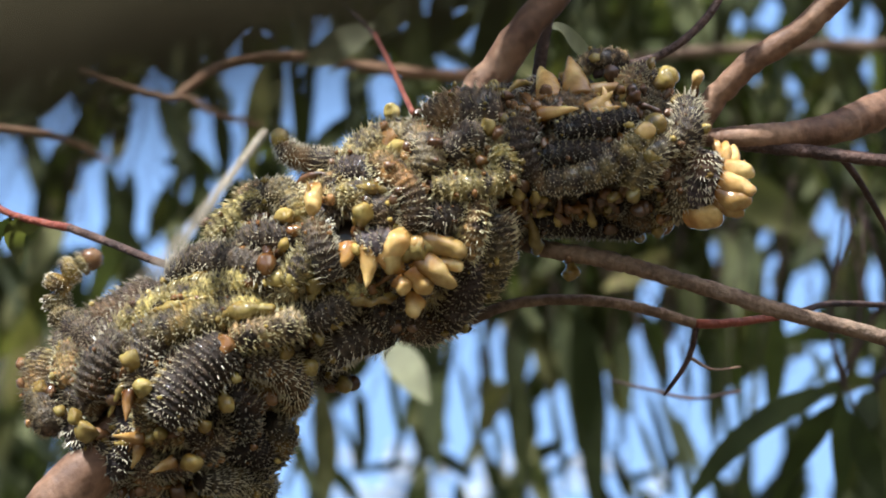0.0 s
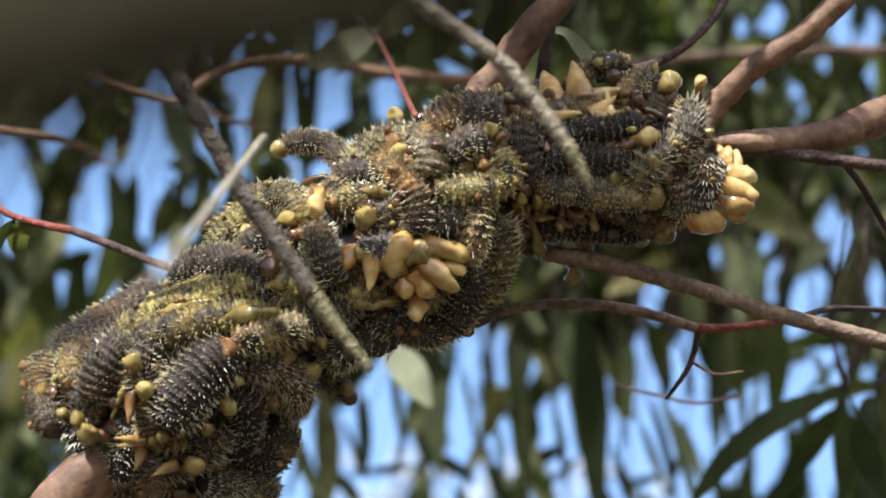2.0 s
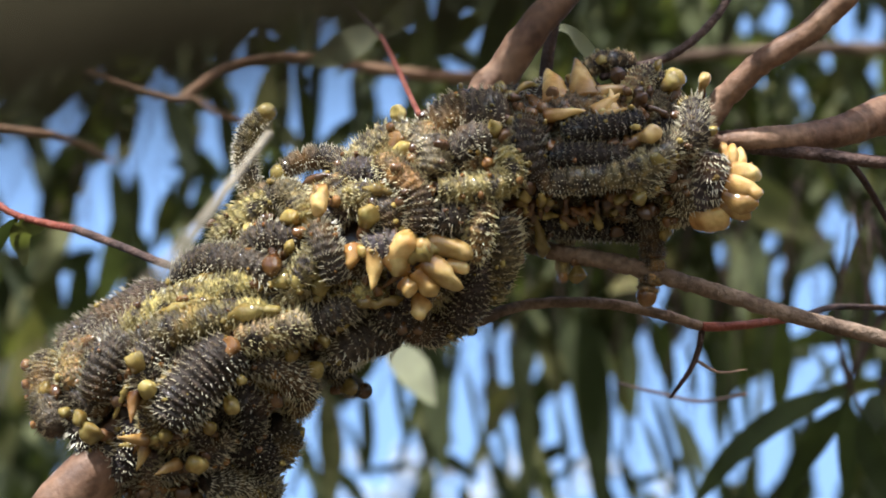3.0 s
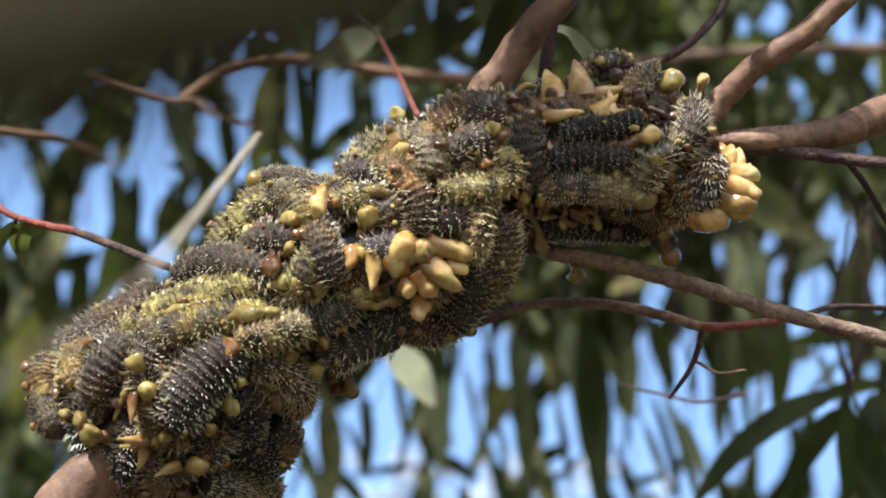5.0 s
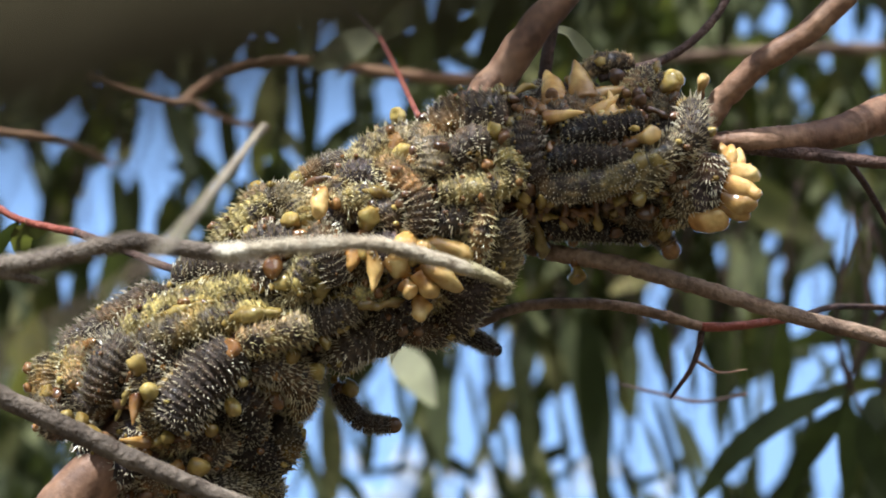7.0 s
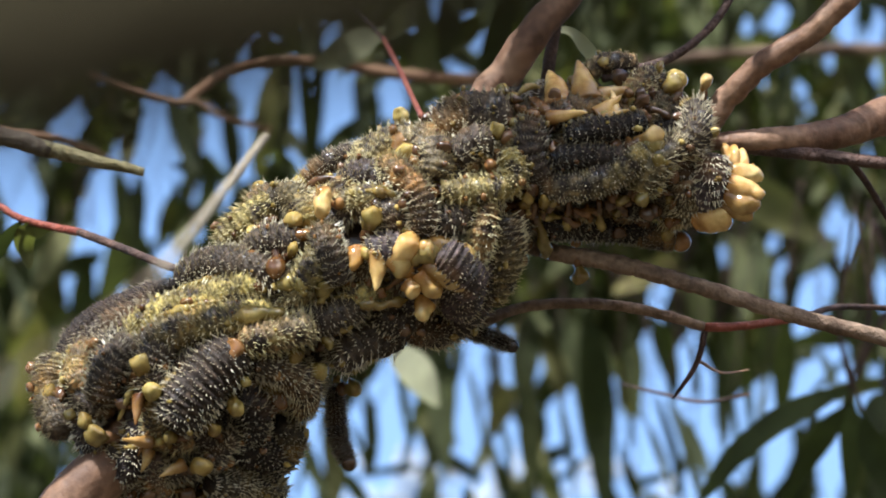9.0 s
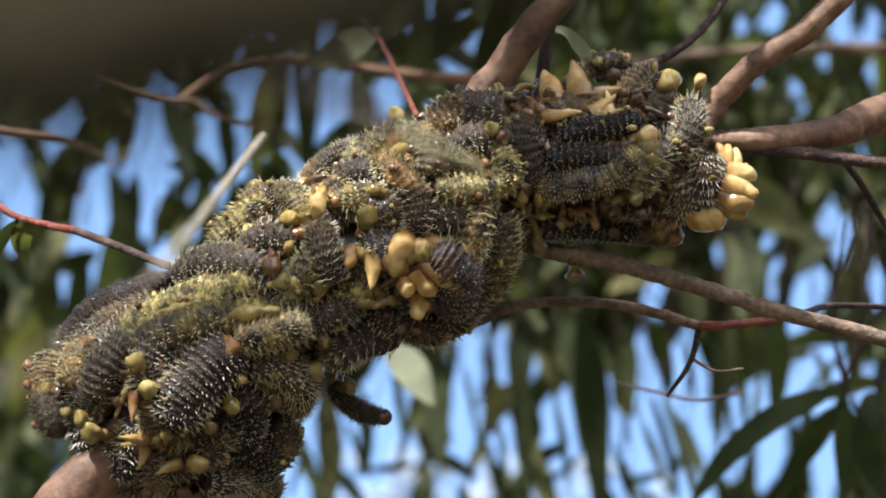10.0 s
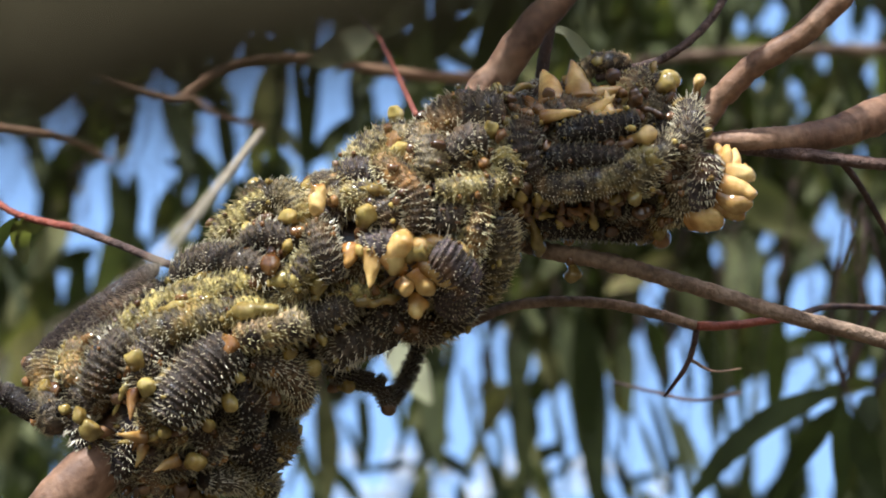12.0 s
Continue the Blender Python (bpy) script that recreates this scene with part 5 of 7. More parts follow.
    behind((-2.69, -5.39), (-1.88, -6.5), 0.0, 0.34, LEAF, -200)
    behind((-3.77, -4.47), (-2.93, -6.29), 0.06, 0.38, LEAF, -210)
    behind((-2.02, -3.35), (-1.85, -5.66), 0.06, 0.34, LEAF, -190)
    behind((-1.2, -2.79), (-0.98, -4.75), 0.03, 0.2, LEAF, -190)
    behind((-0.25, -2.09), (-0.03, -5.59), 0.08, 0.85, LEAF, -200)
    behind((-2.44, -4.19), (-1.88, -5.73), 0.04, 0.14, LEAF, -190)
    behind((-1.74, -3.91), (-2.02, -5.59), 0.03, 0.14, LEAF, -210)
    behind((-0.69, -3.49), (-1.18, -5.73), 0.06, 0.16, LEAF, -200)
    behind((0.5, -2.79), (0.92, -5.03), 0.04, 0.14, LEAF, -190)
    behind((4.07, -2.93), (3.86, -4.47), 0.03, 0.14, LEAF, -200)
    behind((2.74, -3.49), (3.16, -6.15), 0.06, 0.17, LEAF, -200)
    behind((3.58, -5.03), (2.46, -6.01), 0.04, 0.16, LEAF, -220)
    behind((4.91, -4.19), (5.61, -6.15), 0.04, 0.17, LEAF, -170)
    behind((6.03, -2.23), (6.31, -3.91), 0.03, 0.14, LEAF, -170)
    behind((6.17, -4.19), (5.54, -6.15), 0.04, 0.16, LEAF, -180)
    behind((7.08, -3.63), (7.29, -5.73), 0.04, 0.14, LEAF, -170)
    behind((7.92, -3.07), (7.64, -4.75), 0.03, 0.14, LEAF, -170)
    behind((9.18, -2.37), (9.74, -3.91), 0.04, 0.17, LEAF, -160)
    behind((10.02, -2.51), (8.9, -3.77), 0.04, 0.16, LEAF, -170)
    behind((-3.42, -5.03), (-3.84, -6.29), 0.03, 0.16, LEAF, -200)
    behind((1.34, -4.19), (1.62, -5.59), 0.03, 0.16, LEAF, -210)
    beside((-1.4, -2.35), (-0.18, -3.85), 0.1, 0.80, PALELEAF, -90)
    behind((-2.13, -5.67), (-0.5, -5.39), 0.07, 0.19, LEAF, -210)
    behind((-0.55, -4.83), (0.9, -5.81), 0.06, 0.38, LEAF, -210)
    behind((1.15, -4.41), (0.59, -5.84), 0.0, 0.27, LEAF, -220)
    behind((1.4, -3.23), (1.15, -4.68), 0.0, 0.66, LEAF, -210)
    behind((-2.3, -2.23), (-2.58, -3.91), 0.0, 0.94, LEAF, -230)
    behind((0.36, -2.09), (0.22, -3.49), 0.0, 0.19, LEAF, -210)
    behind((1.15, -2.23), (1.23, -3.49), 0.0, 0.31, LEAF, -220)
    behind((-0.34, -5.59), (-0.9, -6.43), 0.0, 0.25, LEAF, -230)
    behind((0.99, -5.03), (2.04, -6.15), 0.0, 0.19, LEAF, -220)
    behind((3.44, -1.32), (3.95, -6.85), 0.14, 0.88, LEAF, -150)
    behind((3.11, -1.67), (3.42, -5.03), 0.08, 0.66, LEAF, -190)
    behind((2.04, -1.39), (1.88, -4.05), 0.0, 0.69, LEAF, -200)
    behind((1.79, -2.65), (2.07, -6.01), 0.08, 0.56, LEAF, -190)
    behind((2.49, -1.67), (2.86, -3.7), 0.0, 0.6, LEAF, -210)
    behind((2.3, -3.77), (2.16, -5.52), 0.0, 0.5, LEAF, -210)
    behind((3.16, -4.83), (1.97, -5.24), 0.06, 0.41, LEAF, -220)
    behind((1.74, -3.29), (1.01, -4.58), 0.0, 0.53, OLIVELEAF, -200)
    behind((4.23, 0.01), (3.53, -1.81), 0.0, 0.94, LEAF, -210)
    behind((4.73, -0.41), (4.48, -3.07), 0.0, 0.72, LEAF, -200)
    behind((3.86, -1.39), (4.31, -3.18), 0.0, 0.69, LEAF, -220)
    behind((4.51, -1.81), (4.73, -4.12), 0.04, 0.47, LEAF, -200)
    behind((5.1, -1.53), (5.74, -3.79), 0.07, 0.5, LEAF, -180)
    behind((5.12, -3.49), (5.91, -6.36), 0.07, 0.24, LEAF, -170)
    behind((5.43, -3.49), (6.38, -6.64), 0.08, 0.28, LEAF, -160)
    behind((5.89, -4.12), (6.52, -6.01), 0.06, 0.22, LEAF, -150)
    behind((6.75, -1.95), (6.86, -5.1), 0.07, 0.34, LEAF, -160)
    behind((7.22, -1.53), (7.06, -4.12), 0.0, 0.34, OLIVELEAF, -170)
    behind((7.78, -1.67), (7.98, -3.35), 0.0, 0.41, OLIVELEAF, -180)
    behind((7.34, -2.09), (7.62, -4.96), 0.04, 0.2, LEAF, -160)
    behind((8.43, -1.53), (8.34, -4.4), 0.04, 0.53, LEAF, -140)
    behind((5.99, -0.41), (6.44, -2.23), 0.0, 0.63, OLIVELEAF, -190)
    behind((6.61, 0.29), (6.19, -1.25), 0.0, 0.63, LEAF, -210)
    behind((7.22, 0.43), (7.42, -1.81), 0.0, 0.56, OLIVELEAF, -190)
    behind((7.67, 0.43), (7.84, -1.53), 0.0, 0.56, LEAF, -200)
    behind((8.65, 0.15), (8.54, -2.37), 0.0, 0.34, LEAF, -190)
    behind((11.07, -1.75), (8.27, -2.28), 0.08, 0.6, LEAF, -170)
    behind((10.28, -0.41), (10.64, -2.93), 0.0, 0.63, LEAF, -170)
    behind((10.42, -2.09), (10.33, -3.63), 0.0, 0.22, OLIVELEAF, -150)
    behind((9.72, 0.29), (8.68, -0.63), 0.0, 0.47, LEAF, -200)
    behind((9.6, -1.11), (10.02, -2.09), 0.0, 0.56, LEAF, -200)
    behind((2.46, -0.27), (3.16, -1.67), 0.0, 0.69, LEAF, -220)
    behind((4.98, 0.15), (5.54, -0.55), 0.0, 0.78, LEAF, -210)
    behind((1.62, -0.41), (2.88, -1.39), 0.0, 0.63, OLIVELEAF, -220)
    behind((8.97, -2.23), (8.62, -2.79), 0.0, 0.63, LEAF, -200)
    behind((4.28, -4.75), (4.7, -6.43), 0.0, 0.22, LEAF, -220)
    behind((4.56, -5.87), (5.68, -5.59), 0.04, 0.22, LEAF, -220)
    behind((7.08, 1.97), (9.18, 0.29), -0.11, 1.1, OLIVELEAF, -170)
    behind((6.38, 2.81), (7.64, 1.55), 0.0, 0.94, LEAF, -200)
    behind((9.18, 5.33), (6.38, 4.63), 0.08, 0.88, OLIVELEAF, -190)
    behind((10.86, 4.91), (9.04, 3.79), 0.06, 0.63, LEAF, -200)
    beside((10.02, -3.46), (6.31, -6.43), -0.48, 0.71, LEAF, -60)
    beside((9.97, -3.79), (8.43, -6.64), -0.2, 0.71, LEAF, -64)
    beside((9.91, -3.49), (10.05, -6.57), 0.11, 0.51, LEAF, -66)
    beside((10.33, -4.05), (11.14, -6.29), -0.08, 0.61, LEAF, -58)
    beside((11.14, -3.23), (8.9, -3.93), -0.08, 0.34, LEAF, -70)
    beside((10.86, -3.63), (10.16, -4.61), 0.0, 0.73, LEAF, -75)


hanging_foliage()

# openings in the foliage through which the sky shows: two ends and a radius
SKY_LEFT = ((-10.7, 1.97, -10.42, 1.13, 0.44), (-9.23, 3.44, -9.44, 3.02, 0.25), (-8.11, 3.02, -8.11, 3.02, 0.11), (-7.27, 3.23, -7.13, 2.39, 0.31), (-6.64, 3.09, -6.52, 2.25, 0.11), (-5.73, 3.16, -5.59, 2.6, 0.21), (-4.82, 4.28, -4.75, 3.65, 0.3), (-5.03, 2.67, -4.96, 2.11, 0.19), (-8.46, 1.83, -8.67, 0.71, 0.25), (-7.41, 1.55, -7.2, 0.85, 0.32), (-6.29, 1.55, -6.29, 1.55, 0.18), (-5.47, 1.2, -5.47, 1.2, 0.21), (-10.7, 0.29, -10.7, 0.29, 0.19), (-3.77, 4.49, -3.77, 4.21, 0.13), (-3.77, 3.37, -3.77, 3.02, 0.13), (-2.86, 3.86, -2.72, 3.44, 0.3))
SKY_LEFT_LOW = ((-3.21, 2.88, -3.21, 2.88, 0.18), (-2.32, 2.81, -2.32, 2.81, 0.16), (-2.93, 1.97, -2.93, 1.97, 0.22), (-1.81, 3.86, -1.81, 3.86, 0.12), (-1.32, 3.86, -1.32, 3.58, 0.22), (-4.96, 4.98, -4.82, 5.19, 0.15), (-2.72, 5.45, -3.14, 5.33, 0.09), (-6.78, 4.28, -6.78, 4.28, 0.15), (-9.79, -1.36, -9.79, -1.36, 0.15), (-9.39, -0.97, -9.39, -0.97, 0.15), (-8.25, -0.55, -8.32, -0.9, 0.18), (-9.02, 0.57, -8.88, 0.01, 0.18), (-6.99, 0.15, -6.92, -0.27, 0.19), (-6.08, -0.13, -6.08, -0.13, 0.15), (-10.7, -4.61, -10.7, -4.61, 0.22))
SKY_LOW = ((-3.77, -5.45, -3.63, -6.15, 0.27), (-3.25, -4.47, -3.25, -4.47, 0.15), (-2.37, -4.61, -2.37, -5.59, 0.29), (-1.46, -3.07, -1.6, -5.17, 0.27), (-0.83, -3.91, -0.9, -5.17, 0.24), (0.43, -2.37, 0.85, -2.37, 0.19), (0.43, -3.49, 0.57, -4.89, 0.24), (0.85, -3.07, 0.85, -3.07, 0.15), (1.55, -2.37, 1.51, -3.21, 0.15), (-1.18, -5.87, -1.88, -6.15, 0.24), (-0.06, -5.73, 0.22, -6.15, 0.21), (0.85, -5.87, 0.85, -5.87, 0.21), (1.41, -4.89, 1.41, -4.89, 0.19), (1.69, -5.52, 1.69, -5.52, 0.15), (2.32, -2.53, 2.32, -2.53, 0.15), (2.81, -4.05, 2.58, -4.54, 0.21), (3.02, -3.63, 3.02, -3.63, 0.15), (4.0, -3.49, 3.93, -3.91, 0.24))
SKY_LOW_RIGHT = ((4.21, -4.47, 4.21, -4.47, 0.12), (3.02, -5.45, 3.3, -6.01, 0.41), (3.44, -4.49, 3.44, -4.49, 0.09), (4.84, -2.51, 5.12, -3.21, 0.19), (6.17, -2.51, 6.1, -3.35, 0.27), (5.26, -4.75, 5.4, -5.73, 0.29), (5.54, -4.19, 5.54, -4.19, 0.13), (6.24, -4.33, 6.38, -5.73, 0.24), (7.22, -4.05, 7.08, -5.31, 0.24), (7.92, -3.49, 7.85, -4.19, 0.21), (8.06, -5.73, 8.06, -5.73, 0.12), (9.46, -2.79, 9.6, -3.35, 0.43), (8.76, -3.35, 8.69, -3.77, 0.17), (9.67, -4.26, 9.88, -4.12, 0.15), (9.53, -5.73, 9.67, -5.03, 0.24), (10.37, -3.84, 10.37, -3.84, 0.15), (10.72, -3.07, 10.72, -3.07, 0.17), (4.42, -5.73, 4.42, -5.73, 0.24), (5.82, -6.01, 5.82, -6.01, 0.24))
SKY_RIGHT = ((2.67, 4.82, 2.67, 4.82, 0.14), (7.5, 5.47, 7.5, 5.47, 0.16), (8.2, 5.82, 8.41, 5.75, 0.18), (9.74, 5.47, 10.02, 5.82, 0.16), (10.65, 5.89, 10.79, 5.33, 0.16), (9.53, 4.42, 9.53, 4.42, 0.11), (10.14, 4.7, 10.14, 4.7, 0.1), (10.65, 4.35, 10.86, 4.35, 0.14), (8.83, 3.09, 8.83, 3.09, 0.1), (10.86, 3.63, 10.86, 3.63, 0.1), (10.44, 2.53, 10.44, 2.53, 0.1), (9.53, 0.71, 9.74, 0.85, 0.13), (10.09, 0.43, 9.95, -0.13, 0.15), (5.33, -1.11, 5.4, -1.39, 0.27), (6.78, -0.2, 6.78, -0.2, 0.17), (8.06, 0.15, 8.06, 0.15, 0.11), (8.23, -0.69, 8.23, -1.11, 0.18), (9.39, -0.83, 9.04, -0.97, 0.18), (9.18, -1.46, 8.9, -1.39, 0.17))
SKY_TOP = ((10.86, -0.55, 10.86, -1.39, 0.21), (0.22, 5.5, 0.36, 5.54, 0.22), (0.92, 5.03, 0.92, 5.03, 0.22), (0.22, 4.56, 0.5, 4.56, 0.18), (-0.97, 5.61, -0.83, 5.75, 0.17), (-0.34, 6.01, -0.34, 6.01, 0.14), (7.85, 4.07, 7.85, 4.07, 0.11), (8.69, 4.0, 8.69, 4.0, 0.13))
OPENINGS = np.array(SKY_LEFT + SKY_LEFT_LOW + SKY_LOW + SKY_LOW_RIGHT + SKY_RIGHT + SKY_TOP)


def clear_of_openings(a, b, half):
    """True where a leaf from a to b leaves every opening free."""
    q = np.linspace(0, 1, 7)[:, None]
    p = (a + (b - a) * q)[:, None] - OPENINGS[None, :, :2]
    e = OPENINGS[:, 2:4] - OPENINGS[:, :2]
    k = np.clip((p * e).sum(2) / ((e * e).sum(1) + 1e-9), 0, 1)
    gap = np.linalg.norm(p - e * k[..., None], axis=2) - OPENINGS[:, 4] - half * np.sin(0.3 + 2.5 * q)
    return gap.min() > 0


def crown_fill():
    """The crown behind: overlapping drooping leaves with openings between them."""
    tree = bpy.data.objects["gum_tree"]
    rng = np.random.default_rng(78)
    for mat, tries in ((LEAF, 3900), (OLIVELEAF, 1800)):
        vs, fs, o = [], [], 0
        for _ in range(tries):
            a = np.array((rng.uniform(-11.8, 11.8), rng.uniform(-6.0, 8.4)) if rng.random() < 0.6 else (rng.uniform(1.0, 11.8), rng.uniform(-1.5, 8.4)))
            b = a + np.array((rng.normal(-0.1, 0.85), -rng.uniform(0.8, 2.9)))
            width = rng.uniform(0.20, 0.60)
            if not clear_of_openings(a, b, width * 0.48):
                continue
            depth = rng.uniform(-330, -200)
            k = (REACH * 100 - depth) / (REACH * 100)
            bend = rng.uniform(-0.2, 0.2)
            pts = [(a[0] * k, a[1] * k, depth), ((a[0] * 0.5 + b[0] * 0.5 + bend) * k, (a[1] + b[1]) * 0.5 * k, depth + rng.uniform(-3, 3)), (b[0] * k, b[1] * k, depth + rng.uniform(-6, 6))]
            v, f = ribbon(pts, width * k, rng.uniform(-0.5, 0.5), rng.uniform(0, 6), 9)
            vs.append(v)
            fs += [tuple(o + q for q in face) for face in f]
            o += len(v)
        part("foliage", np.vstack(vs), fs, mat, tree, "drooping sickle-shaped leaves", True, None, "stuff")


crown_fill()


# ---- unseen gum trees added round about to block sky light ----
def build_woods():
    rng = np.random.default_rng(21)
    ob = thing("gum_woodland", (0, -5, 0), "surrounding gum woodland with loose olive-green crowns", "woodland", "", "stuff")
    trunks_v, trunks_f, v, f = [], [], [], []
    for k in range(34):
        bearing = -40 + 260 * (k + rng.random()) / 34
        # left open towards the sun so that it reaches the larvae
        if 90 < bearing < 162:
            continue
        a = math.radians(bearing)
        d = rng.uniform(4.0, 9)
        foot = np.array((math.cos(a) * d, -math.sin(a) * d, -0.1))
        high = rng.uniform(4.5, 9.0)
        c = foot[None] + np.linspace(0, 1, 12)[:, None] * np.array((rng.normal(0, 0.4), rng.normal(0, 0.4), high))
        tv, tf = tube(c, np.linspace(0.11, 0.03, 12), 8)
        o = len(trunks_v)
        trunks_v += list(tv)
        trunks_f += [tuple(o + q for q in face) for face in tf]
        for _ in range(520):
            p = c[-1] + rng.normal(size=3) * (1.3, 1.3, 2.6) - (0, 0, 2.2)
            if p[1] > -1.2 and abs(p[0]) < 2.6:
                continue
            s = rng.uniform(0.25, 0.6)
            e1 = rng.normal(size=3)
            e1[2] -= 1.2
            e1 /= np.linalg.norm(e1)
            e2 = np.cross(e1, rng.normal(size=3))
            e2 /= np.linalg.norm(e2)
            o = len(v)
            v += [p, p + e1 * s * 0.4 + e2 * s * 0.13, p + e1 * s, p + e1 * s * 0.4 - e2 * s * 0.13]
            f.append((o, o + 1, o + 2, o + 3))
    # unseen low wood ahead and nearer bushes, added to block sky near the horizon
    for k in range(46):
        a = math.radians(200 + 140 * (k + rng.random()) / 46)
        d = rng.uniform(6, 16)
        foot = np.array((math.cos(a) * d, -math.sin(a) * d, -0.1))
        high = 1.2 + d * rng.uniform(0.18, 0.28)
        c = foot[None] + np.linspace(0, 1, 12)[:, None] * np.array((rng.normal(0, 0.4), rng.normal(0, 0.4), high))
        tv, tf = tube(c, np.linspace(0.10, 0.03, 12), 8)
        o = len(trunks_v)
        trunks_v += list(tv)
        trunks_f += [tuple(o + q for q in face) for face in tf]
        for _ in range(620):
            p = foot + rng.normal(size=3) * (1.2, 1.2, 0.35 * high) + (0, 0, 0.6 * high)
            if p[2] < 0.1 or p[2] - 1.6 > 0.36 * math.hypot(p[0], p[1]):
                continue
            s = rng.uniform(0.25, 0.6)
            e1 = rng.normal(size=3)
            e1[2] -= 1.2
            e1 /= np.linalg.norm(e1)
            e2 = np.cross(e1, rng.normal(size=3))
            e2 /= np.linalg.norm(e2)
            o = len(v)
            v += [p, p + e1 * s * 0.4 + e2 * s * 0.13, p + e1 * s, p + e1 * s * 0.4 - e2 * s * 0.13]
            f.append((o, o + 1, o + 2, o + 3))
    part("trunk", np.array(trunks_v), trunks_f, GREYBARK, ob, "", True, None, "stuff")
    part("foliage", np.array(v), f, LEAF, ob, "", False, None, "stuff")


build_woods()


# ---- dark bough close to the lens ----
def build_near_bough():
    ob = thing("near_sapling", (-0.35, 0.12, 0), "brown sapling close by, darkened as if shaded, out of focus", "tree")
    inv = PLANE.inverted()
    k = 0.11
    a, b = EYE + (at((-17.98, 3.75, 0.00)) - EYE) * k, EYE + (at((-10.98, 4.8, 0.00)) - EYE) * k
    c, d = EYE + (at((-4.96, 6.25, 0.00)) - EYE) * k, EYE + (at((3.02, 8.75, 0.00)) - EYE) * k
    knee = a + Vector((-0.1, 0, -0.10))
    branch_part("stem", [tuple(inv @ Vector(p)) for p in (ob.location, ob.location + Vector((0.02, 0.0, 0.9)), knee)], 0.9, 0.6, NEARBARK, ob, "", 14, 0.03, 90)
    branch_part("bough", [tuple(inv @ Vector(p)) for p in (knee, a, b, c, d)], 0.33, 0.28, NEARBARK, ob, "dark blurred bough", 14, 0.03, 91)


build_near_bough()


# ---- the forked stick that is waved at the larvae ----
stick = thing("forked_stick", at((0, 0, 5)), "forked dry twig with two greenish-tipped prongs, waved at the larvae", "stick")


def build_stick():
    o = (1.96, -0.86, 5.00)
    stick.matrix_basis = Matrix.Translation(at(o)) @ TURNED
    branch_part("handle", [(-27.96, 0.28, 5.00), (-22.59, -0.39, 5.00), (-16.15, -0.32, 5.00)], 0.36, 0.31, STICK, stick, "", 12, 0.06, 70)
    branch_part("prong", [(-16.42, -0.32, 5.00), (-13.20, -0.66, 5.00), (-10.52, -0.23, 5.00), (-9.31, -0.07, 5.00), (-7.16, 0.35, 5.00), (-6.23, 0.23, 5.00), (-4.62, 0.01, 5.00)], 0.29, 0.21, STICK, stick, "", 12, 0.07, 71)
    branch_part("prong_end", [(-4.75, 0.03, 5.00), (-3.54, 0.15, 5.00), (-2.20, 0.20, 5.00), (-1.13, 0.17, 5.00), (0.21, -0.19, 5.00), (1.15, -0.50, 5.00)], 0.21, 0.17, PALE, stick, "bleached length of the prong", 12, 0.06, 72)
    branch_part("scar", [(-4.91, 0.03, 5.00), (-4.72, 0.04, 5.05), (-4.51, 0.05, 5.05), (-4.32, 0.07, 5.00)], 0.22, 0.24, WHITEWOOD, stick, "bare white wood where the bark is torn off", 12, 0.03, 77)
    branch_part("prong_tip", [(1.02, -0.44, 5.00), (1.56, -0.66, 5.00), (1.99, -0.89, 5.00)], 0.18, 0.11, TIP, stick, "greenish tip", 10, 0.05, 73)
    branch_part("prong", [(-16.42, -0.25, 5.00), (-13.47, -1.53, 5.00), (-10.52, -3.07, 5.00), (-8.51, -4.08, 5.00), (-6.49, -5.08, 5.00), (-4.48, -5.94, 5.00), (-1.66, -6.90, 5.00)], 0.29, 0.21, STICK, stick, "", 12, 0.07, 74)
    branch_part("prong_tip", [(-1.93, -6.82, 5.00), (-0.59, -7.23, 5.00), (0.51, -7.54, 5.00)], 0.21, 0.10, TIP, stick, "greenish tip", 10, 0.05, 75)
    branch_part("spur", [(-11.32, -0.12, 5.00), (-10.25, -0.28, 5.00), (-9.11, -0.55, 5.00)], 0.25, 0.08, STICK, stick, "broken side shoot", 10, 0.06, 76)


build_stick()


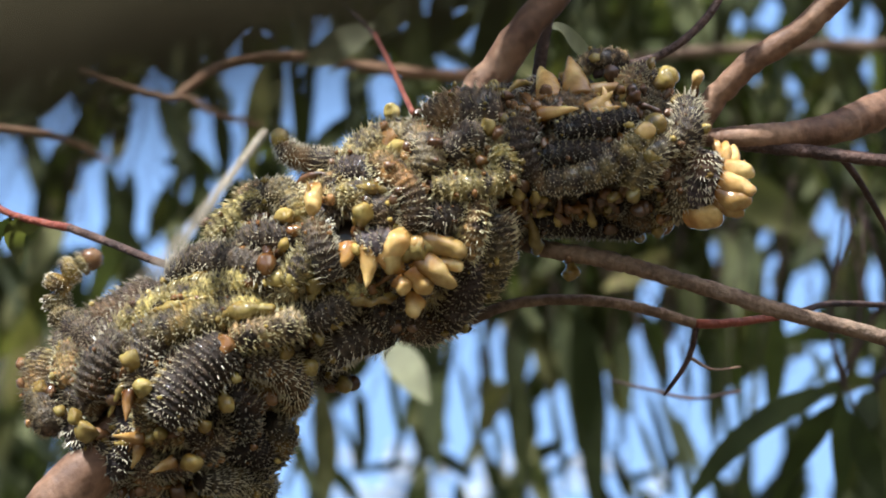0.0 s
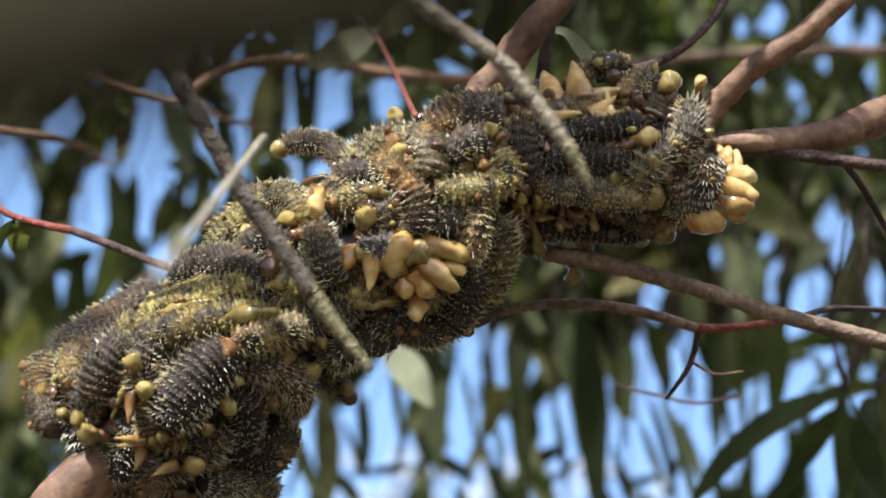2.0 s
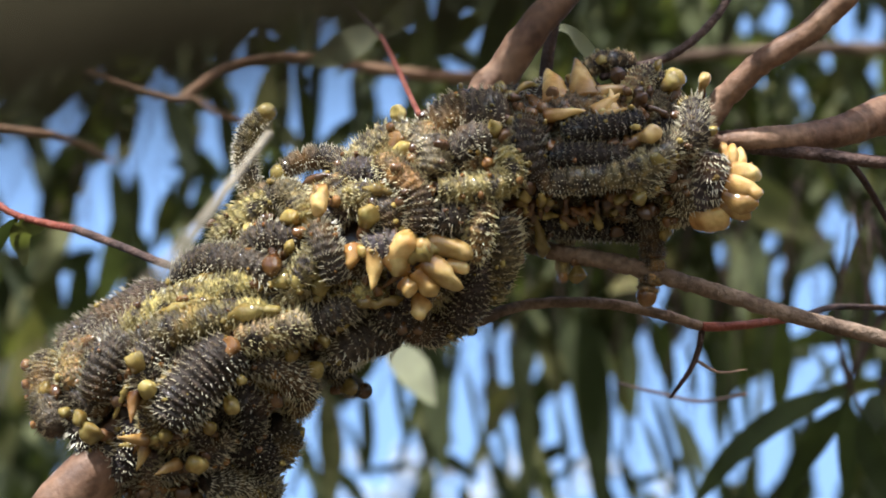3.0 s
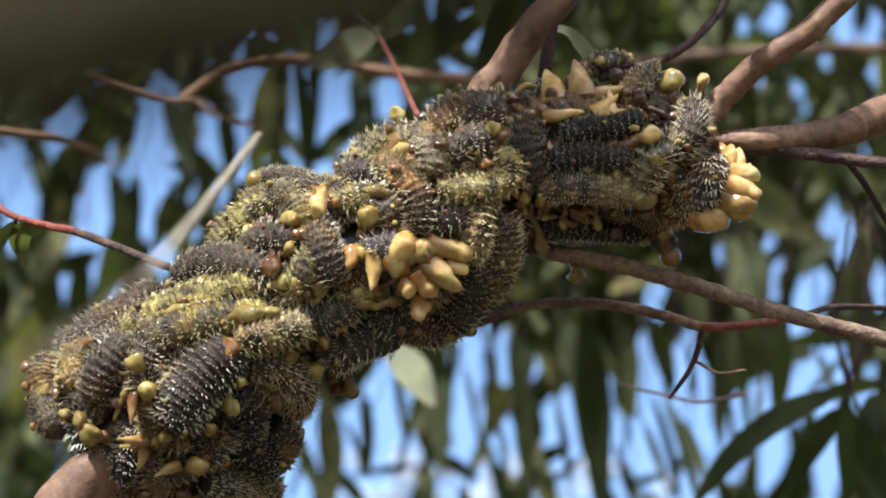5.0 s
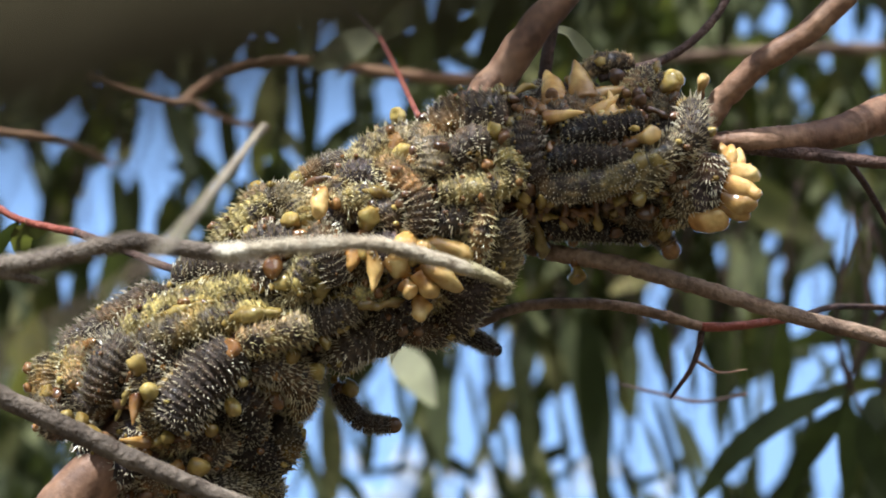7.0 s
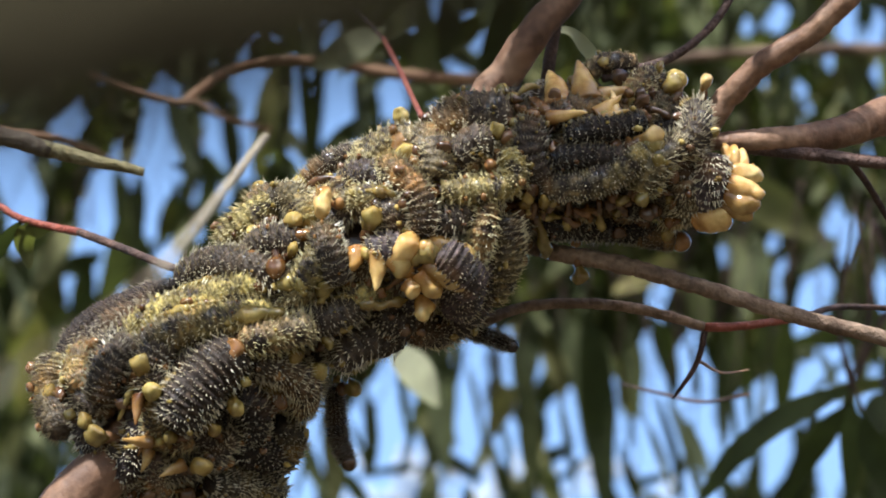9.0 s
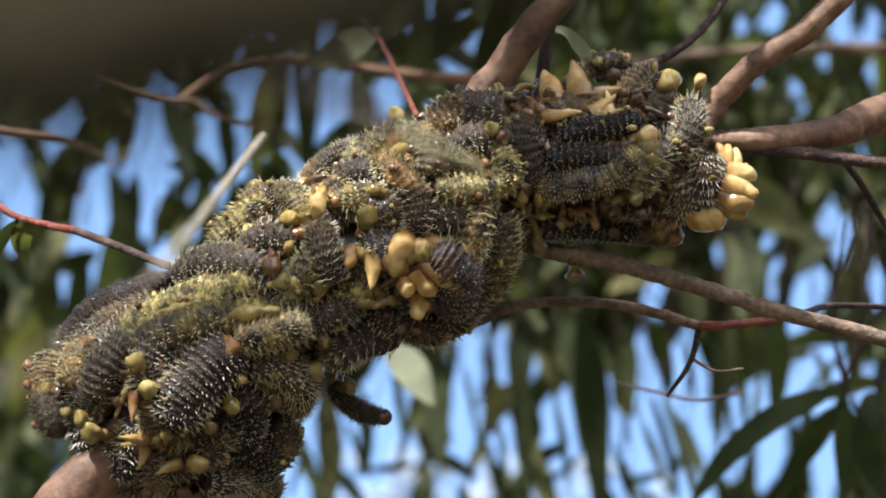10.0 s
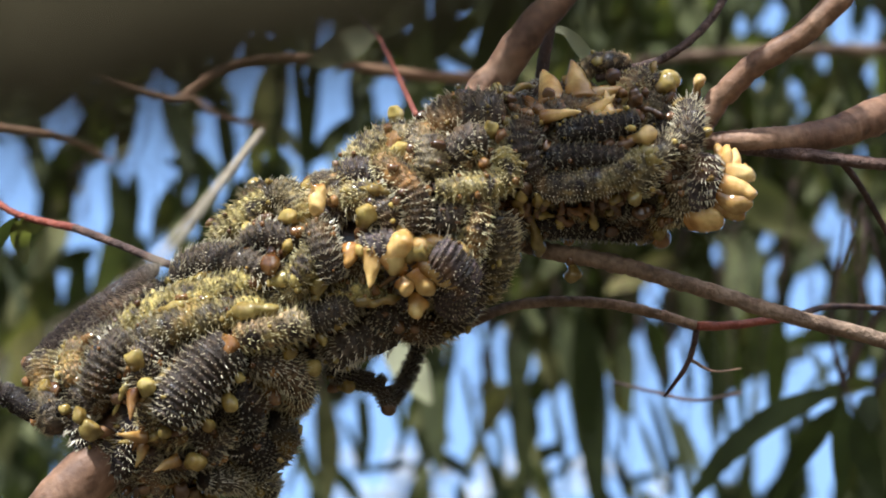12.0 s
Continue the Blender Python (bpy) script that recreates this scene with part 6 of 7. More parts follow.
def motions():
    # seconds, place of the longer prong's tip in the plane, turn in degrees
    rows = []
    for t, tip, turn in (
        (0.0, (-3.81, 12.63, 5.00), 55),
        (0.1, (-1.80, 9.27, 5.00), 52),
        (0.2, (0.89, 5.11, 5.00), 46),
        (0.3, (1.62, 1.89, 5.00), 42),
        (0.4, (3.17, -2.47, 5.00), 37),
        (0.5, (2.50, -2.13, 5.00), 40),
        (0.6, (-0.19, 1.52, 5.00), 48),
        (0.7, (-1.61, 4.47, 5.00), 52),
        (0.8, (-3.81, 9.94, 5.00), 55),
        (1.0, (-6.49, 15.31, 5.00), 55),
        (1.2, (-4.48, 12.63, 5.00), 52),
        (1.4, (-1.26, 5.11, 5.00), 48),
        (1.4667, (0.24, 2.76, 5.00), 44.8),
        (1.5, (0.35, 2.43, 5.00), 44.6),
        (1.5333, (0.42, 2.03, 5.00), 44.7),
        (1.6, (-0.19, -2.13, 5.00), 45.5),
        (1.7, (-0.13, -1.30, 5.00), 44),
        (1.8, (0.81, -0.52, 5.00), 38),
        (1.9, (1.89, 0.55, 5.00), 38),
        (2.0, (3.50, 1.62, 5.00), 36.5),
        (2.1, (3.68, 2.29, 5.00), 32.6),
        (2.2, (2.82, 1.48, 5.00), 35),
        (2.3, (2.36, 2.29, 5.00), 31),
        (2.4, (3.43, 2.97, 5.00), 29),
        (2.5, (5.25, 2.09, 5.00), 21),
        (2.6, (7.04, -2.05, 5.00), 16),
        (2.7, (7.39, -5.49, 5.00), 13),
        (2.8, (-3.81, -11.52, 5.00), 8),
        (3.0, (-18.57, -14.21, 5.00), 0),
        (3.2, (-23.94, -14.21, 5.00), 0),
        (4.0, (-26.62, -12.87, 5.00), 0),
        (5.5, (-23.94, -14.21, 5.00), 0),
        (5.8, (-17.23, -11.52, 5.00), 0),
        (5.9, (-7.84, -7.50, 5.00), 0),
        (6.0, (1.42, -2.67, 5.00), 1),
        (6.1, (0.28, -1.33, 5.00), 3.8),
        (6.2, (-2.78, 2.01, 5.00), 0),
        (6.3, (-3.81, 1.48, 5.00), 1),
        (6.4, (-6.13, 1.21, 5.00), 1),
        (6.5, (-5.08, 0.89, 5.00), 0),
        (6.6, (-1.19, -0.25, 5.00), 1),
        (6.7, (0.54, -0.43, 5.00), 1),
        (6.8, (1.96, -0.86, 5.00), 0),
        (6.9, (2.43, -1.33, 5.00), 0),
        (7.0, (1.56, -0.86, 5.00), -1),
        (7.1, (-0.55, 0.55, 5.00), -3),
        (7.2, (-3.26, 2.07, 5.00), -2),
        (7.4, (-9.18, 7.26, 5.00), -2),
        (7.8, (-15.89, 12.63, 5.00), -3),
        (8.4, (-11.86, 9.94, 5.00), -3),
        (8.8, (-7.00, 4.71, 5.00), -3),
        (8.9, (-6.09, 6.59, 5.00), -3),
        (9.0, (-6.09, 8.60, 5.00), -3),
        (9.1, (-5.02, 8.20, 5.00), -3),
        (9.2, (-4.48, 7.86, 5.00), -3),
        (9.3, (-1.93, 7.66, 5.00), -3),
        (9.4, (-1.13, 5.78, 5.00), -3),
        (9.45, (-0.66, 4.71, 5.00), -2),
        (9.5, (-0.59, 4.53, 5.00), -2),
        (9.55, (-0.52, 4.24, 5.00), -2),
        (9.6, (-0.19, -1.60, 5.00), 0),
        (9.7, (2.03, -3.47, 5.00), 1),
        (9.8, (3.72, -0.59, 5.00), 2),
        (9.9, (2.82, 3.26, 5.00), 19),
        (9.9667, (5.05, 7.41, 5.00), 24),
        (10.0, (3.38, 8.30, 5.00), 8),
        (10.0333, (1.52, 8.71, 5.00), -8),
        (10.1, (0.21, 15.31, 5.00), -8),
        (10.4, (-6.49, 19.33, 5.00), 8),
        (12.0, (-7.84, 20.68, 5.00), 8),
    ):
        rows.append((t, Matrix.Translation(at(tip)) @ TURNED @ pose(0, 0, 0, 0, 0, -turn)))
    walk(stick, rows)

    unit = at((0, 0, 0))
    walk(whip, [(t, Matrix.Translation(at((u, v, 0)) - unit)) for t, u, v in (
        (0, 0, 0), (1, 0, -0.1), (2.5, -0.1, 0), (3.2, 0, 0), (5.0, -0.2, 0), (5.3, -0.5, 0), (5.5, -0.55, 0.1), (5.7, 0.45, -0.4), (5.85, -0.4, 0.2), (6.1, 0.4, -0.35), (6.5, 0.5, -0.3),
        (6.8, 0.4, -0.35), (7.05, -0.2, 0.3), (7.2, 0.1, 0), (8.8, 0, 0), (9.0, -0.15, 0), (9.5, -0.2, 0.05), (10, -0.12, 0), (12, -0.15, 0.05))])

    rest = dome_larva.matrix_basis.copy()
    out = at((0, 0, 0.95)) - at((0, 0, 0))
    low = at((0, 0, -0.6)) - at((0, 0, 0))
    walk(dome_larva, [(t, Matrix.Translation(s) @ rest) for t, s in ((0, low), (5.5, low), (6.2, low * 0.6), (7.2, low * 0.2), (8.8, out * 0.9), (9.2, out), (12, out))])

    wriggle(rearing_tail, [
        (0, (-8.30, -2.34, 1.17), (-9.30, -1.69, 0.00), (-9.32, -0.83, 0.00), (-8.48, -0.29, 0.00)),
        (0.2, (-8.31, -2.28, 1.09), (-9.37, -1.81, 0.00), (-9.65, -0.90, 0.00), (-9.30, 0.01, 0.00)),
        (0.3, (-8.32, -2.21, 0.99), (-9.44, -1.88, 0.00), (-9.86, -0.97, 0.00), (-9.83, 0.15, 0.00)),
        (0.4, (-8.11, -2.07, 0.96), (-9.30, -1.97, 0.00), (-10.28, -1.83, 0.00), (-11.40, -1.11, 0.00)),
        (0.5, (-8.10, -2.14, 1.07), (-9.16, -2.11, 0.00), (-10.14, -2.06, 0.00), (-11.19, -1.81, 0.00)),
        (0.8, (-8.09, -2.34, 1.33), (-8.82, -2.52, 0.76), (-9.35, -2.92, 0.20), (-9.53, -3.53, 0.90)),
        (1.0, (-8.10, -2.21, 1.07), (-8.94, -2.48, 0.10), (-9.43, -2.95, 0.10), (-9.57, -3.67, 0.93)),
        (12, (-8.10, -2.21, 1.07), (-8.94, -2.48, 0.10), (-9.43, -2.95, 0.10), (-9.57, -3.67, 0.93))])
    wriggle(edge_larva, [
        (0, (-6.60, -1.24, 0.64), (-7.60, -1.59, 0.24), (-8.42, -2.22, 0.51), (-8.97, -3.05, 0.60)),
        (6.5, (-6.60, -1.24, 0.64), (-7.60, -1.59, 0.24), (-8.42, -2.22, 0.51), (-8.97, -3.05, 0.60)),
        (9, (-6.62, -0.82, 0.20), (-7.74, -1.24, 0.20), (-8.86, -1.80, 0.20), (-9.63, -2.78, 0.20)),
        (10, (-6.49, -0.68, 0.20), (-7.60, -1.03, 0.20), (-8.72, -1.52, 0.20), (-9.49, -2.50, 0.20)),
        (10.5, (-6.76, -0.82, 0.20), (-8.16, -1.45, 0.20), (-9.42, -2.36, 0.20), (-10.89, -3.41, 0.20)),
        (11, (-6.90, -0.89, 0.20), (-8.30, -1.66, 0.20), (-9.56, -2.53, 0.20), (-10.96, -3.48, 0.20)),
        (11.5, (-7.18, -0.68, 0.20), (-8.16, -1.24, 0.20), (-9.42, -2.22, 0.20), (-10.68, -3.34, 0.20)),
        (12, (-6.97, -0.48, 0.20), (-7.88, -1.10, 0.20), (-9.00, -1.94, 0.20), (-10.19, -2.99, 0.20))])
    wriggle(low_larva, [
        (0, (-8.80, -4.43, 0.96), (-8.95, -4.02, 0.83), (-9.11, -3.61, 0.58), (-9.21, -3.20, 0.18)),
        (10.3, (-8.80, -4.43, 0.96), (-8.95, -4.02, 0.83), (-9.11, -3.61, 0.58), (-9.21, -3.20, 0.18)),
        (11, (-8.76, -4.13, 1.53), (-9.34, -3.94, 1.17), (-9.87, -3.77, 0.71), (-10.42, -3.49, 0.00)),
        (11.3, (-8.90, -4.13, 1.57), (-9.69, -4.12, 1.22), (-10.41, -3.97, 0.10), (-11.11, -3.69, 0.10)),
        (11.5, (-8.90, -4.13, 1.57), (-9.83, -4.21, 1.18), (-10.69, -4.11, 0.10), (-11.53, -3.90, 0.10)),
        (12, (-9.04, -4.07, 1.48), (-9.76, -4.12, 1.17), (-10.48, -3.87, 0.10), (-11.32, -3.48, 0.10))])
    wriggle(arching_larva, [
        (0, (-2.28, 2.10, 0.73), (-2.99, 2.11, 0.10), (-3.62, 2.25, 0.10), (-3.90, 2.67, 0.10)),
        (0.3, (-3.12, 1.76, 0.47), (-3.46, 2.14, 0.10), (-3.55, 2.67, 0.10), (-3.39, 3.20, 0.10)),
        (0.5, (-3.12, 1.76, 0.47), (-3.34, 2.11, 0.10), (-3.30, 2.48, 0.10), (-3.19, 2.88, 0.10)),
        (1.0, (-2.01, 2.46, 0.10), (-2.71, 2.85, 0.10), (-3.48, 2.87, 0.10), (-4.04, 2.60, 0.10)),
        (1.25, (-2.57, 2.11, 0.10), (-3.06, 2.50, 0.10), (-3.53, 2.71, 0.10), (-3.83, 2.88, 0.10)),
        (1.5, (-3.05, 1.76, 0.60), (-3.32, 2.08, 0.10), (-3.37, 2.42, 0.10), (-3.34, 2.74, 0.10)),
        (1.75, (-2.70, 1.89, 0.71), (-3.06, 2.36, 0.10), (-3.48, 2.59, 0.10), (-3.80, 2.73, 0.10)),
        (2.0, (-2.21, 1.89, 1.11), (-2.71, 2.50, 0.10), (-3.41, 2.67, 0.10), (-4.00, 2.46, 0.10)),
        (2.5, (-2.00, 1.88, 1.23), (-2.71, 2.36, 0.10), (-3.55, 2.42, 0.10), (-4.28, 2.08, 0.10)),
        (3.0, (-1.99, 1.79, 1.32), (-2.71, 2.17, 0.10), (-3.41, 2.17, 0.10), (-4.11, 1.80, 0.10)),
        (5.0, (-2.55, 1.43, 1.39), (-3.11, 1.51, 0.96), (-3.83, 1.72, 0.10), (-4.67, 1.69, 0.10)),
        (5.5, (-2.55, 1.43, 1.39), (-3.40, 1.55, 0.51), (-4.25, 1.80, 0.10), (-5.16, 1.80, 0.10)),
        (5.75, (-2.83, 1.43, 1.26), (-3.20, 1.76, 0.25), (-3.41, 2.18, 0.10), (-3.58, 2.60, 0.10)),
        (5.95, (-3.04, 1.43, 1.13), (-3.02, 1.90, 0.10), (-2.85, 2.42, 0.10), (-2.50, 2.92, 0.10)),
        (6.1, (-3.00, 1.47, 1.11), (-2.90, 2.00, 0.10), (-2.71, 2.56, 0.10), (-2.34, 3.06, 0.10)),
        (6.3, (-3.18, 1.43, 1.01), (-3.53, 1.80, 0.10), (-3.94, 2.11, 0.10), (-4.42, 2.25, 0.10)),
        (6.5, (-5.00, 0.98, 0.10), (-5.75, 0.82, 0.10), (-6.55, 0.68, 0.10), (-7.35, 0.52, 0.10)),
        (7.0, (-1.71, 1.46, 1.64), (-2.00, 2.07, 1.02), (-2.85, 2.08, 0.10), (-3.66, 1.69, 0.10)),
        (9.0, (-1.30, 1.84, 1.55), (-1.87, 2.35, 0.67), (-2.85, 2.18, 0.10), (-3.66, 1.58, 0.10)),
        (10, (-1.80, 2.50, 0.30), (-2.43, 2.36, 0.10), (-2.99, 1.97, 0.10), (-3.40, 1.52, 0.59)),
        (11, (-2.20, 1.23, 1.64), (-2.55, 1.47, 1.35), (-2.86, 1.57, 1.09), (-3.17, 1.47, 0.97)),
        (12, (-2.20, 1.23, 1.64), (-2.55, 1.47, 1.35), (-2.86, 1.57, 1.09), (-3.17, 1.47, 0.97))])
    wriggle(standing_larva, [
        (0, (-4.24, 0.57, 0.43), (-4.41, 0.79, -0.40), (-4.55, 1.00, -0.40), (-4.69, 1.25, -0.40)),
        (2.4, (-4.24, 0.57, 0.43), (-4.41, 0.79, -0.40), (-4.55, 1.00, -0.40), (-4.69, 1.25, -0.40)),
        (2.6, (-4.54, 0.92, 0.00), (-4.82, 1.62, 0.00), (-5.12, 2.25, 0.00), (-5.49, 2.88, 0.00)),
        (2.7, (-4.60, 1.13, 0.10), (-4.88, 1.97, 0.10), (-5.20, 2.74, 0.10), (-5.61, 3.40, 0.10)),
        (2.8, (-4.64, 1.20, 0.10), (-4.81, 2.08, 0.10), (-4.92, 2.84, 0.10), (-4.84, 3.68, 0.10)),
        (3.0, (-4.64, 1.20, 0.10), (-4.87, 2.00, 0.10), (-4.81, 2.74, 0.10), (-4.36, 3.34, 0.10)),
        (3.2, (-4.60, 1.27, 0.10), (-4.70, 2.04, 0.10), (-4.50, 2.67, 0.10), (-3.90, 2.98, 0.10)),
        (3.8, (-4.39, 0.71, 0.15), (-4.47, 1.00, -0.20), (-4.52, 1.35, -0.20), (-4.33, 1.63, -0.20)),
        (5, (-4.24, 0.57, 0.53), (-4.40, 0.86, -0.20), (-4.54, 1.14, -0.20), (-4.61, 1.44, -0.20)),
        (12, (-4.24, 0.57, 0.53), (-4.40, 0.86, -0.20), (-4.54, 1.14, -0.20), (-4.61, 1.44, -0.20))])
    wriggle(hanging_larva, [
        (0, (-2.91, -3.05, 0.50), (-2.65, -3.23, 0.00), (-2.41, -3.35, 0.00), (-2.13, -3.40, 0.00)),
        (2.1, (-2.91, -3.05, 0.50), (-2.65, -3.28, 0.00), (-2.44, -3.49, 0.00), (-2.27, -3.70, 0.00)),
        (2.5, (-2.84, -3.05, 0.52), (-2.60, -3.63, 0.00), (-2.52, -4.12, 0.00), (-2.41, -4.58, 0.00)),
        (3.0, (-2.84, -2.91, 0.77), (-2.51, -3.23, 0.00), (-2.23, -3.46, 0.00), (-1.95, -3.54, 0.00)),
        (5, (-2.84, -2.91, 0.57), (-2.61, -3.14, -0.10), (-2.44, -3.35, -0.10), (-2.27, -3.52, -0.10)),
        (6.1, (-2.84, -2.91, 0.57), (-2.61, -3.18, -0.10), (-2.41, -3.42, -0.10), (-2.19, -3.60, -0.10)),
        (6.4, (-2.79, -3.14, 0.00), (-2.41, -3.65, 0.00), (-2.04, -3.96, 0.00), (-1.62, -4.16, 0.00)),
        (6.8, (-2.72, -3.32, 0.00), (-2.37, -3.91, 0.00), (-1.99, -4.30, 0.00), (-1.26, -4.42, 0.00)),
        (7.2, (-2.72, -3.28, 0.00), (-2.37, -3.88, 0.00), (-1.95, -4.24, 0.00), (-1.18, -4.26, 0.00)),
        (8.8, (-2.72, -3.14, 0.00), (-2.16, -3.46, 0.00), (-1.62, -3.74, 0.00), (-1.09, -4.12, 0.00)),
        (9.0, (-2.79, -3.35, 0.00), (-2.74, -4.05, 0.00), (-2.69, -4.68, 0.00), (-2.41, -5.33, 0.00)),
        (9.5, (-2.93, -3.49, 0.00), (-3.11, -4.21, 0.00), (-3.28, -4.82, 0.00), (-3.35, -5.42, 0.00)),
        (9.9, (-2.79, -3.42, 0.00), (-2.58, -3.98, 0.00), (-2.27, -4.40, 0.00), (-1.81, -4.72, 0.00)),
        (10, (-2.79, -3.42, 0.00), (-2.37, -3.84, 0.00), (-1.95, -4.12, 0.00), (-1.43, -4.21, 0.00)),
        (10.5, (-2.86, -3.35, 0.00), (-2.62, -3.56, 0.00), (-2.46, -3.74, 0.00), (-2.30, -3.93, 0.00)),
        (11, (-2.69, -2.76, 0.96), (-2.50, -3.20, 0.10), (-2.41, -3.65, 0.10), (-2.38, -4.11, 0.10)),
        (11.5, (-2.77, -2.84, 0.82), (-2.51, -3.18, 0.00), (-2.30, -3.46, 0.00), (-2.13, -3.65, 0.00)),
        (12, (-2.84, -3.05, 0.52), (-2.02, -3.32, 0.00), (-1.46, -3.49, 0.00), (-1.25, -4.05, 0.00))])
    wriggle(under_larva, [
        (0, (-0.20, -1.74, -0.30), (0.15, -1.84, -0.30), (0.44, -1.92, -0.30), (0.67, -2.01, -0.30)),
        (6.3, (-0.20, -1.74, -0.30), (0.15, -1.84, -0.30), (0.44, -1.92, -0.30), (0.67, -2.01, -0.30)),
        (6.8, (-0.06, -1.88, 0.00), (0.36, -2.06, 0.00), (0.78, -2.34, 0.00), (1.15, -2.63, 0.00)),
        (7.2, (0.01, -1.92, 0.00), (0.57, -2.11, 0.00), (0.99, -2.23, 0.00), (1.37, -2.37, 0.00)),
        (9, (0.08, -1.88, 0.00), (0.71, -2.06, 0.00), (1.20, -2.23, 0.00), (1.65, -2.41, 0.00)),
        (9.5, (0.08, -1.83, 0.00), (0.71, -1.95, 0.00), (1.20, -1.81, 0.00), (1.65, -1.44, 0.00)),
        (10, (-0.06, -1.78, 0.00), (0.29, -1.84, -0.20), (0.57, -1.81, -0.20), (0.86, -1.67, -0.20)),
        (11, (0.01, -1.88, -0.20), (0.50, -2.02, -0.20), (0.93, -1.95, -0.20), (1.28, -1.81, -0.20)),
        (11.5, (0.08, -2.02, 0.00), (0.85, -2.11, 0.00), (1.34, -1.97, 0.00), (1.71, -1.69, 0.00)),
        (11.75, (-0.20, -2.09, 0.00), (0.22, -2.39, 0.00), (0.43, -2.72, 0.00), (0.57, -3.07, 0.00)),
        (12, (-0.48, -2.16, 0.00), (-0.59, -2.72, 0.00), (-0.87, -3.35, 0.00), (-1.23, -3.93, 0.00))])
    wriggle(swinging_larva, [
        (0, (2.22, 1.53, 1.60), (3.39, 1.64, 1.89), (4.49, 2.15, 1.98), (5.35, 2.98, 1.73)),
        (0.6, (2.22, 1.53, 1.60), (3.39, 1.64, 1.89), (4.49, 2.15, 1.98), (5.35, 2.94, 1.75)),
        (0.8, (2.22, 1.60, 1.62), (3.25, 1.69, 1.91), (4.15, 1.67, 1.88), (4.78, 1.26, 1.66)),
        (1.0, (2.22, 1.67, 1.64), (3.11, 1.60, 1.98), (3.60, 1.05, 1.64), (3.60, 0.18, 0.50)),
        (1.5, (2.22, 1.67, 1.64), (3.11, 1.69, 2.01), (3.87, 1.39, 1.87), (4.54, 0.89, 1.42)),
        (2.0, (2.22, 1.60, 1.62), (3.25, 1.46, 1.82), (4.22, 1.32, 1.72), (5.22, 1.26, 1.55)),
        (2.5, (2.22, 1.60, 1.62), (3.39, 1.75, 1.92), (4.49, 1.97, 1.96), (5.56, 2.41, 1.75)),
        (3, (2.22, 1.60, 1.62), (3.39, 1.67, 1.89), (4.49, 1.87, 1.94), (5.49, 2.29, 1.79)),
        (5, (2.22, 1.46, 1.58), (3.18, 1.49, 1.83), (4.08, 1.42, 1.78), (4.94, 1.23, 1.61)),
        (6.2, (2.22, 1.46, 1.58), (3.18, 1.49, 1.83), (4.08, 1.45, 1.79), (4.94, 1.31, 1.67)),
        (7, (2.22, 1.53, 1.60), (3.25, 1.50, 1.84), (4.08, 1.67, 1.88), (4.86, 2.08, 1.96)),
        (9, (2.22, 1.53, 1.60), (3.32, 1.56, 1.86), (4.21, 1.87, 1.94), (5.07, 2.56, 1.92)),
        (10.5, (2.22, 1.51, 1.60), (3.32, 1.53, 1.85), (4.22, 1.78, 1.92), (5.11, 2.42, 1.93)),
        (12, (2.22, 1.51, 1.60), (3.32, 1.53, 1.85), (4.22, 1.72, 1.90), (5.14, 2.33, 1.92))])
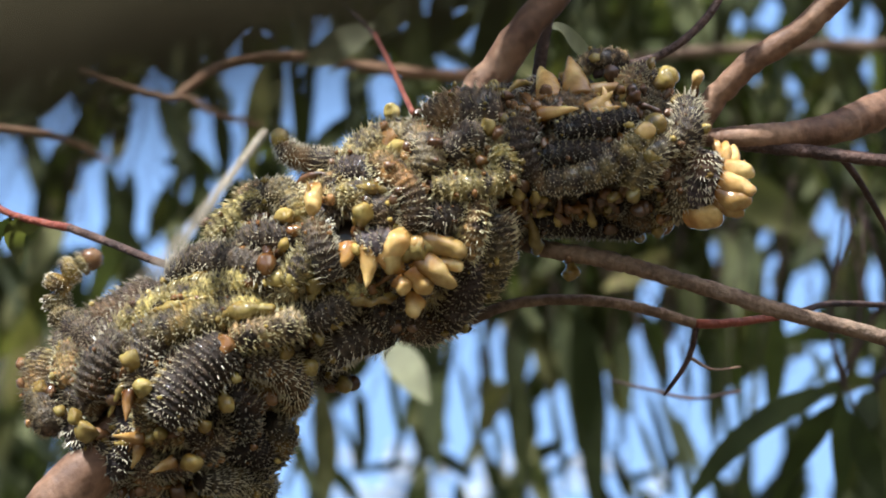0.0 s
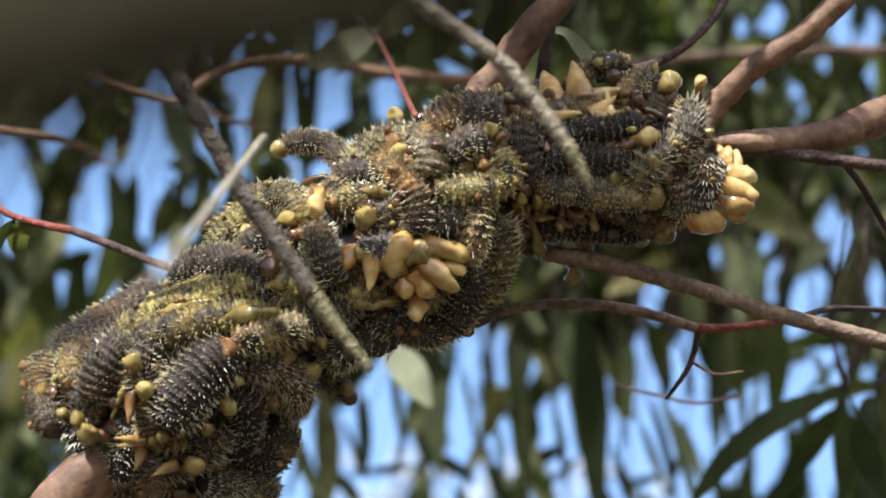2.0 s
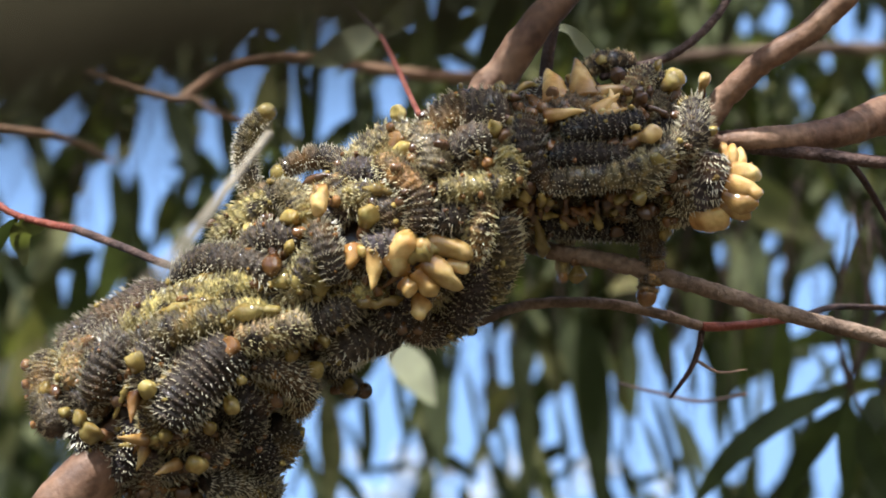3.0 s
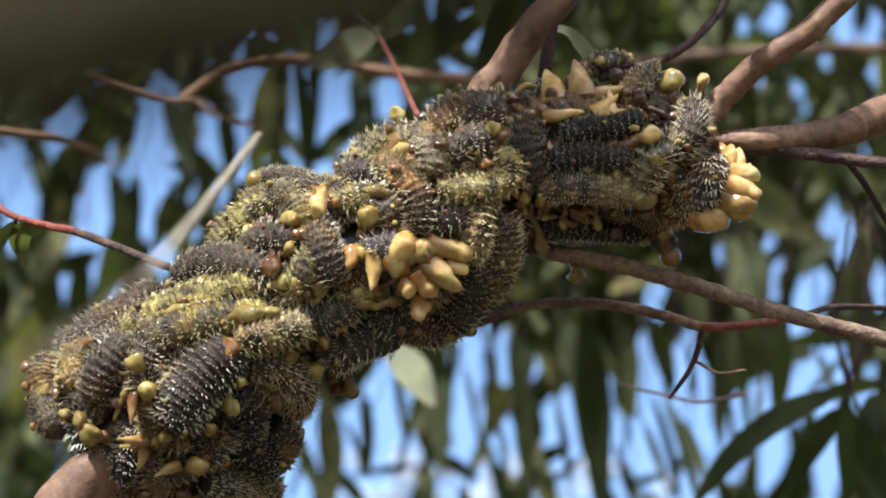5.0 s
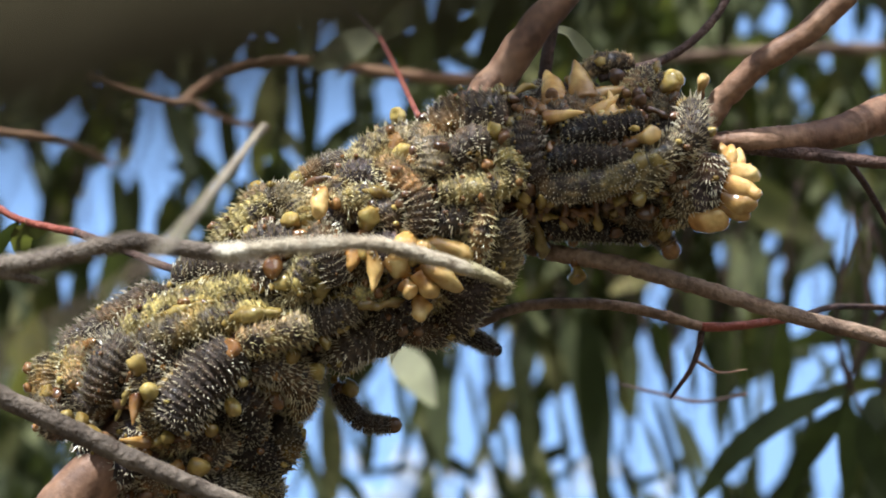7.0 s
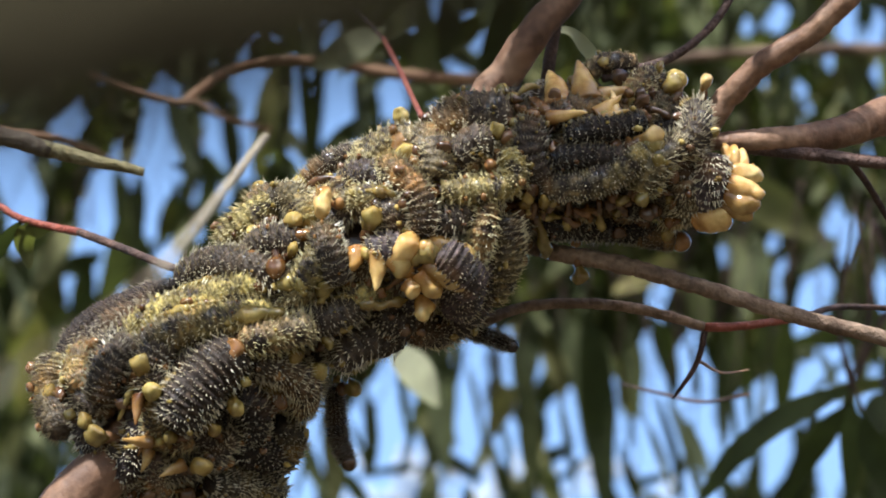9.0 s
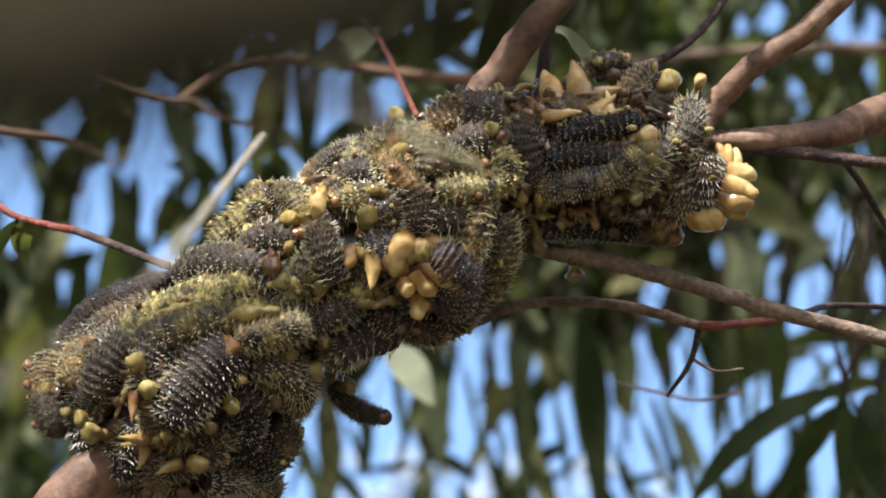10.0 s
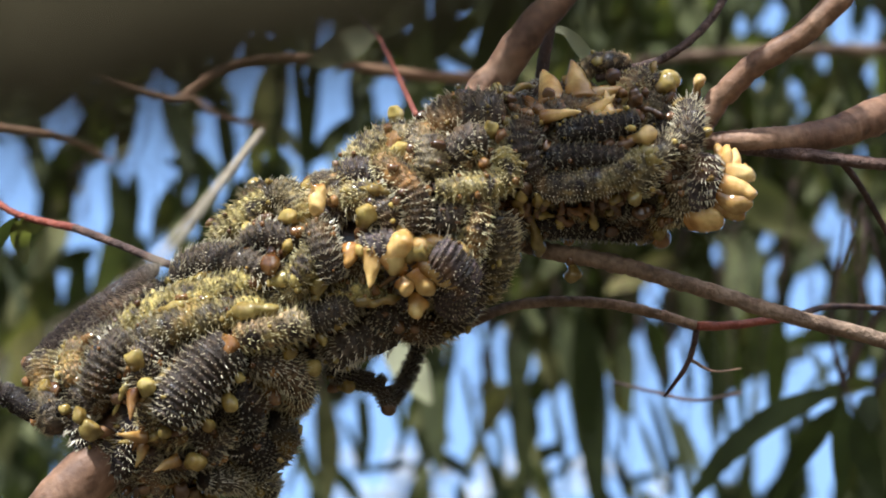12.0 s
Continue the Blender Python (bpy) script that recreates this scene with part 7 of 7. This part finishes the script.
    wriggle(drooping_larva, [
        (0, (4.54, 0.92, 0.75), (4.89, 0.74, 0.52), (5.24, 0.63, 0.00), (5.57, 0.52, 0.00)),
        (2.0, (4.54, 0.92, 0.75), (4.89, 0.74, 0.52), (5.24, 0.57, 0.00), (5.57, 0.41, 0.00)),
        (2.4, (4.81, 0.99, 0.92), (5.15, 0.55, 0.00), (5.38, 0.08, 0.00), (5.54, -0.38, 0.00)),
        (2.7, (4.88, 0.92, 0.82), (5.19, 0.22, 0.00), (5.26, -0.48, 0.00), (5.15, -1.22, 0.00)),
        (3.1, (4.88, 0.92, 0.82), (5.12, 0.22, 0.00), (5.15, -0.52, 0.00), (5.01, -1.25, 0.00)),
        (5, (4.81, 0.99, 0.92), (5.19, 0.60, 0.00), (5.45, 0.22, 0.00), (5.64, -0.20, 0.00)),
        (6.5, (4.81, 0.99, 0.92), (5.19, 0.60, 0.00), (5.45, 0.25, 0.00), (5.66, -0.13, 0.00)),
        (7.2, (4.53, 0.92, 0.85), (5.05, 0.63, 0.00), (5.38, 0.35, 0.00), (5.63, 0.01, 0.00)),
        (9, (4.14, 0.50, 0.00), (4.70, 0.41, 0.00), (5.26, 0.29, 0.00), (5.80, 0.18, 0.00)),
        (10, (4.14, 0.50, 0.00), (4.70, 0.43, 0.00), (5.26, 0.36, 0.00), (5.77, 0.29, 0.00)),
        (12, (4.26, 0.74, 0.60), (4.77, 0.60, 0.00), (5.15, 0.46, 0.00), (5.49, 0.24, 0.00))])
    wriggle(thin_larva, [
        (0, (3.08, 0.64, 0.35), (3.24, 0.55, -0.08), (3.38, 0.43, -0.20), (3.52, 0.32, -0.20)),
        (0.7, (3.08, 0.64, 0.35), (3.24, 0.55, -0.08), (3.38, 0.43, -0.20), (3.52, 0.32, -0.20)),
        (1, (3.02, 0.36, 0.00), (3.56, 0.07, 0.00), (4.09, -0.10, 0.00), (4.59, -0.20, 0.00)),
        (1.5, (3.08, 0.64, 0.45), (3.28, 0.50, -0.10), (3.45, 0.36, -0.10), (3.62, 0.24, -0.10)),
        (2.2, (3.16, 0.57, 0.33), (3.42, 0.29, 0.00), (3.58, 0.01, 0.00), (3.72, -0.27, 0.00)),
        (2.5, (3.28, 0.22, 0.00), (3.58, -0.29, 0.00), (3.86, -0.83, 0.00), (4.17, -1.32, 0.00)),
        (2.7, (3.28, 0.22, 0.00), (3.28, -0.48, 0.00), (3.28, -1.18, 0.00), (3.33, -1.83, 0.00)),
        (2.8, (3.09, 0.22, 0.00), (2.98, -0.48, 0.00), (2.88, -1.11, 0.00), (2.88, -1.78, 0.00)),
        (3.1, (3.08, 0.57, 0.38), (3.05, 0.29, 0.00), (3.02, 0.01, 0.00), (3.02, -0.27, 0.00)),
        (4, (3.08, 0.64, 0.35), (3.14, 0.50, -0.20), (3.17, 0.36, -0.20), (3.20, 0.22, -0.20)),
        (12, (3.08, 0.64, 0.35), (3.14, 0.50, -0.20), (3.17, 0.36, -0.20), (3.20, 0.22, -0.20))])


motions()
